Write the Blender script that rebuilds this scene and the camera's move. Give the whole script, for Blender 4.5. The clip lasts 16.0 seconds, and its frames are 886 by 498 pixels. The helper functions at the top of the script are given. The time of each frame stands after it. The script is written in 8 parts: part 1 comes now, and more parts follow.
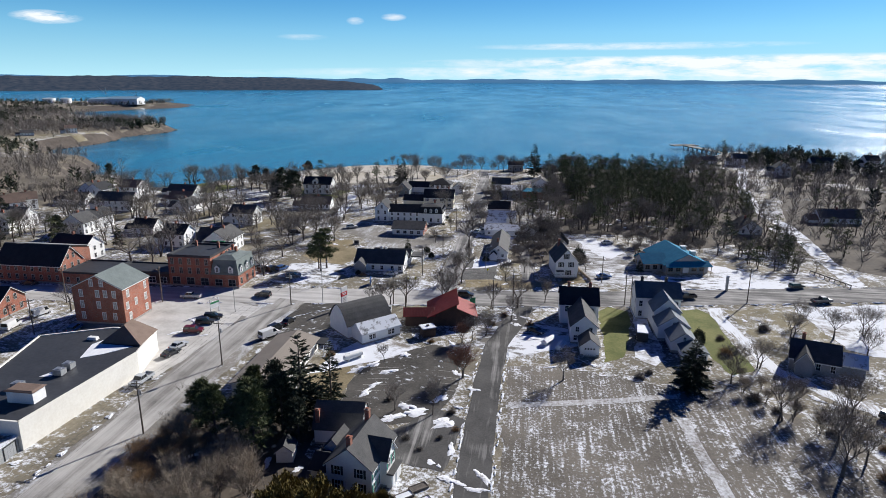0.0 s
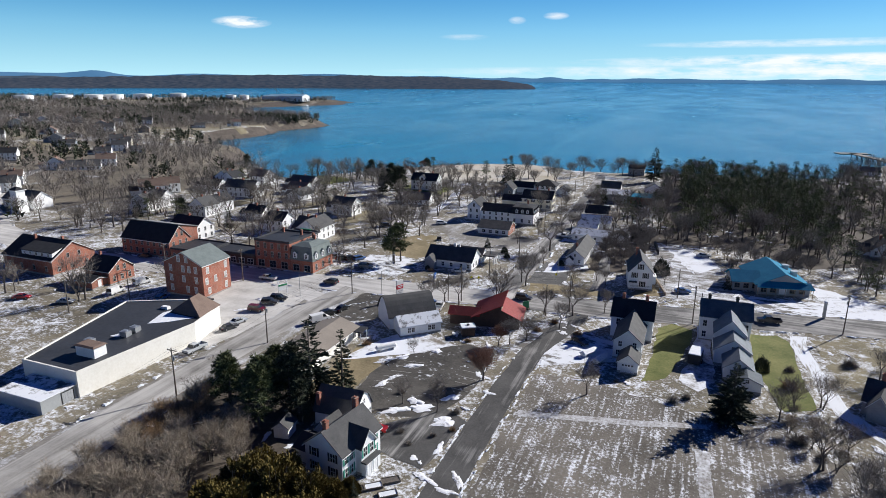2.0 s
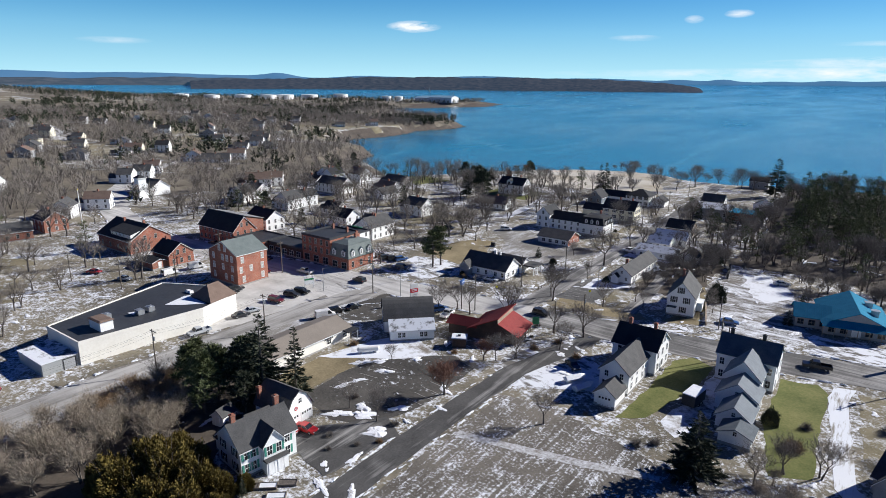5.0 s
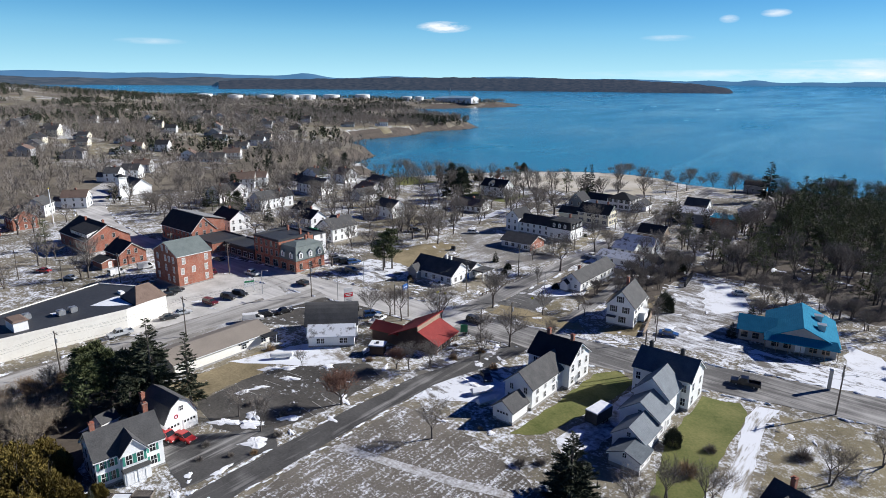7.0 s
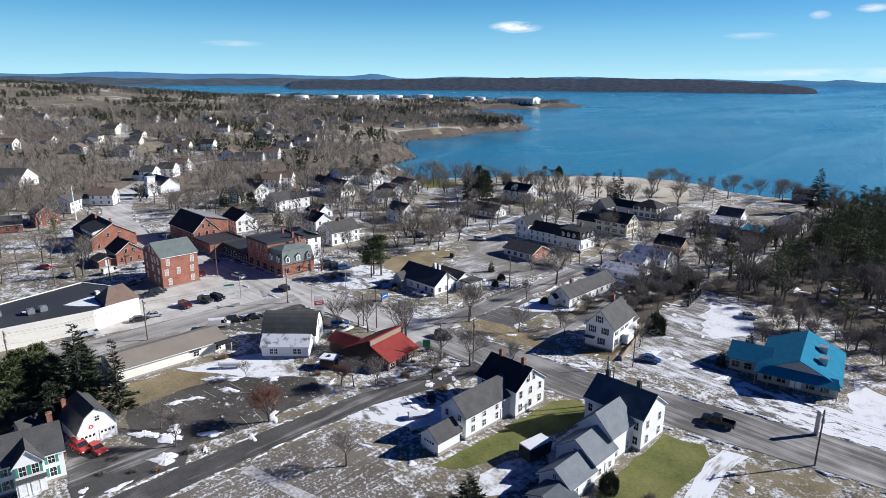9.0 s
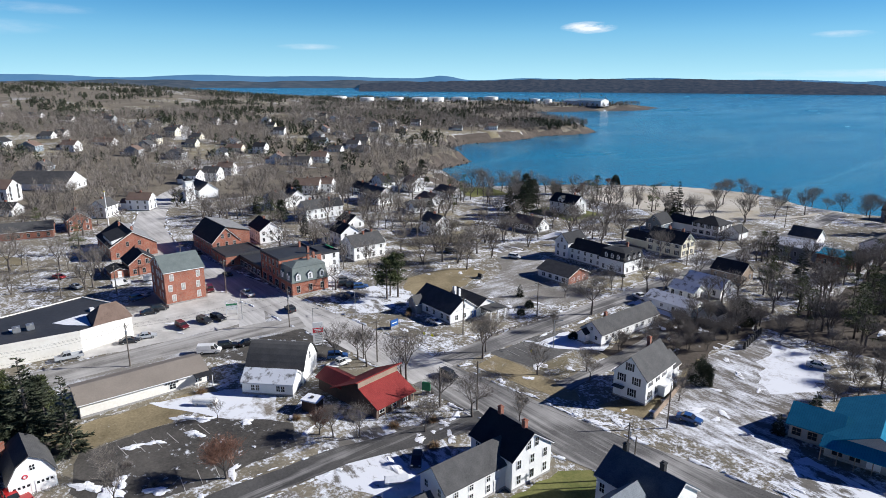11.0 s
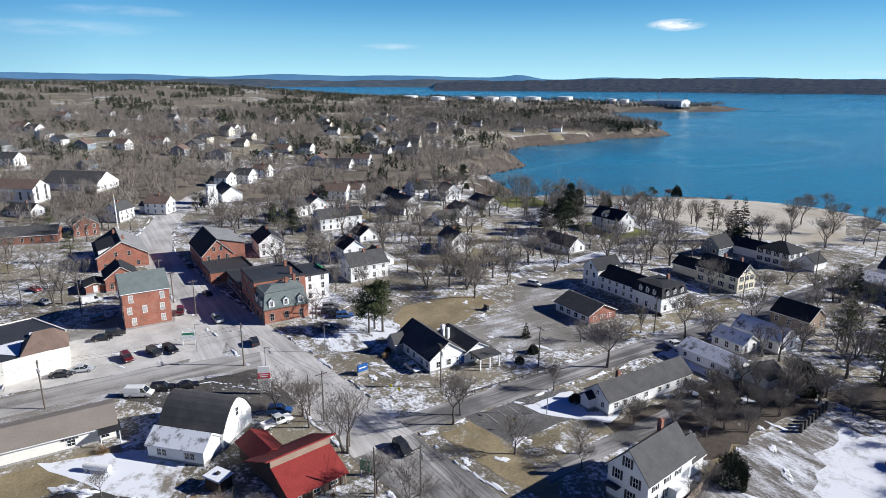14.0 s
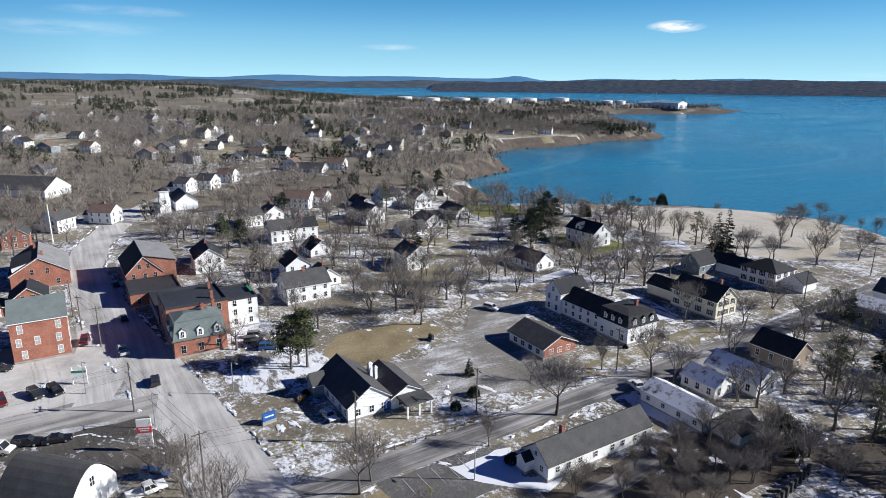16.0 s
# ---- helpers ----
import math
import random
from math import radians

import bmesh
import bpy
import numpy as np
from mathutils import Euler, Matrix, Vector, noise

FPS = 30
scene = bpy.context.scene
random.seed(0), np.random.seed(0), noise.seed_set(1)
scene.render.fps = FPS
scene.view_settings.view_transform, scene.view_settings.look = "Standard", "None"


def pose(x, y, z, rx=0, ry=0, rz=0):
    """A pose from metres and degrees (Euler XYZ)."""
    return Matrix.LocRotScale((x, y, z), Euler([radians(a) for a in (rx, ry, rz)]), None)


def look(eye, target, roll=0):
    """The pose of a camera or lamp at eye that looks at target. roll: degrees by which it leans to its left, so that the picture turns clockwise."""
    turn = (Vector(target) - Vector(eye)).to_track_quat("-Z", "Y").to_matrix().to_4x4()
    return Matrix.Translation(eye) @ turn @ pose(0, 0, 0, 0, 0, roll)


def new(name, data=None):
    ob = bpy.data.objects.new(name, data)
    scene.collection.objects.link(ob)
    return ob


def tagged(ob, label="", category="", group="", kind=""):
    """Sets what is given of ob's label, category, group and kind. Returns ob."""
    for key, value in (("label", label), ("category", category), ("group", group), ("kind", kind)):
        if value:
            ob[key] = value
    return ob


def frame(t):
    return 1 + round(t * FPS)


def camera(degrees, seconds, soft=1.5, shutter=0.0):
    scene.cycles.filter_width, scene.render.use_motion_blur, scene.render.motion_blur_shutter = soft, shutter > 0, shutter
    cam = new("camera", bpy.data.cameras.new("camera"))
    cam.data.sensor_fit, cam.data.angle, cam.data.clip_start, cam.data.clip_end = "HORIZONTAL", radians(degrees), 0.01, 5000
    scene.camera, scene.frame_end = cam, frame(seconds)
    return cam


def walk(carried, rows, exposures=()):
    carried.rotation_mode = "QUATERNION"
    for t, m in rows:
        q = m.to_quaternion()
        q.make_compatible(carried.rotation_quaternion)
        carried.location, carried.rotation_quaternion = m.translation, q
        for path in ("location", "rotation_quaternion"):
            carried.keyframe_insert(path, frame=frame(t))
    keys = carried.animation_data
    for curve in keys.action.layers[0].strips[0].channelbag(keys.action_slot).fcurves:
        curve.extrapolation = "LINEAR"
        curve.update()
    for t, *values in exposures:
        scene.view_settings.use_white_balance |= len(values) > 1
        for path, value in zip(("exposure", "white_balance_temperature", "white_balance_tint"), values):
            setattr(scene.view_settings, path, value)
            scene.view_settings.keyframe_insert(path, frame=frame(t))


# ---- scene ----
cam = camera(71.0, 16.0, soft=0.65)
METRES, EYE, TILT, LEAN, TURN = 200.0, 62.2, 0.15, 1.3, 7.5
ROWS = [
    (0.0, 0.0, 0.0, 0.0, 0.41, -15.32, -1.5),
    (0.5, 0.0321, 0.0009, 0.0004, 3.47, -15.41, -1.51),
    (1.0, 0.0636, 0.0036, 0.001, 6.95, -15.53, -1.52),
    (1.5, 0.0948, 0.0086, 0.0016, 10.57, -15.65, -1.54),
    (2.0, 0.1247, 0.0169, 0.0023, 14.41, -15.75, -1.55),
    (2.5, 0.1534, 0.0284, 0.0029, 18.46, -15.78, -1.48),
    (3.0, 0.1817, 0.0417, 0.0037, 22.57, -15.89, -1.48),
    (5.5, 0.3175, 0.1263, 0.0067, 28.93, -15.92, -1.52),
    (6.0, 0.3424, 0.1464, 0.0071, 29.11, -15.92, -1.55),
    (6.5, 0.3664, 0.1679, 0.0076, 29.99, -15.95, -1.56),
    (7.0, 0.3898, 0.1911, 0.0083, 31.44, -15.97, -1.51),
    (7.5, 0.4123, 0.2157, 0.009, 33.0, -15.98, -1.47),
    (8.0, 0.4343, 0.2414, 0.0101, 34.59, -16.03, -1.42),
    (8.5, 0.4525, 0.2685, 0.0112, 36.18, -16.06, -1.4),
    (9.0, 0.466, 0.2972, 0.0115, 37.7, -16.1, -1.3),
    (9.5, 0.4691, 0.3263, 0.0122, 39.1, -16.1, -1.2),
    (10.0, 0.4657, 0.3559, 0.013, 40.5, -16.1, -1.1),
    (10.5, 0.4592, 0.3856, 0.0136, 42.1, -16.1, -1.05),
    (11.0, 0.453, 0.415, 0.0144, 43.9, -16.08, -1.02),
    (11.5, 0.4477, 0.4442, 0.0142, 46.04, -16.13, -0.98),
    (12.0, 0.4436, 0.4724, 0.0141, 48.4, -16.27, -0.96),
    (12.5, 0.4386, 0.501, 0.0139, 50.19, -16.3, -0.86),
    (13.0, 0.4329, 0.5307, 0.0134, 50.86, -16.27, -0.84),
    (13.5, 0.4273, 0.5613, 0.0135, 50.96, -16.29, -0.91),
    (14.0, 0.4212, 0.5926, 0.0132, 50.92, -16.26, -0.92),
    (14.5, 0.4146, 0.6239, 0.0131, 50.91, -16.28, -1.0),
    (15.0, 0.4062, 0.6542, 0.0132, 50.88, -16.25, -1.0),
    (15.5, 0.3975, 0.6841, 0.0124, 50.84, -16.19, -1.02),
    (16.0, 0.3891, 0.7142, 0.0122, 50.91, -16.18, -1.07),
]
walk(cam, [(t, pose(0, 0, EYE, TILT, LEAN, TURN) @ pose(METRES * x, METRES * y, METRES * z, 90 + pitch, roll, yaw)) for t, x, y, z, yaw, pitch, roll in ROWS],
     ((0.0, 0.62, 6450, 10), (5.0, 0.62, 6380, 10), (10.0, 0.62, 6300, 10), (16.0, 0.62, 6290, 10)))

# ---- world, sun, exposure ----
SUN_AZ, SUN_EL = radians(34.0), radians(27.5)      # azimuth from +y towards +x
to_sun = Vector((math.sin(SUN_AZ) * math.cos(SUN_EL), math.cos(SUN_AZ) * math.cos(SUN_EL), math.sin(SUN_EL)))
world = bpy.data.worlds.new("winter_sky")
scene.world = world
world.use_nodes = True
wn, wl = world.node_tree.nodes, world.node_tree.links
sky = wn.new("ShaderNodeTexSky")
sky.sky_type = "NISHITA"
sky.sun_disc = False
sky.sun_elevation, sky.sun_rotation = SUN_EL, SUN_AZ
sky.air_density, sky.dust_density, sky.ozone_density = 1.0, 0.5, 4.0
background = wn["Background"]
background.inputs["Strength"].default_value = 0.076
tint = wn.new("ShaderNodeMix")
tint.data_type, tint.blend_type = "RGBA", "MULTIPLY"
tint.inputs[0].default_value = 1.0
tint.inputs[7].default_value = (0.2, 0.46, 0.84, 1)
wl.new(sky.outputs["Color"], tint.inputs[6])
# thin winter clouds: one small bright one, a few wisps and a low bank on the sunny side
way = wn.new("ShaderNodeTexCoord").outputs["Generated"]
stretch = wn.new("ShaderNodeMapping")
stretch.inputs["Scale"].default_value = (1, 1, 5)
wl.new(way, stretch.inputs["Vector"])
puff = wn.new("ShaderNodeTexNoise")
puff.inputs["Scale"].default_value, puff.inputs["Detail"].default_value, puff.inputs["Roughness"].default_value = 16, 8, 0.62
wl.new(stretch.outputs["Vector"], puff.inputs["Vector"])


def wmath(op, a, b=0.0, clamp=False):
    n_ = wn.new("ShaderNodeMath")
    n_.operation, n_.use_clamp = op, clamp
    for sock, val in zip(n_.inputs, (a, b)):
        if isinstance(val, (int, float)):
            sock.default_value = val
        else:
            wl.new(val, sock)
    return n_.outputs[0]


def wdot(vec):
    n_ = wn.new("ShaderNodeVectorMath")
    n_.operation = "DOT_PRODUCT"
    wl.new(way, n_.inputs[0])
    n_.inputs[1].default_value = vec
    return n_.outputs["Value"]


up_ = wdot((0, 0, 1))
cover = None
for az, z, wide, tall, gain in ((38.9, 0.0783, 0.043, 0.009, 1.35), (12.2, 0.092, 0.02, 0.006, 0.5), (15.5, 0.086, 0.014, 0.006, 0.45), (20.0, 0.062, 0.04, 0.005, 0.3), (88.0, 0.066, 0.12, 0.012, 0.16), (84.0, 0.09, 0.1, 0.008, 0.14), (63.0, 0.05, 0.05, 0.005, 0.22), (-18.0, 0.026, 0.5, 0.012, 1.25), (-20.0, 0.012, 0.75, 0.012, 1.0), (-8, 0.05, 0.25, 0.006, 0.6)):
    a_ = radians(az)
    across = wmath("DIVIDE", wdot((math.cos(a_), math.sin(a_), 0)), wide)
    ahead = wmath("GREATER_THAN", wdot((-math.sin(a_), math.cos(a_), 0)), 0.0)
    above = wmath("DIVIDE", wmath("SUBTRACT", up_, z), tall)
    far_ = wmath("ADD", wmath("MULTIPLY", across, across), wmath("MULTIPLY", above, above))
    near_ = wmath("MULTIPLY", wmath("SUBTRACT", 1.0, far_, True), ahead)
    lump = wmath("MULTIPLY", wmath("MULTIPLY", near_, wmath("SUBTRACT", puff.outputs["Fac"], 0.36, True)), gain * 5.0, True)
    cover = lump if cover is None else wmath("MAXIMUM", cover, lump)
veil = wn.new("ShaderNodeMix")
veil.data_type = "RGBA"
wl.new(cover, veil.inputs[0])
low_air = wn.new("ShaderNodeMix")
low_air.data_type = "RGBA"
blue_air = wn.new("ShaderNodeMix")
blue_air.data_type = "RGBA"
wl.new(wmath("MULTIPLY", wmath("SUBTRACT", 1.0, wmath("DIVIDE", up_, 0.5), True), 0.6), blue_air.inputs[0])
wl.new(tint.outputs[2], blue_air.inputs[6])
blue_air.inputs[7].default_value = (1.25, 5.1, 8.2, 1)
fade = wmath("SUBTRACT", 1.0, wmath("DIVIDE", up_, 0.15), True)
wl.new(wmath("MULTIPLY", wmath("MULTIPLY", fade, fade), 0.92), low_air.inputs[0])
wl.new(blue_air.outputs[2], low_air.inputs[6])
low_air.inputs[7].default_value = (4.7, 7.8, 8.7, 1)
# upper sky, mostly above the view, dimmed so shaded walls get less fill
deep = wn.new("ShaderNodeMix")
deep.data_type, deep.blend_type = "RGBA", "MULTIPLY"
wl.new(wmath("MULTIPLY", wmath("DIVIDE", wmath("SUBTRACT", up_, 0.07, True), 0.26, True), 0.9), deep.inputs[0])
wl.new(low_air.outputs[2], deep.inputs[6])
deep.inputs[7].default_value = (0.06, 0.2, 0.45, 1)
# sky opposite the low sun, mostly out of view, darkened to weaken fill in shade
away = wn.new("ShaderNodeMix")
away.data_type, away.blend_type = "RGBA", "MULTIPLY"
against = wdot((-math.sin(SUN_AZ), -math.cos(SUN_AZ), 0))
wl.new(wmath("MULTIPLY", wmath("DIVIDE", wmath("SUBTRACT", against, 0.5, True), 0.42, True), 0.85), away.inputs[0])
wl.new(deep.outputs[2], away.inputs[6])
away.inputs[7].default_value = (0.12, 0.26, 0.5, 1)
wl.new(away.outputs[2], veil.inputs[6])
veil.inputs[7].default_value = (8.2, 8.6, 8.9, 1)
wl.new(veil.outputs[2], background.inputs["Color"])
sun_data = bpy.data.lights.new("sun", "SUN")
sun_data.energy, sun_data.angle, sun_data.color = 4.7, radians(0.53), (1.0, 0.97, 0.92)
sun = new("sun", sun_data)
sun.matrix_world = look((120, 200, 300), Vector((120, 200, 300)) - to_sun)

# ---- materials ----


def node_mat(name):
    m = bpy.data.materials.new(name)
    m.use_nodes = True
    return m, m.node_tree.nodes, m.node_tree.links, m.node_tree.nodes["Principled BSDF"]


def ramp(nodes, stops):
    r = nodes.new("ShaderNodeValToRGB")
    e = r.color_ramp.elements
    while len(e) < len(stops):
        e.new(0.5)
    for el, (p, c) in zip(e, stops):
        el.position = p
        el.color = (*c, 1) if len(c) == 3 else c
    return r


def noise_node(nodes, links, coord, scale, detail=4, rough=0.6):
    n = nodes.new("ShaderNodeTexNoise")
    n.inputs["Scale"].default_value, n.inputs["Detail"].default_value, n.inputs["Roughness"].default_value = scale, detail, rough
    links.new(coord, n.inputs["Vector"])
    return n


def mix_node(nodes, links, fac, a, b, mode="MIX"):
    m = nodes.new("ShaderNodeMix")
    m.data_type, m.blend_type = "RGBA", mode
    for sock, val in ((m.inputs[0], fac), (m.inputs[6], a), (m.inputs[7], b)):
        if isinstance(val, (int, float)):
            sock.default_value = val
        elif isinstance(val, tuple):
            sock.default_value = (*val, 1)
        else:
            links.new(val, sock)
    return m.outputs[2]


def surface(name, dark, light, fine=6.0, coarse=0.35, rough=0.8, metal=0.0, bump=0.15, bump_dist=0.02, spec=0.3, vary=0.0, island=False):
    """Two scales of noise between two tones, with relief; vary shifts each object's or island's value."""
    m, n, l, b = node_mat(name)
    tc = n.new("ShaderNodeTexCoord").outputs["Object"]
    n1, n2 = noise_node(n, l, tc, fine), noise_node(n, l, tc, coarse)
    avg = n.new("ShaderNodeMath")
    avg.operation = "MULTIPLY_ADD"
    l.new(n1.outputs["Fac"], avg.inputs[0])
    avg.inputs[1].default_value = 0.5
    half = n.new("ShaderNodeMath")
    half.operation = "MULTIPLY"
    l.new(n2.outputs["Fac"], half.inputs[0])
    half.inputs[1].default_value = 0.5
    l.new(half.outputs[0], avg.inputs[2])
    r = ramp(n, [(0.34, dark), (0.66, light)])
    l.new(avg.outputs[0], r.inputs["Fac"])
    col = r.outputs["Color"]
    if vary:
        src = n.new("ShaderNodeNewGeometry").outputs["Random Per Island"] if island else n.new("ShaderNodeObjectInfo").outputs["Random"]
        mr = n.new("ShaderNodeMapRange")
        mr.inputs["To Min"].default_value, mr.inputs["To Max"].default_value = 1 - vary, 1 + vary
        l.new(src, mr.inputs["Value"])
        hsv = n.new("ShaderNodeHueSaturation")
        l.new(mr.outputs[0], hsv.inputs["Value"])
        l.new(col, hsv.inputs["Color"])
        col = hsv.outputs["Color"]
    l.new(col, b.inputs["Base Color"])
    b.inputs["Roughness"].default_value, b.inputs["Metallic"].default_value = rough, metal
    b.inputs["Specular IOR Level"].default_value = spec
    if bump:
        bp = n.new("ShaderNodeBump")
        bp.inputs["Strength"].default_value, bp.inputs["Distance"].default_value = bump, bump_dist
        l.new(n1.outputs["Fac"], bp.inputs["Height"])
        l.new(bp.outputs["Normal"], b.inputs["Normal"])
    return m


def banded(name, dark, light, pitch, axis="Z", rough=0.7, depth=0.02, strength=0.5, groove=0.75, metal=0.0):
    """Boards, courses or ribs at a real pitch across one axis, over weathered tones."""
    m = surface(name, dark, light, 5.0, 0.5, rough, metal, 0.0)
    n, l = m.node_tree.nodes, m.node_tree.links
    b = n["Principled BSDF"]
    tc = n.new("ShaderNodeTexCoord").outputs["Object"]
    w = n.new("ShaderNodeTexWave")
    w.wave_type, w.bands_direction, w.wave_profile = "BANDS", axis, "SAW"
    w.inputs["Scale"].default_value = 0.3142 / pitch
    l.new(tc, w.inputs["Vector"])
    bp = n.new("ShaderNodeBump")
    bp.inputs["Strength"].default_value, bp.inputs["Distance"].default_value = strength, depth
    l.new(w.outputs["Fac"], bp.inputs["Height"])
    l.new(bp.outputs["Normal"], b.inputs["Normal"])
    r = ramp(n, [(0.0, (groove,) * 3), (0.18, (1, 1, 1))])
    l.new(w.outputs["Fac"], r.inputs["Fac"])
    old = b.inputs["Base Color"].links[0].from_socket
    l.new(mix_node(n, l, 1.0, old, r.outputs["Color"], "MULTIPLY"), b.inputs["Base Color"])
    return m


def brickwork(name, a, b2, mortar):
    m, n, l, b = node_mat(name)
    tc = n.new("ShaderNodeTexCoord").outputs["Object"]
    sep = n.new("ShaderNodeSeparateXYZ")
    l.new(tc, sep.inputs[0])
    add = n.new("ShaderNodeMath")
    l.new(sep.outputs[0], add.inputs[0])
    l.new(sep.outputs[1], add.inputs[1])
    comb = n.new("ShaderNodeCombineXYZ")
    l.new(add.outputs[0], comb.inputs[0])
    l.new(sep.outputs[2], comb.inputs[1])
    t = n.new("ShaderNodeTexBrick")
    l.new(comb.outputs[0], t.inputs["Vector"])
    t.inputs["Color1"].default_value, t.inputs["Color2"].default_value, t.inputs["Mortar"].default_value = (*a, 1), (*b2, 1), (*mortar, 1)
    t.inputs["Scale"].default_value, t.inputs["Brick Width"].default_value, t.inputs["Row Height"].default_value = 1.0, 0.21, 0.07
    t.inputs["Mortar Size"].default_value = 0.008
    n2 = noise_node(n, l, tc, 0.5, 5)
    r = ramp(n, [(0.3, (0.72, 0.7, 0.7)), (0.7, (1.12, 1.1, 1.08))])
    l.new(n2.outputs["Fac"], r.inputs["Fac"])
    l.new(mix_node(n, l, 1.0, t.outputs["Color"], r.outputs["Color"], "MULTIPLY"), b.inputs["Base Color"])
    b.inputs["Roughness"].default_value = 0.9
    return m


def snowy(name, dark, light, cover, scale, stretch=(1, 1, 1), snow=(0.72, 0.74, 0.78), fine=4.0, coarse=0.12, soft=0.04, turn=0.0, rough=0.95, base_scale=1.0, grit=0.0, grit_scale=2.5):
    """Ground of two tones with thin snow lying in patches; cover is the share of snow."""
    m, n, l, b = node_mat(name)
    tc = n.new("ShaderNodeTexCoord").outputs["Object"]
    mp = n.new("ShaderNodeMapping")
    mp.inputs["Scale"].default_value, mp.inputs["Rotation"].default_value[2] = stretch, radians(turn)
    l.new(tc, mp.inputs["Vector"])
    n1, n2 = noise_node(n, l, tc, fine * base_scale, 5, 0.7), noise_node(n, l, tc, coarse * base_scale, 4)
    r1 = ramp(n, [(0.32, dark), (0.68, light)])
    l.new(mix_node(n, l, 0.55, n1.outputs["Fac"], n2.outputs["Fac"]), r1.inputs["Fac"])
    n3 = noise_node(n, l, mp.outputs["Vector"], scale, 7, 0.68)
    n4 = noise_node(n, l, tc, scale * 0.13, 3)
    edge = 1 - cover
    lo = 0.5 + (edge - 0.5) * 0.5
    r2 = ramp(n, [(lo - soft, (0, 0, 0)), (lo + soft, (1, 1, 1))])
    mask = mix_node(n, l, 0.4, n3.outputs["Fac"], n4.outputs["Fac"])
    if grit:
        n5 = noise_node(n, l, tc, grit_scale, 3, 0.7)
        mask = mix_node(n, l, grit, mask, n5.outputs["Fac"])
    l.new(mask, r2.inputs["Fac"])
    l.new(mix_node(n, l, r2.outputs["Color"], r1.outputs["Color"], snow), b.inputs["Base Color"])
    b.inputs["Roughness"].default_value = rough
    b.inputs["Specular IOR Level"].default_value = 0.2
    bp = n.new("ShaderNodeBump")
    bp.inputs["Strength"].default_value, bp.inputs["Distance"].default_value = 0.5, 0.08
    l.new(mix_node(n, l, 0.5, n1.outputs["Fac"], r2.outputs["Color"]), bp.inputs["Height"])
    l.new(bp.outputs["Normal"], b.inputs["Normal"])
    return m


WHITE = banded("white_clapboard", (0.75, 0.76, 0.76), (0.87, 0.87, 0.85), 0.14, "Z", 0.6, 0.015, 0.4, 0.88)
CREAM = banded("cream_clapboard", (0.62, 0.58, 0.44), (0.76, 0.71, 0.56), 0.14, "Z", 0.6, 0.015, 0.4, 0.82)
GREYWOOD = banded("grey_clapboard", (0.25, 0.26, 0.27), (0.36, 0.37, 0.38), 0.14, "Z", 0.7, 0.015, 0.4, 0.8)
DARKWOOD = banded("dark_board_siding", (0.05, 0.035, 0.03), (0.11, 0.07, 0.055), 0.2, "X", 0.85, 0.02, 0.5, 0.6)
TANWOOD = banded("tan_board_siding", (0.26, 0.2, 0.15), (0.38, 0.3, 0.23), 0.2, "Z", 0.8, 0.02, 0.5, 0.75)
BLUEWALL = banded("slate_blue_clapboard", (0.14, 0.18, 0.22), (0.22, 0.27, 0.31), 0.14, "Z", 0.7, 0.015, 0.4, 0.8)
BLOCK = surface("cream_painted_block", (0.7, 0.67, 0.6), (0.82, 0.8, 0.74), 2.0, 0.2, 0.75, 0, 0.1)
GREYMETAL = banded("grey_ribbed_siding", (0.42, 0.44, 0.45), (0.55, 0.57, 0.57), 0.3, "X", 0.45, 0.03, 0.6, 0.75, 0.3)
BRICK = brickwork("red_brick", (0.3, 0.085, 0.05), (0.38, 0.125, 0.075), (0.34, 0.24, 0.19))
BRICK_DARK = brickwork("old_red_brick", (0.27, 0.085, 0.05), (0.33, 0.115, 0.07), (0.3, 0.22, 0.18))
TRIM = surface("white_trim", (0.7, 0.7, 0.7), (0.84, 0.84, 0.82), 4, 0.5, 0.55, 0, 0.05)
OLDTRIM = surface("weathered_grey_trim", (0.3, 0.29, 0.27), (0.48, 0.46, 0.43), 4, 0.5, 0.65, 0, 0.05)
DARKTRIM = surface("dark_trim", (0.03, 0.03, 0.03), (0.06, 0.06, 0.06), 4, 0.5, 0.6, 0, 0.05)
GREENTRIM = surface("green_shutter_paint", (0.05, 0.22, 0.17), (0.08, 0.3, 0.23), 8, 1, 0.55, 0, 0.05)
GLASS = surface("window_glass", (0.015, 0.018, 0.02), (0.03, 0.034, 0.038), 1, 0.3, 0.08, 0, 0.0, spec=0.6)
BLIND = surface("pale_blinds_behind_glass", (0.3, 0.29, 0.27), (0.55, 0.54, 0.5), 0.5, 0.3, 0.2, 0, 0.0, spec=0.5)
STONE = surface("granite_foundation", (0.24, 0.23, 0.22), (0.4, 0.39, 0.37), 3, 0.6, 0.9, 0, 0.3)


def shingles(name, dark, light, rough=0.85):
    return banded(name, dark, light, 0.16, "Z", rough, 0.02, 0.4, 0.8)


ROOF_BLACK = shingles("black_shingle", (0.018, 0.019, 0.022), (0.04, 0.041, 0.045))
ROOF_GREY = shingles("grey_shingle", (0.048, 0.048, 0.05), (0.1, 0.099, 0.098))
ROOF_PALE = shingles("pale_grey_shingle", (0.17, 0.17, 0.172), (0.29, 0.288, 0.285))
ROOF_SLATE = shingles("green_grey_slate", (0.12, 0.145, 0.138), (0.2, 0.23, 0.222), 0.6)
ROOF_BROWN = shingles("brown_shingle", (0.13, 0.09, 0.07), (0.21, 0.15, 0.12))
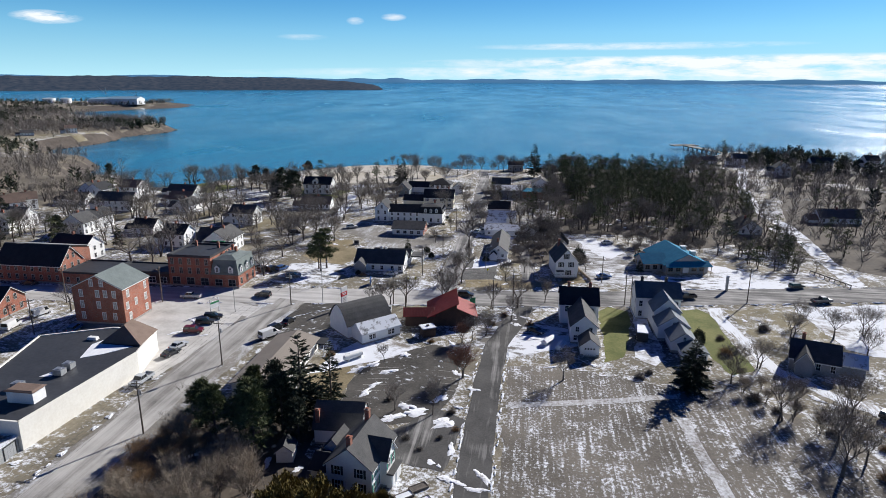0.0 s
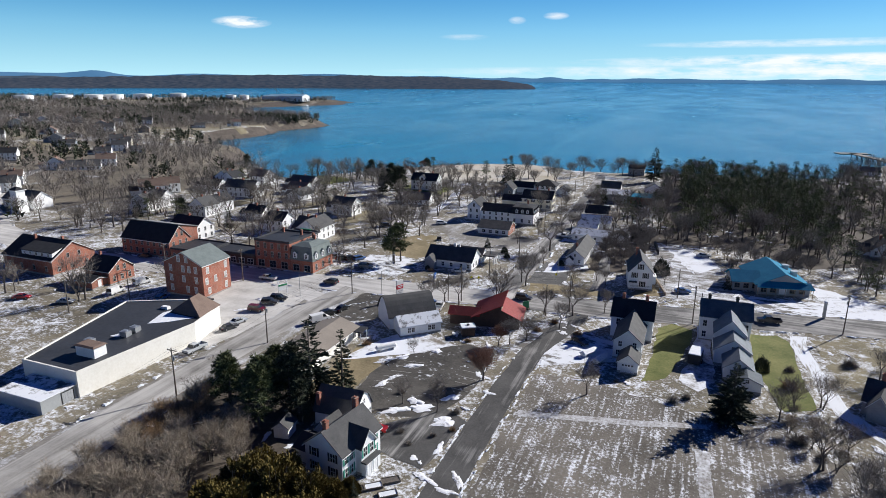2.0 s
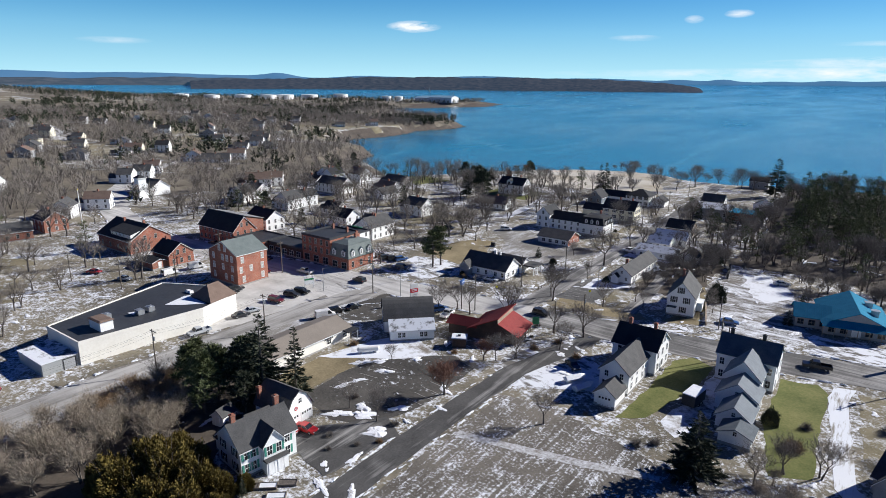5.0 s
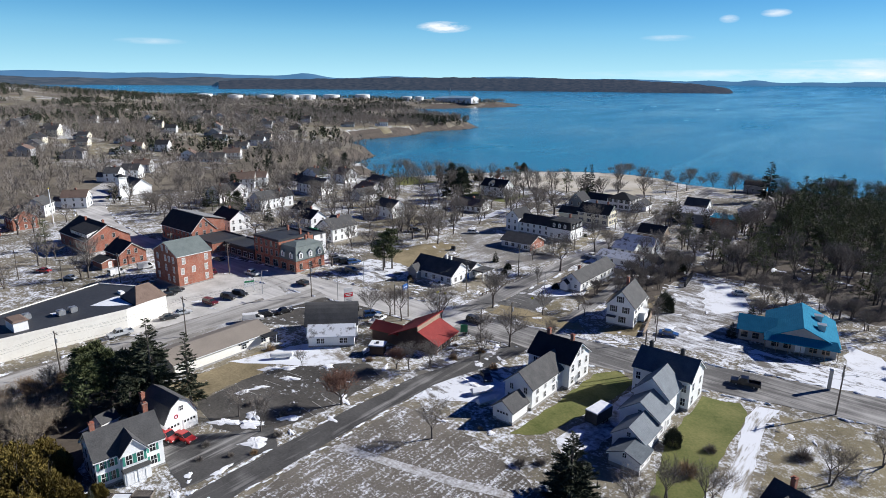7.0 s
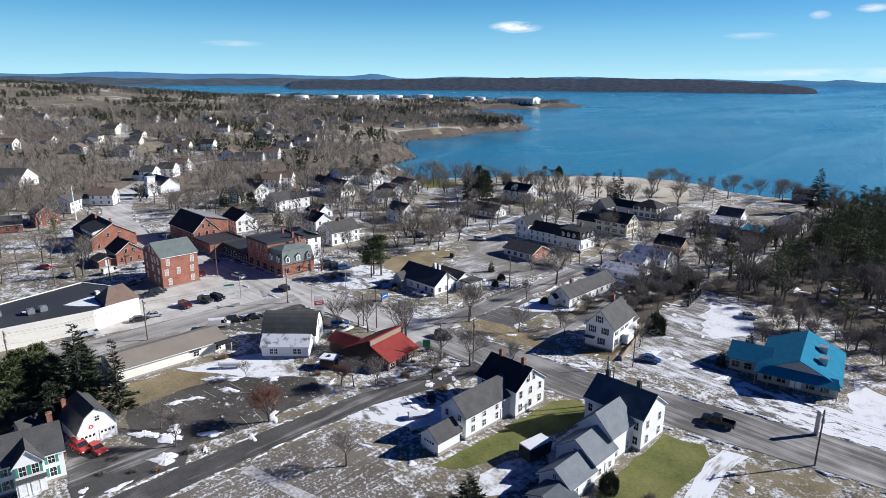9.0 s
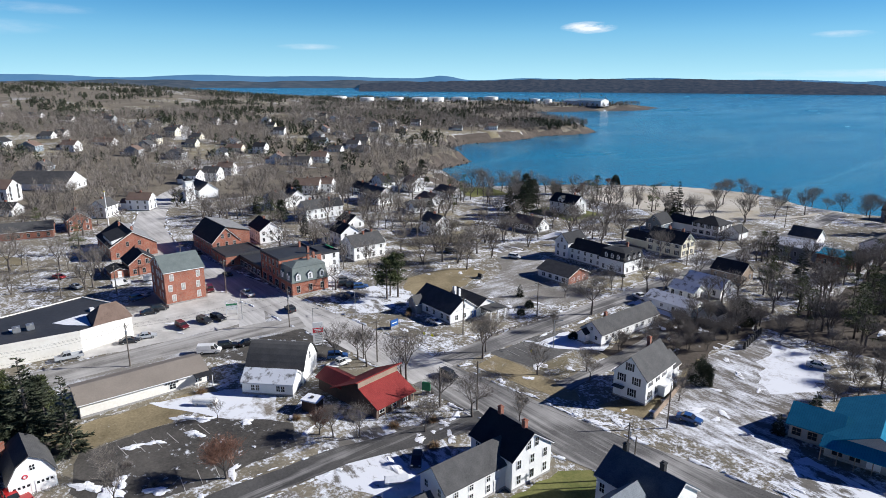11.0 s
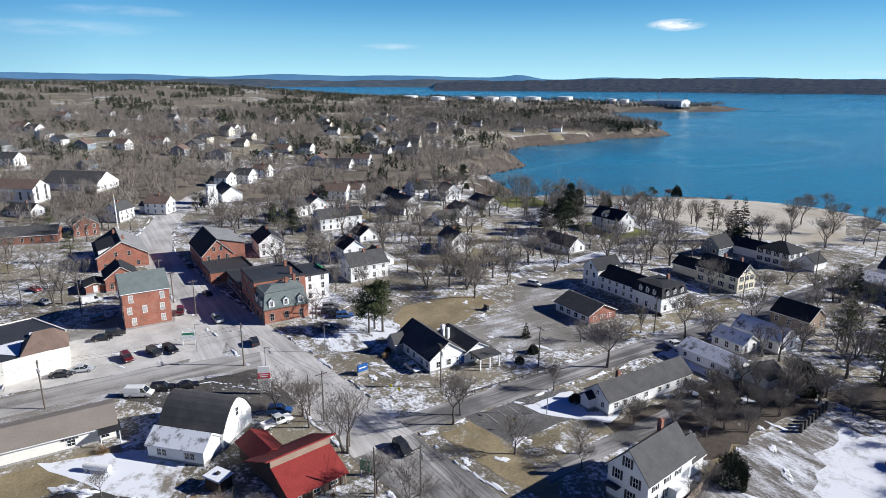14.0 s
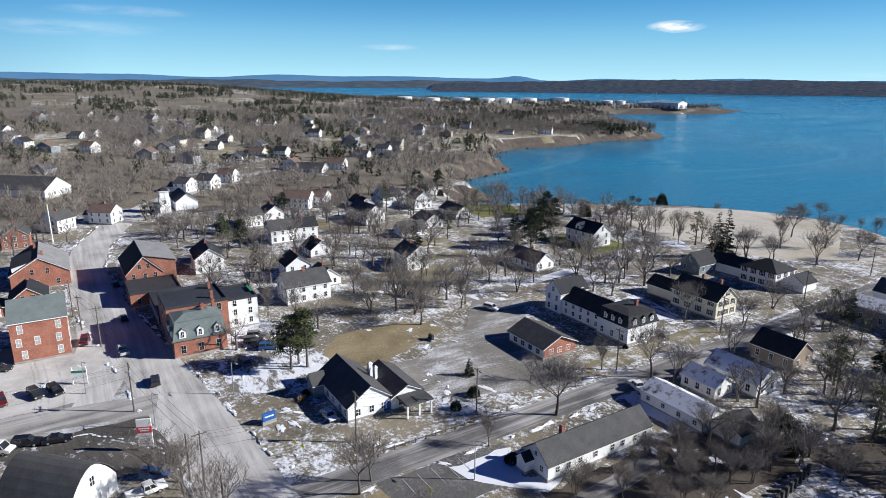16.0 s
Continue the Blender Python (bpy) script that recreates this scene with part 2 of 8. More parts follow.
ROOF_TAN = surface("weathered_tan_roofing", (0.19, 0.165, 0.14), (0.27, 0.235, 0.2), 4, 0.2, 0.9, 0, 0.2)
ROOF_TAR = surface("black_membrane_roof", (0.028, 0.03, 0.035), (0.055, 0.058, 0.066), 1.2, 0.12, 0.6, 0, 0.15)
ROOF_RED = banded("red_ribbed_metal", (0.22, 0.026, 0.024), (0.32, 0.045, 0.04), 0.4, "Y", 0.7, 0.05, 0.9, 0.55)
ROOF_RED_X = banded("red_standing_seam", (0.2, 0.024, 0.022), (0.3, 0.042, 0.038), 0.4, "X", 0.7, 0.05, 0.9, 0.55)
ROOF_BLUE = banded("blue_ribbed_metal", (0.01, 0.155, 0.27), (0.02, 0.22, 0.36), 0.4, "X", 0.85, 0.04, 0.6, 0.7, 0.0)
ROOF_BLUE.node_tree.nodes["Principled BSDF"].inputs["Specular IOR Level"].default_value = 0.08
ROOF_SNOW = snowy("snow_dusted_shingle", (0.1, 0.1, 0.1), (0.17, 0.165, 0.16), 0.62, 0.6)

ASPHALT = snowy("dark_asphalt", (0.045, 0.044, 0.044), (0.115, 0.112, 0.108), 0.33, 0.75, (1, 0.035, 1), (0.3, 0.29, 0.28), fine=2.5, coarse=0.15, soft=0.07)
SALTED = snowy("salted_asphalt", (0.15, 0.145, 0.138), (0.41, 0.39, 0.365), 0.52, 0.55, (0.045, 1, 1), (0.6, 0.585, 0.565), 2.5, 0.12, 0.13, -6)
SALTED_Y = snowy("salted_street", (0.11, 0.106, 0.1), (0.32, 0.305, 0.282), 0.45, 0.55, (1, 0.04, 1), (0.53, 0.512, 0.485), 2.5, 0.12, 0.13, 0)
WORN = snowy("worn_asphalt", (0.07, 0.068, 0.067), (0.18, 0.175, 0.17), 0.42, 0.6, (0.03, 1.2, 1), (0.4, 0.388, 0.372), 2.5, 0.12, 0.08, -12)
WORN_Y = snowy("worn_lane", (0.075, 0.073, 0.072), (0.19, 0.185, 0.18), 0.42, 0.6, (1.2, 0.03, 1), (0.42, 0.405, 0.39), 2.5, 0.12, 0.08, 0)
GRAVEL = snowy("salted_gravel_lot", (0.3, 0.287, 0.265), (0.5, 0.48, 0.445), 0.5, 0.22, snow=(0.64, 0.62, 0.59), fine=2.0, coarse=0.1, soft=0.13)
LOT_WET = snowy("damp_lot", (0.028, 0.027, 0.026), (0.13, 0.12, 0.107), 0.3, 0.35, fine=2.0, coarse=0.1, soft=0.04, grit=0.45, grit_scale=0.9)
VERGE = snowy("brown_verge", (0.13, 0.121, 0.108), (0.32, 0.3, 0.268), 0.37, 0.3, (1, 0.3, 1), fine=2.0, coarse=0.1, soft=0.07, grit=0.25)
BROKEN_SNOW = snowy("broken_snow", (0.12, 0.108, 0.095), (0.24, 0.22, 0.19), 0.66, 0.7, snow=(0.8, 0.81, 0.84), fine=2.0, coarse=0.2, soft=0.05, grit=0.35, grit_scale=1.5)
GROUND = snowy("winter_ground", (0.06, 0.055, 0.045), (0.31, 0.272, 0.2), 0.42, 0.35, fine=1.6, coarse=0.05, soft=0.05, grit=0.3, grit_scale=1.4)
FIELD = snowy("stubble_field", (0.06, 0.054, 0.046), (0.235, 0.21, 0.178), 0.39, 1.5, (1, 0.05, 1), (0.74, 0.76, 0.8), fine=3.0, coarse=0.06, soft=0.045, turn=-3, grit=0.42, grit_scale=1.9)
TRACK = snowy("snowy_track", (0.1, 0.09, 0.078), (0.28, 0.25, 0.22), 0.46, 0.9, (1, 0.3, 1), fine=3.0, coarse=0.1, soft=0.12, grit=0.45, grit_scale=1.6)
POINT_FIELD = snowy("dry_hay_field", (0.26, 0.215, 0.14), (0.42, 0.36, 0.26), 0.5, 0.06, (0.5, 1, 1), snow=(0.62, 0.6, 0.56), fine=0.6, coarse=0.03, soft=0.14, grit=0.2, grit_scale=0.8)
LAWN = snowy("green_lawn", (0.065, 0.09, 0.02), (0.21, 0.2, 0.075), 0.16, 0.3, fine=2.0, coarse=0.12, soft=0.05, grit=0.3)
DRYGRASS = snowy("dry_grass", (0.13, 0.105, 0.06), (0.36, 0.295, 0.18), 0.25, 0.3, fine=2.0, coarse=0.12, soft=0.06, grit=0.3)
LOT = snowy("plain_asphalt_lot", (0.06, 0.059, 0.058), (0.16, 0.156, 0.15), 0.24, 0.25, snow=(0.4, 0.39, 0.375), fine=2.0, coarse=0.1, soft=0.1, grit=0.3)
SNOW = surface("old_snow", (0.62, 0.65, 0.7), (0.8, 0.81, 0.83), 1.5, 0.2, 0.7, 0, 0.4, 0.12)
DRIVE_SNOW = snowy("rutted_snow", (0.2, 0.18, 0.15), (0.36, 0.33, 0.28), 0.6, 0.7, (2.2, 0.25, 1), fine=1.5, coarse=0.1, soft=0.05, turn=-12)
SNOWLOT = snowy("patchy_snow_lot", (0.1, 0.093, 0.085), (0.22, 0.205, 0.185), 0.54, 0.42, (0.6, 1.2, 1), fine=1.5, coarse=0.1, soft=0.03, turn=20)
DEEP_SNOW = snowy("open_snow", (0.09, 0.082, 0.074), (0.22, 0.2, 0.175), 0.47, 0.35, (0.5, 1.5, 1), fine=1.5, coarse=0.1, soft=0.06, turn=25, grit=0.2)
OPEN_SNOW = snowy("settled_snow", (0.2, 0.185, 0.165), (0.35, 0.33, 0.3), 0.7, 0.5, fine=1.5, coarse=0.1, soft=0.08, grit=0.2)
MEADOW = snowy("tan_meadow", (0.11, 0.093, 0.056), (0.3, 0.26, 0.17), 0.38, 0.3, fine=2.0, coarse=0.1, soft=0.05, grit=0.25)
THIN_SNOW = snowy("thin_snow_cover", (0.14, 0.12, 0.1), (0.28, 0.25, 0.21), 0.64, 0.4, fine=1.5, coarse=0.1, soft=0.06)
BRUSH = snowy("brown_brush_floor", (0.08, 0.069, 0.055), (0.27, 0.235, 0.18), 0.25, 0.05, fine=0.4, coarse=0.02, grit=0.2, grit_scale=0.3)
# brown floor tone, kept dark to stand for shade under trees and brush
LITTER = snowy("shade_dark_litter", (0.05, 0.042, 0.035), (0.13, 0.108, 0.088), 0.2, 0.3, fine=1.2, coarse=0.08)
BARE = surface("bare_twigs", (0.12, 0.105, 0.092), (0.29, 0.258, 0.228), 0.8, 0.2, 0.95, 0, 0.0, vary=0.35, island=True)
BARE_PALE = surface("pale_brush_twigs", (0.21, 0.175, 0.135), (0.45, 0.385, 0.305), 0.8, 0.2, 0.95, 0, 0.0, vary=0.35, island=True)
BARE_TAN = surface("tan_twigs", (0.24, 0.16, 0.09), (0.36, 0.25, 0.15), 0.8, 0.2, 0.95, 0, 0.0, vary=0.25, island=True)
BARE_RED = surface("russet_twigs", (0.16, 0.085, 0.06), (0.25, 0.14, 0.1), 0.8, 0.2, 0.95, 0, 0.0, vary=0.25, island=True)
BARK = surface("grey_bark", (0.07, 0.06, 0.053), (0.17, 0.148, 0.131), 5, 0.6, 0.95, 0, 0.4, 0.03)
NEEDLE = surface("dark_needles", (0.022, 0.03, 0.018), (0.066, 0.075, 0.044), 0.7, 0.15, 0.8, 0, 0.0, vary=0.4, island=True)
NEEDLE_OLIVE = surface("olive_needles", (0.06, 0.046, 0.01), (0.16, 0.118, 0.024), 0.7, 0.15, 0.85, 0, 0.0, vary=0.35, island=True)
NEEDLE_PINE = surface("pine_needles", (0.042, 0.056, 0.024), (0.12, 0.135, 0.055), 0.7, 0.15, 0.8, 0, 0.0, vary=0.4, island=True)
POLEWOOD = surface("weathered_pole_wood", (0.1, 0.085, 0.07), (0.19, 0.165, 0.14), 6, 1, 0.9, 0, 0.2)
STEEL = surface("galvanised_steel", (0.35, 0.36, 0.37), (0.5, 0.51, 0.52), 6, 1, 0.45, 0.7, 0.05)
RUBBER = surface("tyre_rubber", (0.012, 0.012, 0.012), (0.025, 0.025, 0.025), 10, 2, 0.85, 0, 0.1)
ROCK = surface("shore_rock", (0.035, 0.029, 0.025), (0.135, 0.11, 0.09), 1.0, 0.15, 0.9, 0, 0.5, 0.2, vary=0.3, island=True)
LAMPRED = surface("red_lens", (0.35, 0.01, 0.01), (0.45, 0.02, 0.02), 4, 1, 0.3, 0, 0)
LAMPCLEAR = surface("clear_lens", (0.6, 0.6, 0.6), (0.75, 0.75, 0.75), 4, 1, 0.15, 0, 0)
BLUEPLASTIC = surface("blue_sign_face", (0.02, 0.09, 0.3), (0.03, 0.12, 0.38), 2, 0.5, 0.45, 0, 0)
REDPAINT = surface("red_sign_paint", (0.5, 0.03, 0.05), (0.6, 0.05, 0.07), 2, 0.5, 0.5, 0, 0)
GREENPAINT = surface("green_sign_paint", (0.03, 0.2, 0.09), (0.05, 0.27, 0.12), 2, 0.5, 0.5, 0, 0)
YELLOWPAINT = surface("yellow_sign_paint", (0.75, 0.68, 0.02), (0.85, 0.78, 0.03), 2, 0.5, 0.5, 0, 0)

# ---- mesh building ----


class Mesh:
    """Faces gathered in one list of vertices."""

    def __init__(self):
        self.v, self.f, self.c = [], [], []

    def add(self, verts, faces):
        k = len(self.v)
        self.v += [tuple(p) for p in verts]
        self.f += [tuple(i + k for i in f) for f in faces]
        return self

    def box(self, x0, x1, y0, y1, z0, z1, taper=0.0):
        t = taper
        return self.add([(x0, y0, z0), (x1, y0, z0), (x1, y1, z0), (x0, y1, z0), (x0 + t, y0 + t, z1), (x1 - t, y0 + t, z1), (x1 - t, y1 - t, z1), (x0 + t, y1 - t, z1)],
                        [(3, 2, 1, 0), (4, 5, 6, 7), (0, 1, 5, 4), (1, 2, 6, 5), (2, 3, 7, 6), (3, 0, 4, 7)])

    def prism(self, poly, z0, z1):
        n = len(poly)
        self.add([(x, y, z0) for x, y in poly] + [(x, y, z1) for x, y in poly],
                 [tuple(range(n - 1, -1, -1)), tuple(range(n, 2 * n))] + [(i, (i + 1) % n, n + (i + 1) % n, n + i) for i in range(n)])
        return self

    def extrude(self, section, a, b, axis):
        """A section of (across, up) run from a to b along axis 'x' or 'y'."""
        n = len(section)
        put = (lambda s, u, w: (s, u, w)) if axis == "x" else (lambda s, u, w: (-u, s, w))
        self.add([put(a, u, w) for u, w in section] + [put(b, u, w) for u, w in section],
                 [tuple(range(n - 1, -1, -1)), tuple(range(n, 2 * n))] + [(i, (i + 1) % n, n + (i + 1) % n, n + i) for i in range(n)])
        return self

    def tube(self, a, b, ra, rb, sides=6, cap=True):
        a, b = Vector(a), Vector(b)
        d = b - a
        if d.length < 1e-6:
            return self
        d.normalize()
        s = d.cross(Vector((0, 0, 1)) if abs(d.z) < 0.9 else Vector((1, 0, 0))).normalized()
        u = s.cross(d)
        ring = [s * math.cos(2 * math.pi * i / sides) + u * math.sin(2 * math.pi * i / sides) for i in range(sides)]
        if rb <= 1e-5:
            return self.add([a + r * ra for r in ring] + [b], [(i, (i + 1) % sides, sides) for i in range(sides)])
        f = [(i, (i + 1) % sides, sides + (i + 1) % sides, sides + i) for i in range(sides)]
        if cap:
            f += [tuple(range(sides - 1, -1, -1)), tuple(range(sides, 2 * sides))]
        return self.add([a + r * ra for r in ring] + [b + r * rb for r in ring], f)

    def cone(self, a, b, r, sides=3):
        """A thin cone from a to its tip b; cones are made together at the end."""
        self.c.append((*a, *b, r, sides))
        return self

    def data(self, name, material, smooth=False):
        verts = np.array(self.v, float).reshape(-1, 3)
        loops = np.array([i for f in self.f for i in f], int)
        sizes = np.array([len(f) for f in self.f], int)
        if len(self.c):
            allc = np.array(self.c, float)
            for sides in np.unique(allc[:, 7]).astype(int):
                c = allc[allc[:, 7] == sides]
                a, b, r = c[:, :3], c[:, 3:6], c[:, 6:7]
                d = b - a
                d /= np.linalg.norm(d, axis=1, keepdims=True) + 1e-9
                ref = np.where(np.abs(d[:, 2:3]) < 0.9, [[0.0, 0, 1]], [[1.0, 0, 0]])
                side = np.cross(d, ref)
                side /= np.linalg.norm(side, axis=1, keepdims=True)
                up = np.cross(side, d)
                if sides == 1:      # a single flat needle or twig, turned at random
                    turn = (np.arange(len(c)) * 2.399963)[:, None]
                    edge = (side * np.cos(turn) + up * np.sin(turn)) * r
                    k = len(verts) + np.arange(len(c))[:, None] * 3
                    verts = np.concatenate([verts, np.stack([a - edge, a + edge, b], 1).reshape(-1, 3)])
                    loops = np.concatenate([loops, (k + np.arange(3)).reshape(-1)])
                    sizes = np.concatenate([sizes, np.full(len(c), 3)])
                    continue
                ring = [a + r * (side * math.cos(2 * math.pi * i / sides) + up * math.sin(2 * math.pi * i / sides)) for i in range(sides)]
                block = np.stack(ring + [b], 1)
                k = len(verts) + np.arange(len(c))[:, None] * (sides + 1)
                tri = np.stack([np.concatenate([k + i, k + (i + 1) % sides, k + sides], 1) for i in range(sides)], 1)
                verts = np.concatenate([verts, block.reshape(-1, 3)])
                loops = np.concatenate([loops, tri.reshape(-1)])
                sizes = np.concatenate([sizes, np.full(len(c) * sides, 3)])
        me = bpy.data.meshes.new(name)
        me.vertices.add(len(verts))
        me.vertices.foreach_set("co", verts.ravel())
        me.loops.add(len(loops))
        me.loops.foreach_set("vertex_index", loops)
        me.polygons.add(len(sizes))
        me.polygons.foreach_set("loop_start", np.concatenate([[0], np.cumsum(sizes)[:-1]]) if len(sizes) else [])
        me.polygons.foreach_set("use_smooth", np.full(len(sizes), smooth))
        me.update(calc_edges=True)
        me.materials.append(material)
        return me


def part(name, m, material, parent, label="", smooth=False):
    """One mesh object under a thing or a part."""
    ob = new(name, m if isinstance(m, bpy.types.Mesh) else m.data(name, material, smooth))
    ob.parent = parent
    if label:
        tagged(ob, label)
    return ob


def thing(name, x, y, label, category, group="", yaw=0.0, z=None):
    ob = new(name)
    ob.empty_display_size = 0.3
    ob.matrix_basis = pose(x, y, land(x, y) if z is None else z, 0, 0, yaw)
    return tagged(ob, label, category, group)


# ---- lie of the land ----
SEA = -8.0
SHORE = np.array([(4900, 1500), (900, 380), (420, 455), (280, 520), (236, 560), (200, 600), (160, 585), (104, 486), (88, 466), (25, 461), (-8, 455), (-32, 444), (-52, 449), (-66, 457), (-90, 462), (-108, 458), (-134, 447), (-156, 428), (-168, 413),
                  (-187, 388), (-201, 359), (-214, 340), (-236, 346), (-256, 384), (-279, 380), (-302, 374), (-327, 408), (-353, 472), (-427, 500), (-465, 540), (-486, 578), (-482, 636), (-488, 684), (-508, 722), (-496, 801),
                  (-510, 852), (-611, 914), (-791, 1057), (-912, 1136), (-1012, 1207), (-975, 1410), (-915, 1511), (-1000, 1700), (-1040, 1722), (-1300, 1720), (-1600, 1640),
                  (-2000, 1500), (-2600, 1350), (-3400, 1450), (-4900, 1500), (-4900, -1500), (4900, -1500)], float)


def shore_distance(x, y):
    """Metres inland of the shoreline; negative out in the bay."""
    p = np.stack([np.asarray(x, float), np.asarray(y, float)], -1)
    a, b = SHORE, np.roll(SHORE, -1, 0)
    best = np.full(p.shape[:-1], 1e9)
    inside = np.zeros(p.shape[:-1], bool)
    for (ax, ay), (bx, by) in zip(a, b):
        dx, dy = bx - ax, by - ay
        t = np.clip(((p[..., 0] - ax) * dx + (p[..., 1] - ay) * dy) / (dx * dx + dy * dy), 0, 1)
        best = np.minimum(best, np.hypot(p[..., 0] - ax - t * dx, p[..., 1] - ay - t * dy))
        cross = (ay > p[..., 1]) != (by > p[..., 1])
        if dy:
            inside ^= cross & (p[..., 0] < ax + (p[..., 1] - ay) / dy * dx)
    return np.where(inside, best, -best)


def sea_height(x, y):
    r = np.hypot(np.asarray(x, float), np.asarray(y, float) - 80)
    return SEA + 62 * np.clip((r - 2000) / 2800, 0, 1) ** 2


def land_height(x, y):
    x, y = np.asarray(x, float), np.asarray(y, float)
    d = shore_distance(x, y)
    plane = np.clip(-0.0065 * x + 0.008 * y - 0.85, -1.5, 2.5)
    rise = np.clip(-x - 230, 0, 1400) * 0.034 * np.clip(d / 300, 0, 1) * np.clip(1 - (y - 450) / 650, 0, 1)
    inland = plane + rise
    s = np.clip(d / 12, 0, 1)
    bank = SEA - 0.6 + (inland - SEA + 0.6) * (s * s * (3 - 2 * s))
    return np.where(d > 0, bank, sea_height(x, y) - 0.6 + np.clip(d * 0.1, -4, 0))


def land(x, y):
    if -205 < x < 400 and y < 360:
        return max(-1.5, min(2.5, -0.0065 * x + 0.008 * y - 0.85))
    return float(land_height(x, y))


def spread(lo, fine_lo, fine_hi, hi, step):
    """Grid lines: even in the middle, wider outward."""
    mid = list(np.arange(fine_lo, fine_hi + step, step))
    left, right, s = [], [], step
    p = fine_lo
    while p > lo:
        s *= 1.12
        p = max(lo, p - s)
        left.append(p)
    p, s = mid[-1], step
    while p < hi:
        s *= 1.12
        p = min(hi, p + s)
        right.append(p)
    return np.array(left[::-1] + mid + right)


def sheet(name, xs, ys, height, material, smooth=True):
    gx, gy = np.meshgrid(xs, ys)
    gz = height(gx, gy)
    nx = len(xs)
    v = np.stack([gx.ravel(), gy.ravel(), gz.ravel()], -1)
    i = (np.arange(len(ys) - 1)[:, None] * nx + np.arange(nx - 1)[None]).ravel()
    me = bpy.data.meshes.new(name)
    me.from_pydata(v.tolist(), [], np.stack([i, i + 1, i + nx + 1, i + nx], -1).tolist())
    me.polygons.foreach_set("use_smooth", [smooth] * len(me.polygons))
    me.materials.append(material)
    return new(name, me)


def ground_height(x, y):
    r = np.hypot(x, y - 80)
    h = land_height(x, y)
    wild = np.clip((np.hypot(x, y - 150) - 300) / 300, 0, 1)
    bump = 1.5 * np.sin(x / 61) * np.cos(y / 47) + 0.8 * np.sin(x / 23 + y / 31)
    return np.where(shore_distance(x, y) > 40, h + bump * wild, h)


ground = tagged(sheet("ground", spread(-4500, -560, 300, 4500, 8), spread(-900, -40, 700, 4300, 8), ground_height, GROUND),
                "brown winter ground with thin patches of snow", "ground", kind="structure")
# brush and leaf litter cover the wild land inland, with mown fields between


def open_field(x, y):
    return x < -400 and noise.noise((x / 190, y / 60, 4)) > 0.24


ground.data.materials.append(BRUSH)
ground.data.materials.append(ROCK)
ground.data.materials.append(MEADOW)
for q in ground.data.polygons:
    c = q.center
    if c.x < -250 + 60 * noise.noise((c.x / 70, c.y / 70, 2)) and noise.noise((c.x / 110, c.y / 80, 9)) < 0.42:
        q.material_index = 1
    if open_field(c.x, c.y):
        q.material_index = 3
    if -540 < c.x < -385 and 505 < c.y < 700 and noise.noise((c.x / 60, c.y / 60, 7)) > 0.0:
        q.material_index = 3
banks = shore_distance(np.array([q.center.x for q in ground.data.polygons]), np.array([q.center.y for q in ground.data.polygons]))
for q, d in zip(ground.data.polygons, banks):
    if -40 < d < (9 if q.center.x < -300 else 12):
        q.material_index = 2

# water: dark body colour, sky in its small waves
WATER, n, l, b = node_mat("bay_water")
b.inputs["Roughness"].default_value = 0.16
b.inputs["IOR"].default_value = 1.33
b.inputs["Specular IOR Level"].default_value = 0.6
tc = n.new("ShaderNodeTexCoord").outputs["Object"]
mp = n.new("ShaderNodeMapping")
mp.inputs["Scale"].default_value, mp.inputs["Rotation"].default_value[2] = (1, 0.35, 1), 0.5
l.new(tc, mp.inputs["Vector"])
wave = noise_node(n, l, mp.outputs["Vector"], 0.22, 6, 0.65)
swell = noise_node(n, l, mp.outputs["Vector"], 0.006, 4, 0.6)
streak = noise_node(n, l, mp.outputs["Vector"], 0.0035, 3, 0.55)
streak.inputs["Distortion"].default_value = 1.2
line = ramp(n, [(0.47, (0, 0, 0)), (0.5, (0.4, 0.4, 0.4)), (0.53, (0, 0, 0))])
l.new(streak.outputs["Fac"], line.inputs["Fac"])
body_col = ramp(n, [(0.35, (0.012, 0.14, 0.255)), (0.68, (0.019, 0.19, 0.315))])
l.new(swell.outputs["Fac"], body_col.inputs["Fac"])
l.new(mix_node(n, l, line.outputs["Color"], body_col.outputs["Color"], (0.1, 0.29, 0.38)), b.inputs["Base Color"])
rr = ramp(n, [(0.35, (0.1, 0.1, 0.1)), (0.7, (0.3, 0.3, 0.3))])
l.new(swell.outputs["Fac"], rr.inputs["Fac"])
l.new(rr.outputs["Color"], b.inputs["Roughness"])
bp = n.new("ShaderNodeBump")
bp.inputs["Strength"].default_value, bp.inputs["Distance"].default_value = 1.0, 1.1
l.new(wave.outputs["Fac"], bp.inputs["Height"])
l.new(bp.outputs["Normal"], b.inputs["Normal"])
tagged(sheet("water", np.linspace(-4600, 4600, 70), np.linspace(200, 4850, 60), sea_height, WATER), "calm deep-blue bay water under a winter sun", "water", kind="structure")

# wooded long island across the bay and low blue hills all round


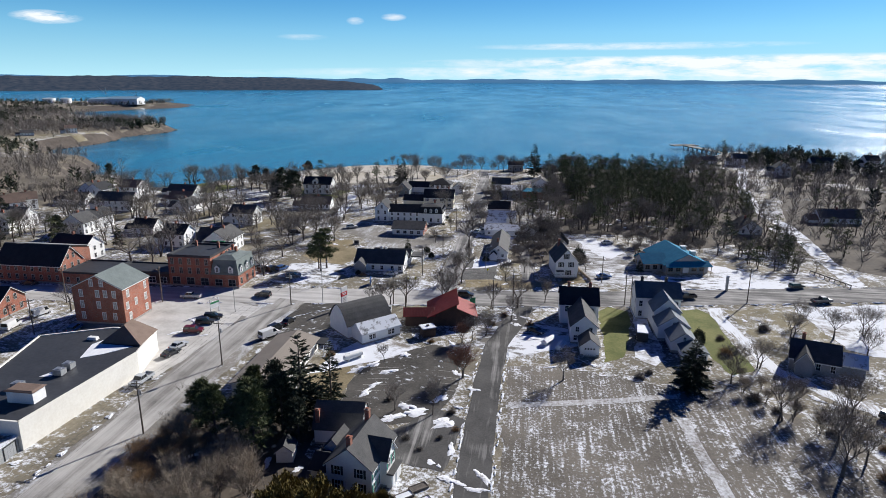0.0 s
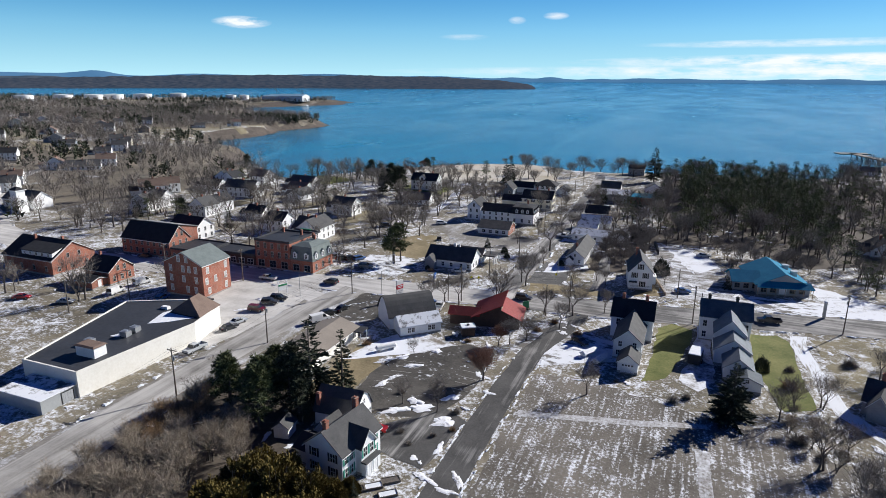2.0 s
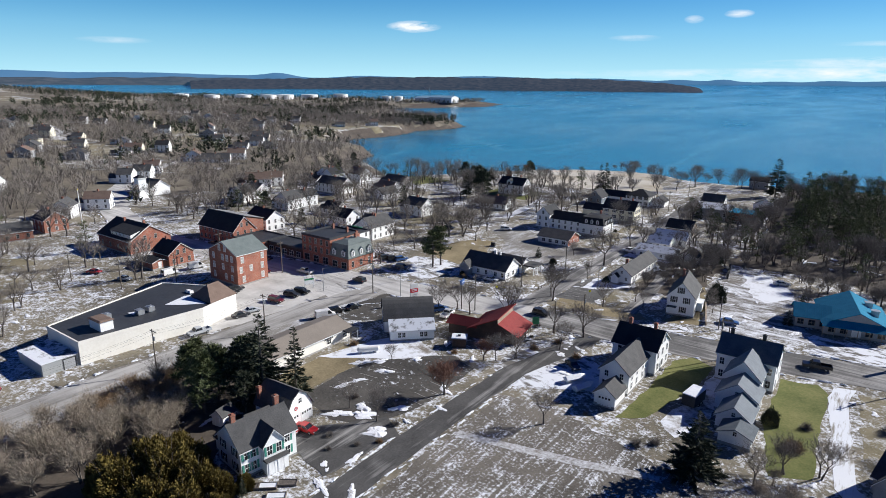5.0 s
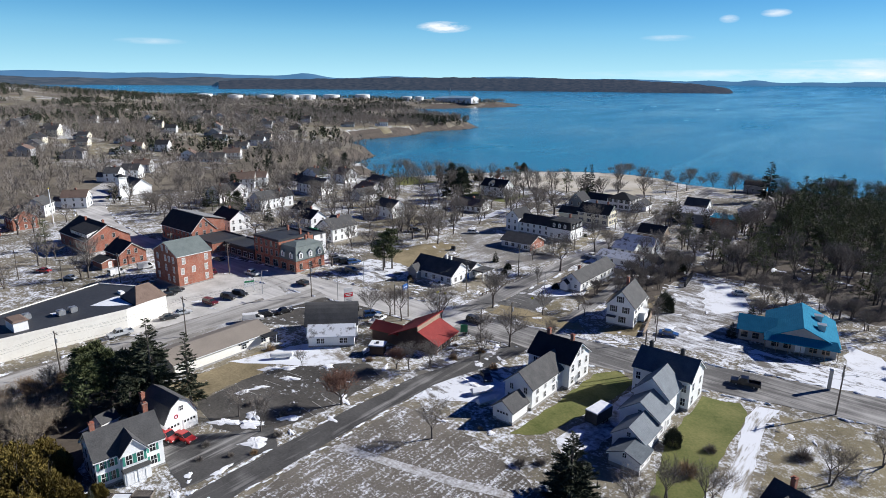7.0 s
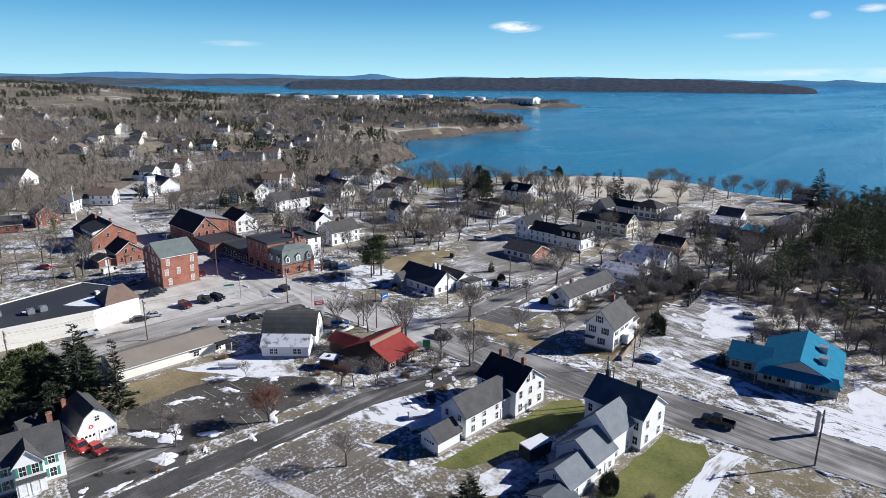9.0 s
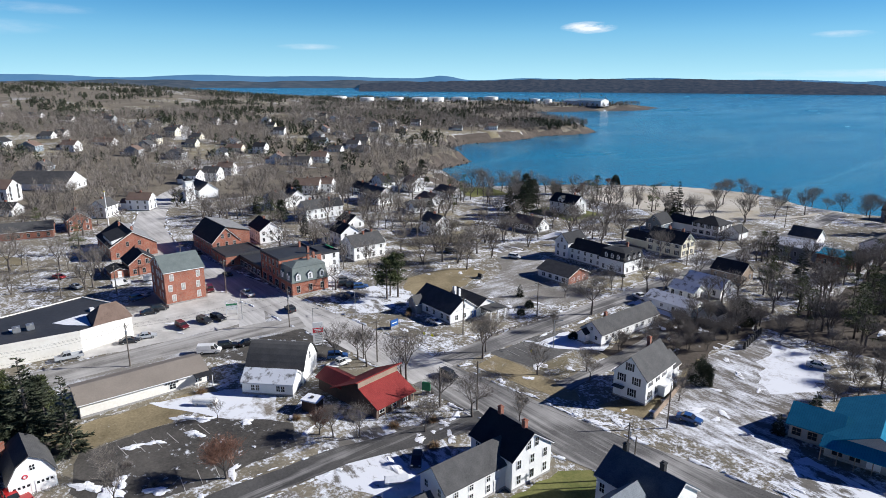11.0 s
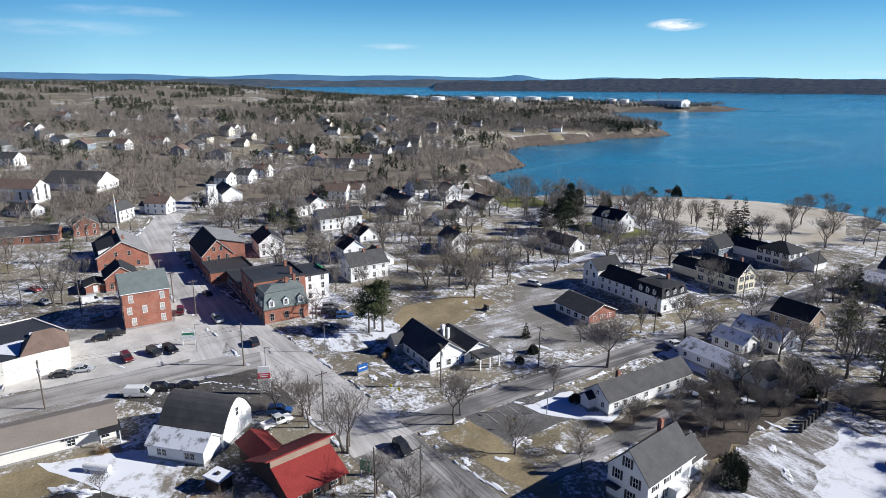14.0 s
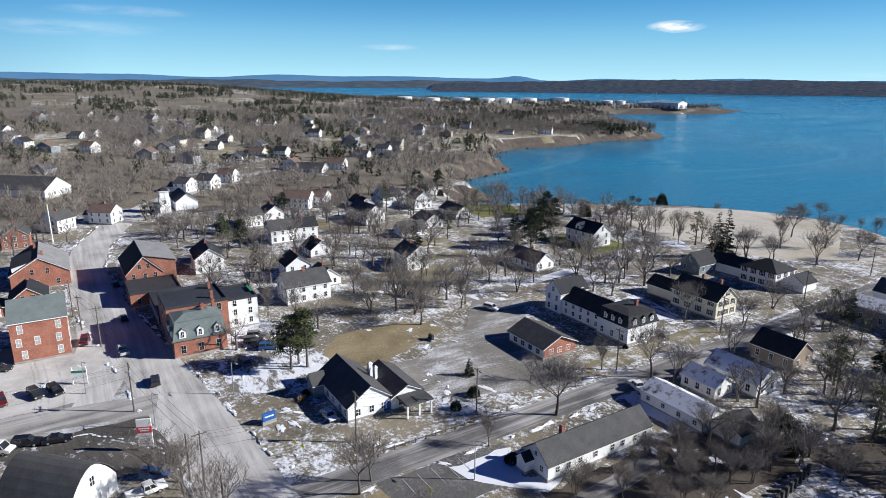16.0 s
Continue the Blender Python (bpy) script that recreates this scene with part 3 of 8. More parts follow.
def ridge(name, r0, r1, az0, az1, crest, material, label, steps=160, layers=6, foot=None):
    """Land rising from its shore at r0 to a crest at r1, by azimuth in degrees left of +y."""
    m, rows = Mesh(), []
    for j in range(steps + 1):
        f = j / steps
        az = radians(az0 + (az1 - az0) * f)
        top = crest(f, az0 + (az1 - az0) * f)
        for k in range(layers + 1):
            q = k / layers
            r = r0 + (r1 - r0) * q
            x, y = -math.sin(az) * r, 80 + math.cos(az) * r
            base = float(sea_height(x, y)) - 1 if foot is None else foot
            base0 = float(sea_height(-math.sin(az) * r0, 80 + math.cos(az) * r0)) - 1 if foot is None else foot
            z = base0 + (top - base0) * min(1, q * 1.02) ** 0.6 + 2.0 * noise.noise((x / 60, y / 60, 3)) * q
            m.v.append((x, y, z))
    for j in range(steps):
        for k in range(layers):
            i = j * (layers + 1) + k
            m.f.append((i, i + layers + 1, i + layers + 2, i + 1))
    return tagged(new(name, m.data(name, material, True)), label, name.replace("_", " "), kind="structure")


def distance_mat(name, a, b2, haze_glow, scale):
    """Far woods and hills; the air's haze is put in as a faint blue glow."""
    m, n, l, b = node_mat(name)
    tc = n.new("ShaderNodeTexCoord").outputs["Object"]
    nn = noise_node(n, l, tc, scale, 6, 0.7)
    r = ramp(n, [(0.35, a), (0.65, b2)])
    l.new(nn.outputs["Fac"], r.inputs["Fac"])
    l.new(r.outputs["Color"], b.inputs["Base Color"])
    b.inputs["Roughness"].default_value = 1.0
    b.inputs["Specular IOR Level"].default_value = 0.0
    b.inputs["Emission Color"].default_value = (*haze_glow, 1)
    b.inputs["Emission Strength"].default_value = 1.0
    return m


ISLAND_MAT = distance_mat("hazed_island_woods", (0.015, 0.018, 0.02), (0.07, 0.06, 0.055), (0.008, 0.02, 0.04), 0.035)
# hills carry haze in their blue base tones as well
HILL_MAT = distance_mat("hazed_blue_hills", (0.03, 0.06, 0.1), (0.05, 0.08, 0.12), (0.035, 0.1, 0.19), 0.004)
LOWLAND_MAT = distance_mat("hazed_lowland_woods", (0.03, 0.033, 0.035), (0.08, 0.075, 0.07), (0.012, 0.03, 0.055), 0.012)


def island_crest(f, az):
    s, e = min(1, f * 3.2), min(1, (1 - f) * 2.5)
    return 17 + 33 * min(1, f * 8) ** 0.6 + 32 * s ** 0.6 * e ** 0.8 + 2.0 * math.sin(az * 0.9) * e + 1.2 * math.sin(az * 2.7) + 0.8 * math.sin(az * 7.1)


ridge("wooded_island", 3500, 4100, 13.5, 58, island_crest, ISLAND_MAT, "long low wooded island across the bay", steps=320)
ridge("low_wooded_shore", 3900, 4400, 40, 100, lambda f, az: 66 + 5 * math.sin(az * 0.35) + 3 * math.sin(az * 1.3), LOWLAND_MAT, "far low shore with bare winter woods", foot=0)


def hill_crest(f, az):
    h = 84 + 7 * math.sin(az * 0.21 + 1) + 4 * math.sin(az * 0.63)
    if az < 18:
        h = 72 + 4 * math.sin(az * 0.5) + 3 * math.sin(az * 1.7)
    for centre, width, up in ((12.3, 0.9, 9), (50.6, 1.5, 26), (58, 4, 10), (71, 6, 20), (44, 2.5, 8), (86, 8, 18)):
        h += up * math.exp(-((az - centre) / width) ** 2)
    return h


ridge("blue_hills", 4600, 4750, -60, 125, hill_crest, HILL_MAT, "low hills along the horizon, tinted haze blue", steps=320, layers=3, foot=20)

# ---- streets, lots and yards ----


def wobble(poly, step=2.5, amount=0.35, seed=0, closed=True):
    rnd = random.Random(seed)
    out = []
    n = len(poly)
    for i in range(n if closed else n - 1):
        (ax, ay), (bx, by) = poly[i], poly[(i + 1) % n]
        k = max(1, int(math.hypot(bx - ax, by - ay) / step))
        for j in range(k):
            f = j / k
            out.append((ax + (bx - ax) * f + rnd.uniform(-amount, amount), ay + (by - ay) * f + rnd.uniform(-amount, amount)))
    return out


def patch(name, poly, lift, material, label, category, amount=0.35, seed=1, step=2.5):
    """A thin layer on the ground with an uneven edge."""
    bm = bmesh.new()
    vs = [bm.verts.new((x, y, 0)) for x, y in wobble(poly, step, amount, seed)]
    face = bm.faces.new(vs)
    if face.normal.z < 0:
        face.normal_flip()
    bmesh.ops.triangulate(bm, faces=[face])
    for v in bm.verts:
        v.co.z = land(v.co.x, v.co.y) + lift
    me = bpy.data.meshes.new(name)
    bm.normal_update()
    for f in bm.faces:
        if f.normal.z < 0:
            f.normal_flip()
    bm.to_mesh(me)
    bm.free()
    me.materials.append(material)
    return tagged(new(name, me), label, category, kind="structure")


def strip(name, line, width, lift, material, label, category="road", amount=0.25, seed=1):
    pts = []
    for (ax, ay), (bx, by) in zip(line, line[1:]):
        k = max(1, int(math.hypot(bx - ax, by - ay) / 5))
        pts += [(ax + (bx - ax) * j / k, ay + (by - ay) * j / k) for j in range(k)]
    pts.append(line[-1])
    rnd = random.Random(seed)
    m = Mesh()
    for i, (x, y) in enumerate(pts):
        a, c = pts[max(0, i - 1)], pts[min(len(pts) - 1, i + 1)]
        d = Vector((c[0] - a[0], c[1] - a[1])).normalized()
        w = width / 2
        for s in (-1, -0.33, 0.33, 1):
            e = rnd.uniform(-amount, amount) if abs(s) == 1 else 0
            px, py = x - d.y * (w * s + e), y + d.x * (w * s + e)
            m.v.append((px, py, land(px, py) + lift))
    for i in range(len(pts) - 1):
        for k in range(3):
            q = i * 4 + k
            m.f.append((q, q + 4, q + 5, q + 1))
    me = m.data(name, material)
    ob = new(name, me)
    return tagged(ob, label, category, kind="structure")


MAIN = [(420, 256), (300, 236), (150, 204), (65, 186), (42, 181), (18, 176), (-20, 171), (-50, 168), (-85, 163), (-130, 157), (-175, 153.5), (-205, 158), (-240, 169), (-276, 188), (-306, 212), (-349, 255), (-367, 292), (-380, 350)]
patch("parking_lot", [(-101, 112), (-79, 106), (-76, 120), (-75, 150), (-84, 158), (-101, 157.5), (-120, 154), (-120, 150), (-101, 149)], 0.03, GRAVEL, "salt-whitened gravel parking lot", "parking lot")
patch("street_verge", [(-79, 20), (-64, 20), (-64.5, 110), (-62, 152), (-45, 163), (-82, 158), (-76, 120)], 0.025, VERGE, "brown gravel shoulder beside the street", "verge")
patch("corner_lot", [(-64, 132), (-44, 148), (-42, 163), (-62, 160)], 0.03, LOT_WET, "damp dark parking lot with snow at its edge", "parking lot")
damp_lot = patch("damp_lot", [(-35, 104), (-36, 118), (-33, 128), (-21, 138), (-14, 135), (-13, 116), (-16, 104), (-24, 101)], 0.03, LOT_WET, "damp asphalt lot with melting snow", "parking lot")
patch("bank_lot", [(-79, 175), (-60, 177), (-58, 196), (-68, 199), (-80, 196)], 0.03, SNOWLOT, "parking lot strewn with thin snow", "parking lot")
patch("inn_lot", [(-58, 200), (-40, 211), (-34, 222), (-28, 240), (-42, 238), (-52, 246), (-75, 262), (-84, 250), (-66, 236), (-57, 218)], 0.03, VERGE, "grey asphalt lot and drive", "parking lot")
ranch_lot = patch("ranch_lot", [(-20.5, 188), (-9, 190.5), (-9.5, 205), (-13.5, 211), (-19, 213), (-20.5, 204)], 0.032, LOT, "worn grey asphalt lot beside the long white house", "parking lot")
patch("snowy_lot", [(20, 191), (13, 227), (14.5, 247), (24, 250), (34, 243), (38, 222), (44, 200), (44, 196), (30, 192)], 0.03, DEEP_SNOW, "asphalt lot under patchy snow", "parking lot", 0.8)
patch("snow_drift", [(20, 246), (25, 249), (33, 243), (36, 228), (31, 221), (25, 226), (21, 236)], 0.04, OPEN_SNOW, "unbroken snow at the back of the lot", "snowfield", 1.2)
patch("shop_forecourt", [(44, 190), (44, 203), (64, 204), (78, 212), (95, 214), (95, 201), (66, 193)], 0.035, SNOWLOT, "forecourt with patchy snow", "parking lot", 0.8)
patch("bank_snow", [(61.5, 220), (70.5, 215), (77, 207.5), (83, 199.5), (79, 193), (70, 194), (67, 201), (62, 207)], 0.045, OPEN_SNOW, "settled snow on the bank beside the shop", "snowfield", 0.9)
patch("wall_snow", [(-17.8, 200.3), (-17.8, 213.1), (-9.5, 209.2), (-7.2, 219.0), (-4.2, 210.7), (-9.7, 205.5), (-14.4, 201.2)], 0.045, OPEN_SNOW, "blue-shaded snow beside the long white house", "snowfield", 0.5)
patch("yard_snow", [(-19.5, 243.4), (-20.2, 248.0), (-8.6, 246.5), (-1.8, 246.6), (-5.3, 242.6), (-14.2, 242.4)], 0.05, OPEN_SNOW, "shaded snow in the yard off the lane", "snowfield", 0.5)
patch("inn_snow", [(-57, 277), (-60.8, 284), (-62.5, 295), (-48.2, 292), (-42, 291), (-43.5, 283), (-50.8, 279.5)], 0.045, SNOWLOT, "shaded snow between the inn and its neighbour", "snowfield", 0.9)
patch("stubble_field", [(-2.6, -40), (-2.6, 129), (8, 131), (30, 124), (46, 124), (60, 108), (80, 60), (80, -40)], 0.03, FIELD, "stubble field dusted with snow in rows", "field", 0.6)
patch("hay_field", [(-134, 362), (-150, 398), (-142, 414), (-129, 434), (-107, 446), (-89, 450), (-66, 445), (-47, 436), (-38, 434), (-38, 410), (-45, 386), (-57, 368), (-78, 364), (-104, 361)], 0.06, POINT_FIELD, "pale dry hay field above the shore", "field", 2.0, 3, 6)
patch("front_lawn", [(19, 134), (20, 146), (20.5, 166), (24, 171), (29, 168), (28, 158), (26, 148), (24, 138)], 0.03, LAWN, "green winter lawn", "lawn")
patch("side_lawn", [(42, 150), (42, 171), (49, 173), (51.5, 168), (51, 150), (52, 135), (46, 132)], 0.03, LAWN, "green and straw-coloured lawn", "lawn")
patch("shop_lawn", [(-46, 99), (-45, 131), (-42, 131), (-36, 120), (-36, 104)], 0.025, DRYGRASS, "straw-coloured grass beside the long shop", "lawn")
patch("park_lawn", [(-72, 199), (-62, 198), (-59, 208), (-62, 216), (-68, 231), (-75, 230), (-80, 219), (-79, 206)], 0.02, DRYGRASS, "straw-coloured grass under pines", "lawn")
patch("corner_lawn", [(-18, 181), (2, 184), (8, 187), (4, 190), (-19, 189)], 0.025, DRYGRASS, "dry grass verge", "lawn")
patch("bank_lawn", [(11, 188), (20, 192), (14, 226), (8, 226), (18, 205), (18, 194)], 0.025, DRYGRASS, "brown bank above the snowy lot", "lawn")
patch("inn_lawn", [(-40, 250), (-30, 244), (-29, 290), (-36, 292), (-36, 264)], 0.02, MEADOW, "tan-green grass strip along the lane", "lawn")
patch("drive_snow", [(51, 168), (51.5, 174), (55.5, 175), (54.4, 168), (58, 137), (65.5, 125.5), (90, 112), (90, 108.5), (64.5, 121.5), (55, 135)], 0.045, DRIVE_SNOW, "snow-covered driveway", "driveway", 0.18)
patch("drive_meadow", [(56, 173), (62, 177), (76, 179), (78, 150), (70, 140), (62, 134), (59, 140)], 0.025, MEADOW, "tan winter grass beside the snowy driveway", "lawn", 0.5)
for poly, mat, words in (([(-128, 311), (-99, 312), (-100, 318), (-98, 335), (-128, 336)], LAWN, "dull green lawn round the white shore house"),
                         ([(-152, 250), (-126, 250), (-120, 276), (-150, 281)], MEADOW, "tan grass in the gardens"), ([(-206, 238), (-176, 245), (-179, 262), (-205, 258)], MEADOW, "tan grass between houses"),
                         ([(-206, 318), (-172, 316), (-166, 338), (-192, 346)], LAWN, "green lawn above the cove"), ([(-120, 222), (-104, 226), (-100, 256), (-118, 262)], MEADOW, "tan grass behind the shops"),
                         ([(-200, 60), (-150, 56), (-140, 92), (-180, 112), (-206, 98)], MEADOW, "rough tan grass behind the brick houses")):
    patch("garden_lawn", poly, 0.03, mat, words, "lawn", 0.9)
patch("yard_drive", [(28.5, 150), (30, 171), (35, 172), (33, 160), (33.5, 140), (30, 134), (26, 138)], 0.04, THIN_SNOW, "snowy drive between two white houses", "driveway", 0.4)
patch("barn_drive", [(-46, 118), (-42, 133), (-36, 141), (-24, 136), (-30, 129), (-40, 122)], 0.045, THIN_SNOW, "snow-covered yard by the barn", "driveway", 0.4)
patch("house_drive", [(-12, 88), (-10, 105), (-16, 108), (-24, 98), (-28, 92), (-20, 90)], 0.04, ASPHALT, "dark asphalt driveway", "driveway")
patch("right_snowfield", [(78, 150), (76, 178), (96, 184), (140, 190), (140, 150), (100, 140)], 0.03, THIN_SNOW, "open snow between the houses", "snowfield", 0.8)
patch("junction_snow", [(-11, 139), (-12, 150), (-2, 158), (14, 152), (14, 143), (-3, 133)], 0.035, SNOWLOT, "melting snow at the end of the side street", "verge", 0.8)
# floor sheets darken the ground in place of the woods' backlit shade
patch("woods_floor", [(10, 256), (48, 256), (66, 238), (80, 250), (100, 262), (116, 330), (136, 420), (96, 455), (40, 450), (6, 446), (8, 380), (16, 300)], 0.02, LITTER, "leaf litter under the shore woods, darkened for shade", "woods floor", 1.5, 4, 8)
patch("harbour_floor", [(98, 236), (120, 212), (200, 226), (330, 260), (400, 300), (380, 420), (270, 500), (200, 500), (160, 430), (128, 330)], 0.02, LITTER, "brown rough ground above the harbour", "rough ground", 1.5, 5, 8)
# canopy shade put into this floor's colour
patch("grove_floor", [(-65, 45), (-40, 45), (-16, 52), (-16, 76), (-30, 80), (-36, 90), (-38, 104), (-46, 105), (-58, 102), (-65, 96)], 0.02, LITTER, "litter under the grove and brush, darkened for shade", "rough ground", 0.8)
patch("thicket_floor", [(-5, 209), (6, 210), (13, 216), (12, 252), (2, 262), (-5, 244)], 0.03, LITTER, "brown brushy ground behind the long white house", "rough ground", 1.0)
strip("main_street", [p_ for p_ in MAIN if p_[0] < -10], 12.5, 0.06, SALTED, "wide salt-greyed asphalt main street")
strip("highway", [p_ for p_ in MAIN if p_[0] > -25], 12.5, 0.06, WORN, "worn grey asphalt highway with salt streaks")
strip("side_street", [(-7, -60), (-7, 90), (-7, 120), (-6, 140), (-2, 156), (0, 168)], 5.6, 0.07, ASPHALT, "narrow dark asphalt side street")
strip("west_street", [(-71.5, -80), (-71.5, 100), (-70.5, 140), (-66, 162)], 8.5, 0.065, SALTED_Y, "salt-greyed street along the long store")
strip("shore_lane", [(-24, 176), (-24, 230), (-24, 300), (-27, 380), (-31, 428)], 6.5, 0.055, WORN_Y, "grey lane down to the shore")
strip("harbour_road", [(104, 200), (106.5, 231), (110, 256), (113, 282), (112.5, 303), (114, 329), (125, 384), (146, 451), (165, 515), (190, 610)], 6.0, 0.06, SNOWLOT, "snowy road down to the harbour")
strip("lot_link", [(-70, 150), (-90, 157)], 7, 0.05, SALTED, "salted entrance to the lot")
patch("ranch_verge", [(-8.4, 191), (-1.4, 191), (-2.2, 214), (-6, 211.5), (-8.6, 205)], 0.028, MEADOW, "tan grass strip beside the lot", "lawn", 0.2)
strip("ranch_lane", [(1.4, 189), (0.6, 206), (-0.5, 222), (-2, 232)], 4.0, 0.05, WORN_Y, "worn asphalt drive behind the long white house", "driveway")
strip("park_spur", [(-97, 337), (-110, 344), (-130, 349)], 4, 0.052, SNOWLOT, "snowy track to the shore house")
strip("park_path", [(-84, 250), (-87, 276), (-90, 304), (-97, 337), (-97, 358), (-86, 349)], 4.5, 0.05, SNOWLOT, "snowy lane by the shore field")
strip("field_track", [(31, 112), (31.7, 99), (33, 88.5), (34, 60), (35, 30)], 2.2, 0.05, TRACK, "snowy tractor track across the field", "track")
strip("field_headland", [(-2, 111.6), (14.7, 115.5), (32, 120.5)], 2.0, 0.045, TRACK, "snowy track along the field's end", "track")

# ---- kinds of things: buildings ----
FACES = {"S": (0, -1, 0), "E": (1, 0, 90), "N": (0, 1, 180), "W": (-1, 0, 270)}
_cache = {}


def lattice(xs, zs, deep):
    """One joined frame: bars between open cells, facing -y; every second span of xs and zs is open."""
    m, nx, nz = Mesh(), len(xs), len(zs)
    m.v = [(x, y, z) for y in (-deep, 0.0) for z in zs for x in xs]
    solid = {(i, k) for i in range(nx - 1) for k in range(nz - 1) if i % 2 == 0 or k % 2 == 0}
    at = lambda i, k, back: back * nx * nz + k * nx + i
    for i, k in sorted(solid):
        m.f.append((at(i, k, 0), at(i + 1, k, 0), at(i + 1, k + 1, 0), at(i, k + 1, 0)))
        for (di, dk), (a, c) in (((-1, 0), ((i, k + 1), (i, k))), ((1, 0), ((i + 1, k), (i + 1, k + 1))), ((0, -1), ((i, k), (i + 1, k))), ((0, 1), ((i + 1, k + 1), (i, k + 1)))):
            if (i + di, k + dk) not in solid:
                m.f.append((at(*c, 0), at(*a, 0), at(*a, 1), at(*c, 1)))
    return m


def window_meshes(w, h, trim, cross=True, glass=None):
    """A frame with a sill and a meeting rail, and its pane; it faces -y, its foot at z 0."""
    key = ("win", w, h, trim.name, cross, glass)
    if key not in _cache:
        t = 0.09
        xs = [-w / 2 - t, -w / 2] + ([-0.022, 0.022] if cross else []) + [w / 2, w / 2 + t]
        zs = [-0.08, 0] + ([h / 2 - 0.025, h / 2 + 0.025] if cross else []) + [h, h + t * 1.3]
        f = lattice(xs, zs, 0.07)
        p = Mesh().box(-w / 2, w / 2, -0.02, 0.0, 0, h)
        _cache[key] = (f.data("window", trim), p.data("pane", glass or GLASS))
    return _cache[key]


def put_window(parent, x, y, z, yaw, w=0.85, h=1.5, trim=None, shutters=None, cross=True, glass=None):
    frame_me, pane_me = window_meshes(w, h, trim or TRIM, cross, glass)
    ob = part("window", frame_me, None, parent)
    ob.matrix_basis = pose(x, y, z, 0, 0, yaw)
    part("pane", pane_me, None, ob)
    if shutters:
        key = ("sh", w, h, shutters.name)
        if key not in _cache:
            a = Mesh().box(0, 0.38, -0.06, 0, -0.02, h + 0.02)
            for i in range(6):
                a.box(0.05, 0.33, -0.075, -0.055, 0.08 + i * h / 6.5, 0.08 + (i + 0.6) * h / 6.5)
            _cache[key] = a.data("shutter", shutters)
        for sx in (-w / 2 - 0.09 - 0.4, w / 2 + 0.09 + 0.02):
            s = part("shutter", _cache[key], None, ob)
            s.matrix_basis = pose(sx, 0, 0)
    return ob


def put_door(parent, x, y, z, yaw, w=0.95, h=2.05, trim=None, leaf=None, panes=0):
    trim, leaf = trim or TRIM, leaf or TRIM
    key = ("door", w, h, trim.name, leaf.name, panes)
    if key not in _cache:
        f = Mesh().box(-w / 2 - 0.12, -w / 2, -0.09, 0, 0, h).box(w / 2, w / 2 + 0.12, -0.09, 0, 0, h).box(-w / 2 - 0.15, w / 2 + 0.15, -0.1, 0, h, h + 0.16)
        d = Mesh().box(-w / 2, w / 2, -0.03, 0, 0, h)
        k = max(2, int(w / 0.5))
        for i in range(k):
            for j in range(3 if h < 2.4 else 4):
                n3 = 3 if h < 2.4 else 4
                x0, x1 = -w / 2 + 0.07 + i * (w - 0.07) / k, -w / 2 + (i + 1) * (w - 0.07) / k
                z0, z1 = 0.1 + j * (h - 0.1) / n3, (j + 1) * (h - 0.1) / n3
                d.box(x0, x1, -0.045, -0.02, z0, z1, 0.0)
        g = Mesh()
        for i in range(panes):
            g.box(-w / 2 + (i + 0.2) * w / panes, -w / 2 + (i + 0.8) * w / panes, -0.055, -0.02, h * 0.72, h * 0.92)
        _cache[key] = (f.data("door", trim), d.data("leaf", leaf), g.data("pane", GLASS) if panes else None)
    a, b, g = _cache[key]
    ob = part("door", a, None, parent)
    ob.matrix_basis = pose(x, y, z, 0, 0, yaw)
    part("leaf", b, None, ob)
    if g:
        part("pane", g, None, ob)
    return ob


def face_place(w, d, face, u, off=0.0):
    """A place on a wall: u along it from its middle, to the right as one faces the wall."""
    nx, ny, yaw = FACES[face]
    if nx:
        return nx * (w / 2 + off), nx * u, yaw
    return -ny * u, ny * (d / 2 + off), yaw


def gable_section(half, eave, ridge):
    return [(-half, -0.9), (half, -0.9), (half, eave), (0, ridge), (-half, eave)]


def roof_section(half, eave, ridge, over, thick):
    k = (ridge - eave) / half
    drop = k * over
    return [(-half - over, eave - drop + 0.02), (0, ridge + 0.02), (half + over, eave - drop + 0.02), (half + over, eave - drop + 0.02 + thick), (0, ridge + 0.02 + thick * 1.1), (-half - over, eave - drop + 0.02 + thick)]


def gambrel_section(half, eave, ridge, wall=True, over=0.0, thick=0.0, knee=0.42):
    kz = eave + (ridge - eave) * 0.66
    ku = half * (1 - knee)
    if wall:
        return [(-half, -0.9), (half, -0.9), (half, eave), (ku, kz), (0, ridge), (-ku, kz), (-half, eave)]
    a = [(-half - over, eave - over), (-ku, kz + 0.02), (0, ridge + 0.02), (ku, kz + 0.02), (half + over, eave - over)]
    return a + [(u * 1.0 + (0.12 if u > 0 else -0.12 if u < 0 else 0), z + thick) for u, z in a[::-1]]


def arch_section(half, eave, ridge, wall=True, thick=0.0, over=0.0):
    pts = []
    for i in range(11):
        f = -1 + i / 5
        u = f * half
        pts.append((u, eave + (ridge - eave) * (1 - abs(f) ** 1.75)))
    if wall:
        return [(half, -0.9)] + pts[::-1] + [(-half, -0.9)]
    grow = [((half + over) / half * u, z + 0.02) for u, z in pts]
    return grow + [(u, z + thick) for u, z in grow[::-1]]


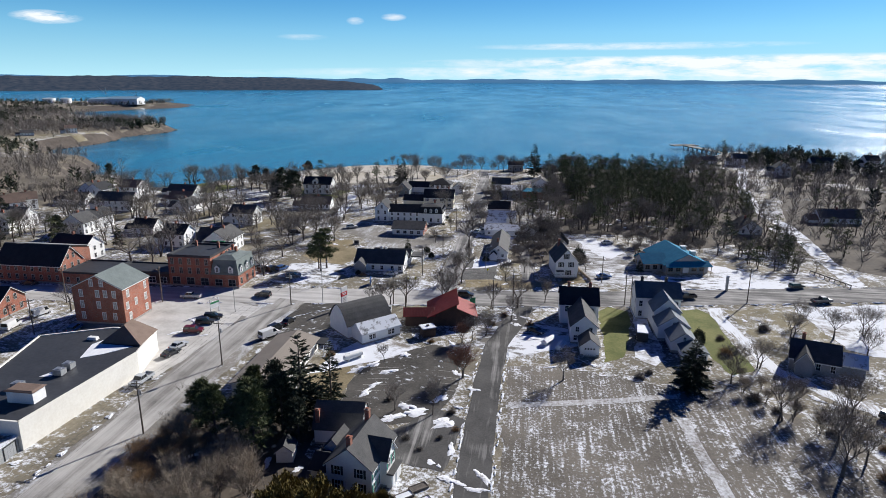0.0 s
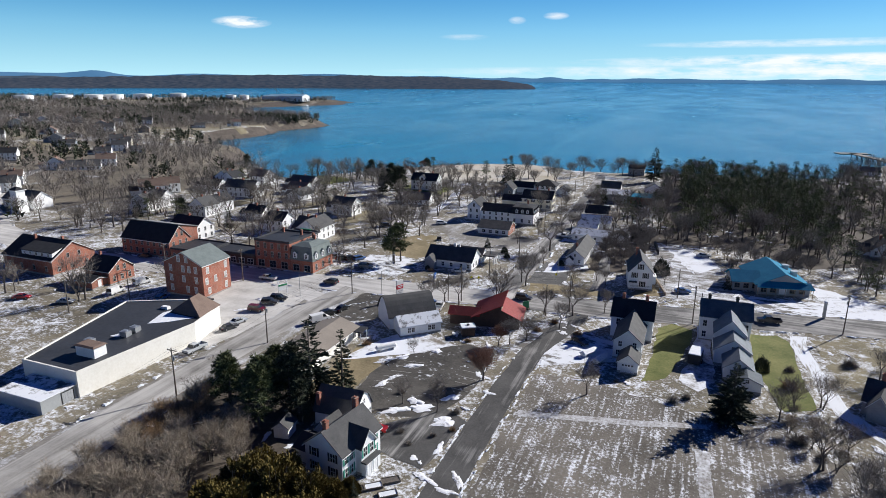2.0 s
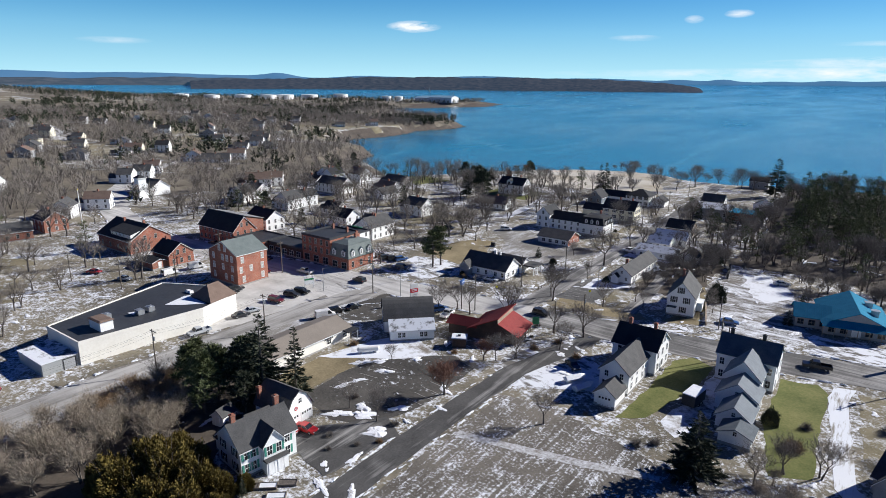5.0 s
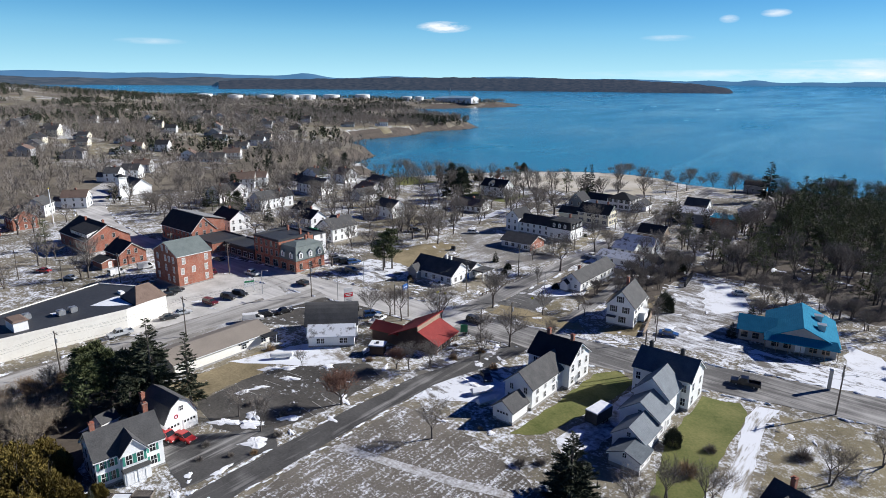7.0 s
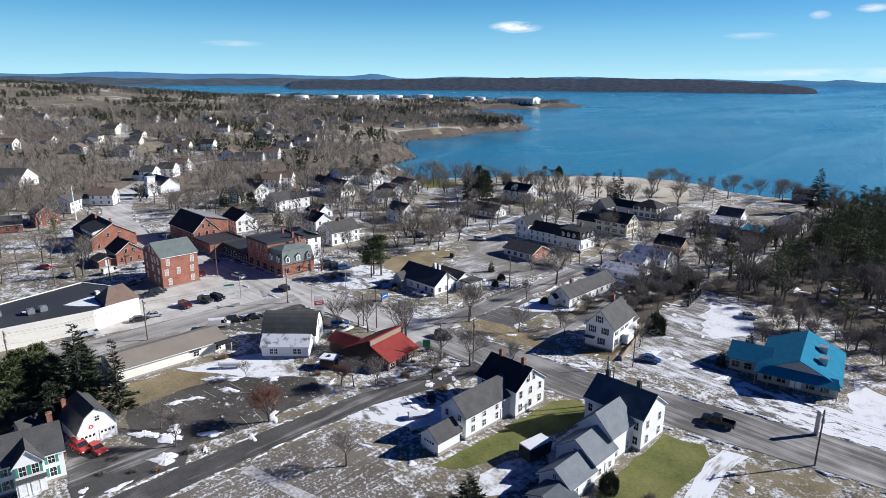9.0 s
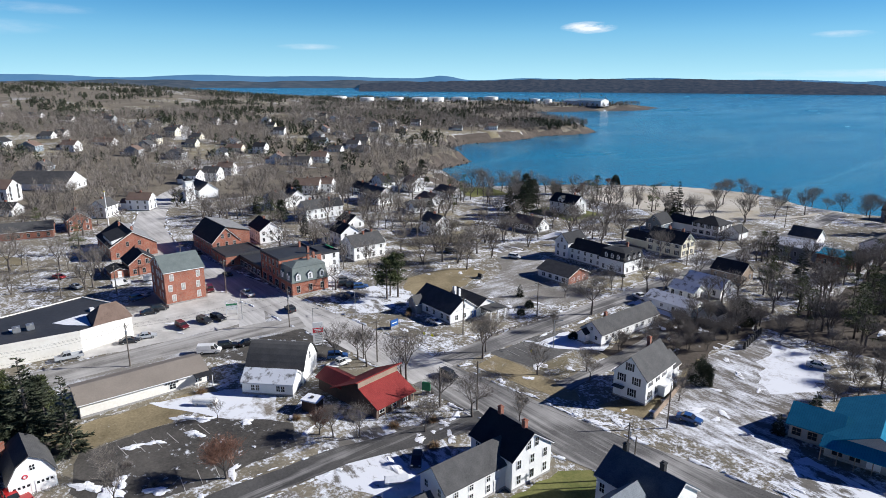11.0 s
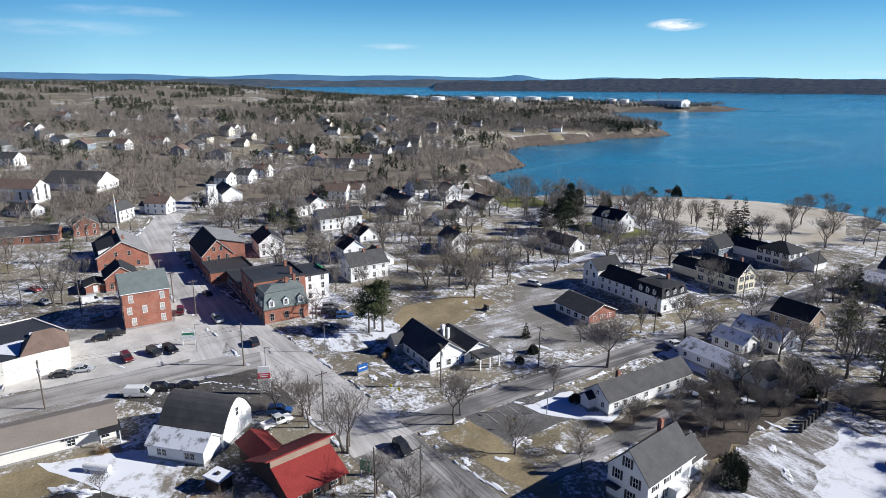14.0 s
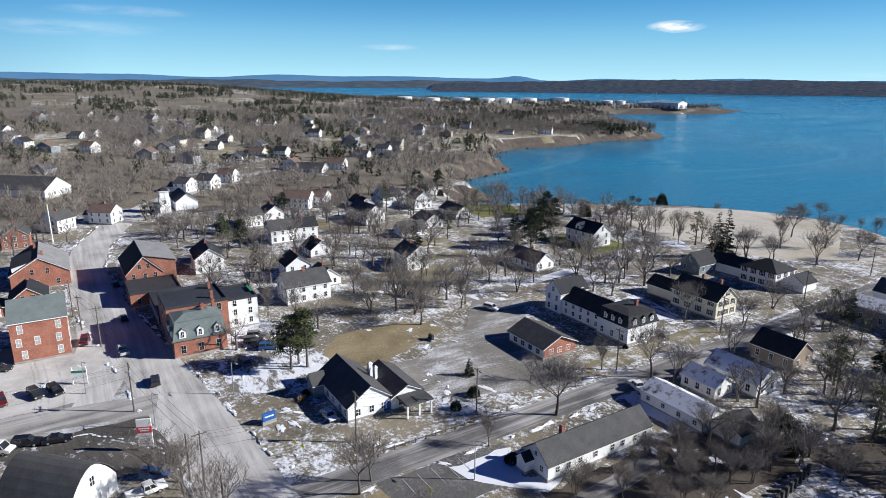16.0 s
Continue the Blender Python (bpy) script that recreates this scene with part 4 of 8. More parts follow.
def chimney(parent, x, y, top, size=0.7, mat=None):
    m = Mesh().box(x - size / 2, x + size / 2, y - size / 2, y + size / 2, top - 3.2, top - 0.18)
    m.box(x - size / 2 - 0.07, x + size / 2 + 0.07, y - size / 2 - 0.07, y + size / 2 + 0.07, top - 0.18, top)
    m.box(x - size / 4, x + size / 4, y - size / 4, y + size / 4, top, top + 0.18)
    return part("chimney", m, mat or BRICK_DARK, parent, "brick chimney")


def body(parent, x, y, w, d, eave, ridge, axis, wall, roof, kind="gable", over=0.35, base=0.0, found=True, trim=True):
    """Walls and roof of one block of a building about (x, y) of the parent."""
    half, length = (d / 2, w / 2) if axis == "x" else (w / 2, d / 2)
    mw, mr = Mesh(), Mesh()
    out = []
    if kind == "flat":
        mw.box(-w / 2, w / 2, -d / 2, d / 2, base - 0.9, eave)
        t = 0.3
        for a in ((-w / 2 - 0.08, w / 2 + 0.08, -d / 2 - 0.08, -d / 2 + t), (-w / 2 - 0.08, w / 2 + 0.08, d / 2 - t, d / 2 + 0.08), (-w / 2 - 0.08, -w / 2 + t, -d / 2 + t, d / 2 - t), (w / 2 - t, w / 2 + 0.08, -d / 2 + t, d / 2 - t)):
            mr.box(*a, eave - 0.25, ridge)
        mr.box(-w / 2 + t, w / 2 - t, -d / 2 + t, d / 2 - t, eave, eave + 0.06)
    elif kind == "hip":
        mw.box(-w / 2, w / 2, -d / 2, d / 2, base - 0.9, eave)
        o = over
        k = min(half, length) * 0.95
        W, D = w / 2 + o, d / 2 + o
        tops = [(-length + k, 0), (length - k, 0)] if axis == "x" else [(0, -length + k), (0, length - k)]
        z0 = eave - 0.12
        v = [(-W, -D, z0), (W, -D, z0), (W, D, z0), (-W, D, z0), (-W, -D, z0 + 0.2), (W, -D, z0 + 0.2), (W, D, z0 + 0.2), (-W, D, z0 + 0.2), (*tops[0], ridge), (*tops[1], ridge)]
        f = [(3, 2, 1, 0), (0, 1, 5, 4), (1, 2, 6, 5), (2, 3, 7, 6), (3, 0, 4, 7)]
        f += [(4, 5, 9, 8), (5, 6, 9), (6, 7, 8, 9), (7, 4, 8)] if axis == "x" else [(4, 5, 8), (5, 6, 9, 8), (6, 7, 9), (7, 4, 8, 9)]
        mr.add(v, f)
    elif kind == "mansard":
        mw.box(-w / 2, w / 2, -d / 2, d / 2, base - 0.9, eave)
        zb = eave + (ridge - eave) * 0.8
        mr.box(-w / 2 - 0.35, w / 2 + 0.35, -d / 2 - 0.35, d / 2 + 0.35, eave - 0.15, eave + 0.12)
        mr.box(-w / 2 - 0.15, w / 2 + 0.15, -d / 2 - 0.15, d / 2 + 0.15, eave + 0.12, zb, 0.75)
        mr.box(-w / 2 + 0.45, w / 2 - 0.45, -d / 2 + 0.45, d / 2 - 0.45, zb, zb + 0.14)
        mr.box(-w / 2 + 0.6, w / 2 - 0.6, -d / 2 + 0.6, d / 2 - 0.6, zb + 0.14, ridge, min(w, d) * 0.3)
    else:
        if kind == "gable":
            mw.extrude(gable_section(half, eave, ridge), -length, length, axis)
            mr.extrude(roof_section(half, eave, ridge, over, 0.16), -length - over, length + over, axis)
        elif kind == "gambrel":
            mw.extrude(gambrel_section(half, eave, ridge), -length, length, axis)
            mr.extrude(gambrel_section(half, eave, ridge, False, 0.25, 0.14), -length - over, length + over, axis)
        elif kind == "arch":
            mw.extrude(arch_section(half, eave, ridge), -length, length, axis)
            mr.extrude(arch_section(half, eave, ridge, False, 0.14, 0.25), -length - over, length + over, axis)
        if trim and kind == "gable":
            mt = Mesh()
            k = (ridge - eave) / half
            for s in (-1, 1):
                a = s * (length + over)
                sec = roof_section(half, eave - 0.2, ridge - 0.2, over, 0.18)
                mt.extrude(sec, a - s * 0.1, a - s * 0.02, axis)
            for s in (-1, 1):
                u = s * (half + over - 0.03)
                z = eave - k * over
                if axis == "x":
                    mt.box(-length - over, length + over, u - 0.03, u + 0.03, z - 0.18, z + 0.04)
                else:
                    mt.box(u - 0.03, u + 0.03, -length - over, length + over, z - 0.18, z + 0.04)
            out.append(part("fascia", mt, TRIM, parent))
    out += [part("wall", mw, wall, parent), part("roof", mr, roof, parent)]
    if found:
        out.append(part("foundation", Mesh().box(-w / 2 - 0.04, w / 2 + 0.04, -d / 2 - 0.04, d / 2 + 0.04, -1.0, 0.35), STONE, parent))
    for o in out:
        o.matrix_basis = pose(x, y, 0)
    return out


def openings(parent, x, y, w, d, spec, size=(0.85, 1.5), trim=None, shutters=None, glass=None):
    """Windows by face: rows of (sill height, list of places along the wall or a count)."""
    for face, rows in spec.items():
        length = d if face in "EW" else w
        for row in rows:
            z, places = row[0], row[1]
            ww, hh = row[2] if len(row) > 2 else size
            if isinstance(places, int):
                places = [(-0.5 + (i + 0.5) / places) * length for i in range(places)]
            for u in places:
                px, py, yaw = face_place(w, d, face, u)
                put_window(parent, x + px, y + py, z, yaw, ww, hh, trim, shutters, glass=glass)


def house(name, label, x0, x1, y0, y1, eave, ridge, axis="y", wall=None, roof=None, kind="gable", spec=None, size=(0.85, 1.5), shutters=None, category="house", chimneys=(), doors=(), trim=None, group="", over=0.35, yaw=0.0, glass=None):
    """A one-block house on the ground; x0..y1 are its walls."""
    cx, cy, w, d = (x0 + x1) / 2, (y0 + y1) / 2, x1 - x0, y1 - y0
    t = thing(name, cx, cy, label, category, group, yaw)
    body(t, 0, 0, w, d, eave, ridge, axis, wall or WHITE, roof or ROOF_GREY, kind, over)
    openings(t, 0, 0, w, d, spec or {}, size, trim or (OLDTRIM if wall in (BRICK, BRICK_DARK) else None), shutters, glass)
    for c in chimneys:
        chimney(t, *c)
    for face, u, *rest in doors:
        px, py, fyaw = face_place(w, d, face, u)
        put_door(t, px, py, 0.25, fyaw, *rest)
    return t


def dormer(parent, x, y, z, yaw, w=1.6, h=1.5, deep=2.2, wall=None, roof=None):
    """A small gabled dormer that faces -y before it is turned."""
    m = Mesh().add([(-w / 2, 0, 0), (w / 2, 0, 0), (w / 2, 0, h), (0, 0, h + w * 0.42), (-w / 2, 0, h), (-w / 2, deep, 0), (w / 2, deep, 0), (w / 2, deep, h), (0, deep, h + w * 0.42), (-w / 2, deep, h)],
                   [(0, 1, 2, 3, 4), (9, 8, 7, 6, 5), (0, 5, 6, 1), (1, 6, 7, 2), (5, 0, 4, 9)])
    a = part("dormer", m, wall or TRIM, parent)
    a.matrix_basis = pose(x, y, z, 0, 0, yaw)
    r = Mesh().extrude(roof_section(w / 2, h, h + w * 0.42, 0.15, 0.1), -0.15, deep, "y")
    part("roof", r, roof or ROOF_GREY, a)
    put_window(a, 0, 0, 0.25, 0, w * 0.42, h * 0.8)
    return a


# ---- kinds of things: vehicles ----
PAINT = {}


def paint(name, c):
    if name not in PAINT:
        PAINT[name] = surface("car_paint_" + name, tuple(v * 0.9 for v in c), c, 3, 0.6, 0.28, 0, 0.0, spec=0.6)
    return PAINT[name]


def wheel(parent, x, y, r=0.34, wide=0.22):
    key = ("wheel", r)
    if key not in _cache:
        t = Mesh().tube((0, -wide / 2, 0), (0, wide / 2, 0), r, r, 14)
        h = Mesh().tube((0, -wide / 2 - 0.012, 0), (0, wide / 2 + 0.012, 0), r * 0.62, r * 0.62, 10)
        _cache[key] = (t.data("tyre", RUBBER), h.data("rim", STEEL))
    a = part("tyre", _cache[key][0], None, parent)
    a.matrix_basis = pose(x, y, r)
    part("rim", _cache[key][1], None, a)


def profile(m, pts, half, top_in=0.0):
    """Side outline (x, z) run across the width, narrowing by top_in at its top."""
    zs = [z for _, z in pts]
    lo, hi = min(zs), max(zs)
    n = len(pts)
    w = [half - top_in * (z - lo) / (hi - lo) for z in zs]
    m.add([(x, -w[i], z) for i, (x, z) in enumerate(pts)] + [(x, w[i], z) for i, (x, z) in enumerate(pts)],
          [tuple(range(n)), tuple(range(2 * n - 1, n - 1, -1))] + [(i, n + i, n + (i + 1) % n, (i + 1) % n) for i in range(n)])
    return m


VEHICLES = {
    # length, half width, body outline, cabin outline (front is +x)
    "sedan": (4.7, 0.9, [(-2.35, 0.35), (2.35, 0.35), (2.35, 0.7), (1.1, 0.92), (-1.75, 0.98), (-2.35, 0.9)], [(-1.65, 0.95), (1.05, 0.9), (0.3, 1.42), (-0.95, 1.45)]),
    "suv": (4.7, 0.94, [(-2.35, 0.4), (2.35, 0.4), (2.35, 0.85), (1.25, 1.05), (-2.3, 1.1)], [(-2.25, 1.08), (1.2, 1.02), (0.45, 1.68), (-2.05, 1.7)]),
    "pickup_truck": (5.8, 1.0, [(-2.9, 0.5), (2.9, 0.5), (2.9, 1.05), (1.6, 1.2), (0.0, 1.2), (-0.55, 1.18), (-0.55, 0.72), (-2.8, 0.72), (-2.8, 1.18), (-2.9, 1.18)], [(-0.5, 1.15), (1.55, 1.15), (0.95, 1.85), (-0.4, 1.88)]),
    "van": (5.4, 1.0, [(-2.7, 0.4), (2.7, 0.4), (2.7, 0.95), (1.9, 1.15), (1.2, 1.2), (-2.7, 1.2)], [(-2.68, 1.18), (1.85, 1.12), (1.15, 2.1), (-2.6, 2.15)]),
}


def vehicle(kind, x, y, yaw, colour, name, where):
    length, half, low, cab = VEHICLES[kind]
    t = thing(kind, x, y, f"{name} {kind.replace('_', ' ')} {where}", "car" if kind in ("sedan", "suv") else kind.split("_")[0], "parked vehicles", yaw)
    t.location.z += 0.07
    p = paint(name, colour)
    part("body", profile(Mesh(), low, half, 0.06), p, t)
    if kind == "pickup_truck":
        for s in (-1, 1):
            part("bed_side", Mesh().box(-2.8, -0.55, s * half - 0.06 if s > 0 else -half + 0.0, s * half if s > 0 else -half + 0.06, 0.7, 1.19), p, t)
    part("glasshouse", profile(Mesh(), cab, half - 0.06, 0.14), GLASS, t)
    (rx1, rz1), (rx0, rz0) = cab[2], cab[3]
    part("roof_panel", Mesh().box(rx0 - 0.05, rx1 + 0.05, -half + 0.17, half - 0.17, max(rz0, rz1) - 0.06, max(rz0, rz1) + 0.03, 0.03), p, t)
    for s in (-1, 1):
        for (ax, az), (bx, bz) in ((cab[0], cab[3]), (cab[1], cab[2]), (((cab[0][0] + cab[1][0]) / 2, cab[1][1]), ((rx0 + rx1) / 2, rz0))):
            part("pillar", Mesh().tube((ax, s * (half - 0.07), az), (bx, s * (half - 0.18), bz), 0.045, 0.045, 4), p, t)
    if kind == "van":
        part("cargo_body", Mesh().box(-2.6, 0.6, -half + 0.02, half - 0.02, 1.15, 2.08, 0.1), p, t)
    for s in (-1, 1):
        part("headlight", Mesh().box(length / 2 - 0.06, length / 2 + 0.015, s * (half - 0.25) - 0.16, s * (half - 0.25) + 0.16, 0.62, 0.76), LAMPCLEAR, t)
        part("tail_light", Mesh().box(-length / 2 - 0.015, -length / 2 + 0.06, s * (half - 0.2) - 0.1, s * (half - 0.2) + 0.1, 0.75, 0.92), LAMPRED, t)
        for wx in (length * 0.3, -length * 0.29):
            wheel(t, wx, s * (half - 0.1))
    for e in (-length / 2 - 0.06, length / 2 - 0.05):
        part("bumper", Mesh().box(e, e + 0.11, -half + 0.08, half - 0.08, 0.38, 0.56), DARKTRIM, t)
    return t


# ---- kinds of things: trees ----


def bare_tree_meshes(seed, height, spread_, trunk_r, fork=0.25, twigs=330, bark=None, twig=None, upright=0.8, stems=1, depth=3, fat=1.0, sprays=6):
    """Trunk with limbs, and a crown of fine bare twigs."""
    rnd = random.Random(seed)
    wood, fine = Mesh(), Mesh()
    tips = []

    def grow(p, d, length, r, level):
        d = d.normalized()
        steps = 1 if level > 2 else 3 if level < 2 and depth > 2 else 2
        for i in range(steps):
            q = p + d * (length / steps)
            r2 = r * (0.82 if i < steps - 1 else 0.7)
            wood.tube(p, q, r, r2, 7 if level == 0 else 5 if level == 1 else 3, False)
            p, r = q, r2
            d = (d + Vector((rnd.uniform(-1, 1), rnd.uniform(-1, 1), rnd.uniform(-0.2, 0.7))) * 0.16).normalized()
            if level > 0:
                tips.append((p.copy(), d.copy(), level))
        if level >= depth:
            return
        kids = (5, 4, 3)[level] + rnd.randint(0, 1)
        a0 = rnd.uniform(0, 6.28)
        for j in range(kids):
            a = a0 + j * 6.283 / kids + rnd.uniform(-0.4, 0.4)
            out = Vector((math.cos(a), math.sin(a), 0))
            nd = d * upright + out * (0.5 + 0.35 * rnd.random()) * spread_ + Vector((0, 0, 0.35))
            grow(p - d * length * rnd.uniform(0, 0.35) * (level > 0 or j % 2), nd, length * (0.92 if level == 0 else 0.68) * rnd.uniform(0.75, 1.1), r * rnd.uniform(0.5, 0.72), level + 1)

    for s in range(stems):
        lean = Vector((rnd.uniform(-0.25, 0.25), rnd.uniform(-0.25, 0.25), 1)) if stems > 1 else Vector((rnd.uniform(-0.05, 0.05), rnd.uniform(-0.05, 0.05), 1))
        grow(Vector((rnd.uniform(-0.3, 0.3) * (stems > 1), rnd.uniform(-0.3, 0.3) * (stems > 1), -0.3)), lean, height * fork + 0.3, trunk_r / math.sqrt(stems), 0)
    for _ in range(twigs):
        p, d, lev = rnd.choice(tips)
        v = (d * 0.9 + Vector((rnd.uniform(-1, 1), rnd.uniform(-1, 1), rnd.uniform(-0.2, 0.9)))).normalized()
        ln = height * rnd.uniform(0.07, 0.15)
        fine.cone(p, p + v * ln, 0.03 * fat, 1)
        for _ in range(sprays):
            f = rnd.uniform(0.1, 0.95)
            w = (v * 0.8 + Vector((rnd.uniform(-1, 1), rnd.uniform(-1, 1), rnd.uniform(-0.5, 0.8)))).normalized()
            q = p + v * ln * f
            fine.cone(q, q + w * ln * rnd.uniform(0.3, 0.7), 0.017 * fat, 1)
    k = height / max([v[2] for v in wood.v] + [c[5] for c in fine.c])
    wood.v = [(x * k, y * k, z * k if z > 0 else z) for x, y, z in wood.v]
    fine.c = [(*[q * k for q in c[:6]], c[6], c[7]) for c in fine.c]
    return wood.data("trunk", bark or BARK, True), fine.data("crown", twig or BARE)


def spruce_meshes(seed, height, radius, mat, density=1.0, ragged=0.25, base=0.12):
    rnd = random.Random(seed)
    wood, fine = Mesh(), Mesh()
    wood.tube((0, 0, -0.3), (0, 0, height * 0.97), height * 0.018 + 0.05, 0.02, 7)
    layers = int(height * 1.5 * density)
    for i in range(layers):
        f = i / layers
        z = height * (base + (1 - base) * f)
        r = radius * (1 - f) ** 0.8 * rnd.uniform(1 - ragged, 1.1) + 0.15
        for j in range(max(5, int(10 * (1 - f * 0.5)))):
            a = rnd.uniform(0, 6.283)
            out = Vector((math.cos(a), math.sin(a), -0.12 + 0.35 * f))
            side = Vector((-math.sin(a), math.cos(a), 0))
            rr = r * rnd.uniform(0.65, 1.1)
            root = Vector((0, 0, z + rnd.uniform(-0.3, 0.3)))
            tip = root + out * rr
            wood.tube(root, tip, 0.035, 0.0, 3)
            for _ in range(max(8, int(rr * 11))):
                q = root + (tip - root) * rnd.uniform(0.2, 1.0)
                s = 0.28 + rr * 0.1
                d = out * rnd.uniform(0.4, 1.2) + side * rnd.uniform(-1.0, 1.0) + Vector((0, 0, rnd.uniform(-0.35, 0.5)))
                fine.cone(q, q + d.normalized() * s * rnd.uniform(0.8, 1.8), s * 0.26, 1)
    return wood.data("trunk", BARK), fine.data("crown", mat)


def pine_meshes(seed, height, radius, mat, clear=0.35, clumps=46, tufts=26):
    """A tall pine: bare lower trunk, uneven clumps of needles on level limbs."""
    rnd = random.Random(seed)
    wood, fine = Mesh(), Mesh()
    wood.tube((0, 0, -0.3), (0, 0, height * 0.95), height * 0.02 + 0.05, 0.03, 7)
    for i in range(clumps):
        f = rnd.uniform(0, 1)
        z = height * (clear + (0.97 - clear) * f)
        r = radius * (0.35 + 0.75 * math.sin(math.pi * min(1, 0.25 + f * 0.75)) ** 0.8) * (1 - 0.55 * f) * rnd.uniform(0.4, 1.15)
        a = rnd.uniform(0, 6.283)
        c = Vector((math.cos(a) * r, math.sin(a) * r, z + r * 0.12))
        wood.tube((0, 0, z - r * 0.1), c, 0.07, 0.02, 3)
        s = radius * rnd.uniform(0.22, 0.4)
        for _ in range(tufts * 4):
            d = Vector((rnd.gauss(0, 1), rnd.gauss(0, 1), rnd.gauss(0, 0.6))).normalized()
            p = c + Vector((d.x * s, d.y * s, d.z * s * 0.55)) * rnd.uniform(0.1, 0.9)
            fine.cone(p, p + (d + Vector((0, 0, 0.35))).normalized() * s * rnd.uniform(0.3, 0.62), s * 0.085, 1)
    return wood.data("trunk", BARK), fine.data("crown", mat)


def bush_meshes(seed, height, radius, mat, count=260, solid=False):
    rnd = random.Random(seed)
    wood, fine = Mesh(), Mesh()
    for _ in range(7):
        a = rnd.uniform(0, 6.283)
        wood.tube((0, 0, -0.2), (math.cos(a) * radius * 0.5, math.sin(a) * radius * 0.5, height * 0.7), 0.04, 0.01, 4)
    for _ in range(count * (4 if solid else 1)):
        d = Vector((rnd.gauss(0, 1), rnd.gauss(0, 1), abs(rnd.gauss(0, 0.8)))).normalized()
        k = rnd.uniform(0.35, 1.0) if not solid else (0.78 + 0.26 * noise.noise(d * 1.9 + Vector((seed, 0, 0))) + 0.16 * noise.noise(d * 5.0 + Vector((0, seed, 0)))) * rnd.uniform(0.7, 1.06)
        p = Vector((d.x * radius, d.y * radius, d.z * height * 0.85)) * k
        if solid:
            fine.cone(p * 0.92, p * 0.92 + (d + Vector((rnd.uniform(-0.8, 0.8), rnd.uniform(-0.8, 0.8), rnd.uniform(-0.2, 0.6)))).normalized() * (0.14 + radius * 0.05), 0.035 + radius * 0.016, 1)
        else:
            fine.cone(p * 0.25, p * 1.05, 0.025, 1)
            fine.cone(p * 0.6, p * 0.6 + (d + Vector((rnd.uniform(-1, 1), rnd.uniform(-1, 1), 0.3))).normalized() * height * 0.25, 0.02, 1)
    return wood.data("trunk", BARK), fine.data("crown", mat)


TREES = {}


def tree(kind, meshes, x, y, scale, yaw, label, category="tree", group=""):
    if kind not in TREES:
        TREES[kind] = meshes()
    t = thing(kind.rsplit("_", 1)[0], x, y, label, category, group, yaw)
    t.scale = (scale, scale, scale)
    a, c = TREES[kind]
    part("trunk", a, None, t)
    part("crown", c, None, t)
    return t


# ---- kinds of things: street furniture ----


def utility_pole(x, y, height=10.5, yaw=0.0, transformer=True, lamp=False):
    t = thing("utility_pole", x, y, "weathered wooden utility pole with crossarm", "utility pole", "utility poles", yaw)
    part("pole", Mesh().tube((0, 0, -0.3), (0, 0, height), 0.17, 0.11, 8), POLEWOOD, t)
    part("crossarm", Mesh().box(-1.2, 1.2, 0.1, 0.22, height - 0.7, height - 0.55).tube((0, 0.1, height - 1.3), (0.8, 0.16, height - 0.65), 0.03, 0.03, 4).tube((0, 0.1, height - 1.3), (-0.8, 0.16, height - 0.65), 0.03, 0.03, 4), POLEWOOD, t)
    for u in (-1.1, -0.5, 0.5, 1.1):
        part("insulator", Mesh().tube((u, 0.16, height - 0.55), (u, 0.16, height - 0.36), 0.05, 0.04, 6), STEEL, t)
    if transformer:
        part("transformer", Mesh().tube((0.38, 0, height - 2.6), (0.38, 0, height - 1.7), 0.26, 0.26, 10).tube((0.38, 0, height - 1.7), (0.38, 0, height - 1.55), 0.2, 0.08, 8), STEEL, t)
    if lamp:
        part("street_lamp", Mesh().tube((0, 0, height - 2.2), (0, -2.0, height - 1.6), 0.04, 0.04, 6).box(-0.14, 0.14, -2.5, -1.95, height - 1.72, height - 1.56), STEEL, t)
    return t


def wires(points, label="sagging black power lines between poles"):
    """Three sagging wires through the tops of the poles."""
    m = Mesh()
    for off, drop in ((-1.1, 0.35), (0, 0.2), (1.1, 0.35), (0.1, 2.6)):
        for (ax, ay, ah), (bx, by, bh) in zip(points, points[1:]):
            d = Vector((bx - ax, by - ay, 0)).normalized()
            a = Vector((ax - d.y * off, ay + d.x * off, land(ax, ay) + ah - drop))
            b = Vector((bx - d.y * off, by + d.x * off, land(bx, by) + bh - drop))
            prev = a
            for i in range(1, 9):
                f = i / 8
                q = a.lerp(b, f) - Vector((0, 0, 3.2 * f * (1 - f)))
                m.tube(prev, q, 0.018, 0.018, 3, False)
                prev = q
    t = new("power_line", m.data("power_line", DARKTRIM))
    return tagged(t, label, "power line")

# worn white lines of the parking bays
for lot, x0, y0, dx, dy, yaw, count, long_ in ((ranch_lot, -19.4, 192.5, 0.0, 2.7, 0, 5, 4.6), (damp_lot, -33.6, 110.0, 0.35, 2.7, 8, 6, 4.8), (damp_lot, -17.5, 116.0, -0.2, 2.8, -6, 4, 4.5)):
    for i in range(count):
        x, y = x0 + dx * i, y0 + dy * i
        line_ = part("parking_line", Mesh().box(0, long_, -0.06, 0.06, 0.0, 0.012), OLDTRIM, lot)
        line_.matrix_basis = pose(x, y, land(x, y) + 0.045, 0, 0, yaw)

# ---- the town's buildings ----
FOOT = []


def claim(x, y, r):
    FOOT.append((x, y, r))


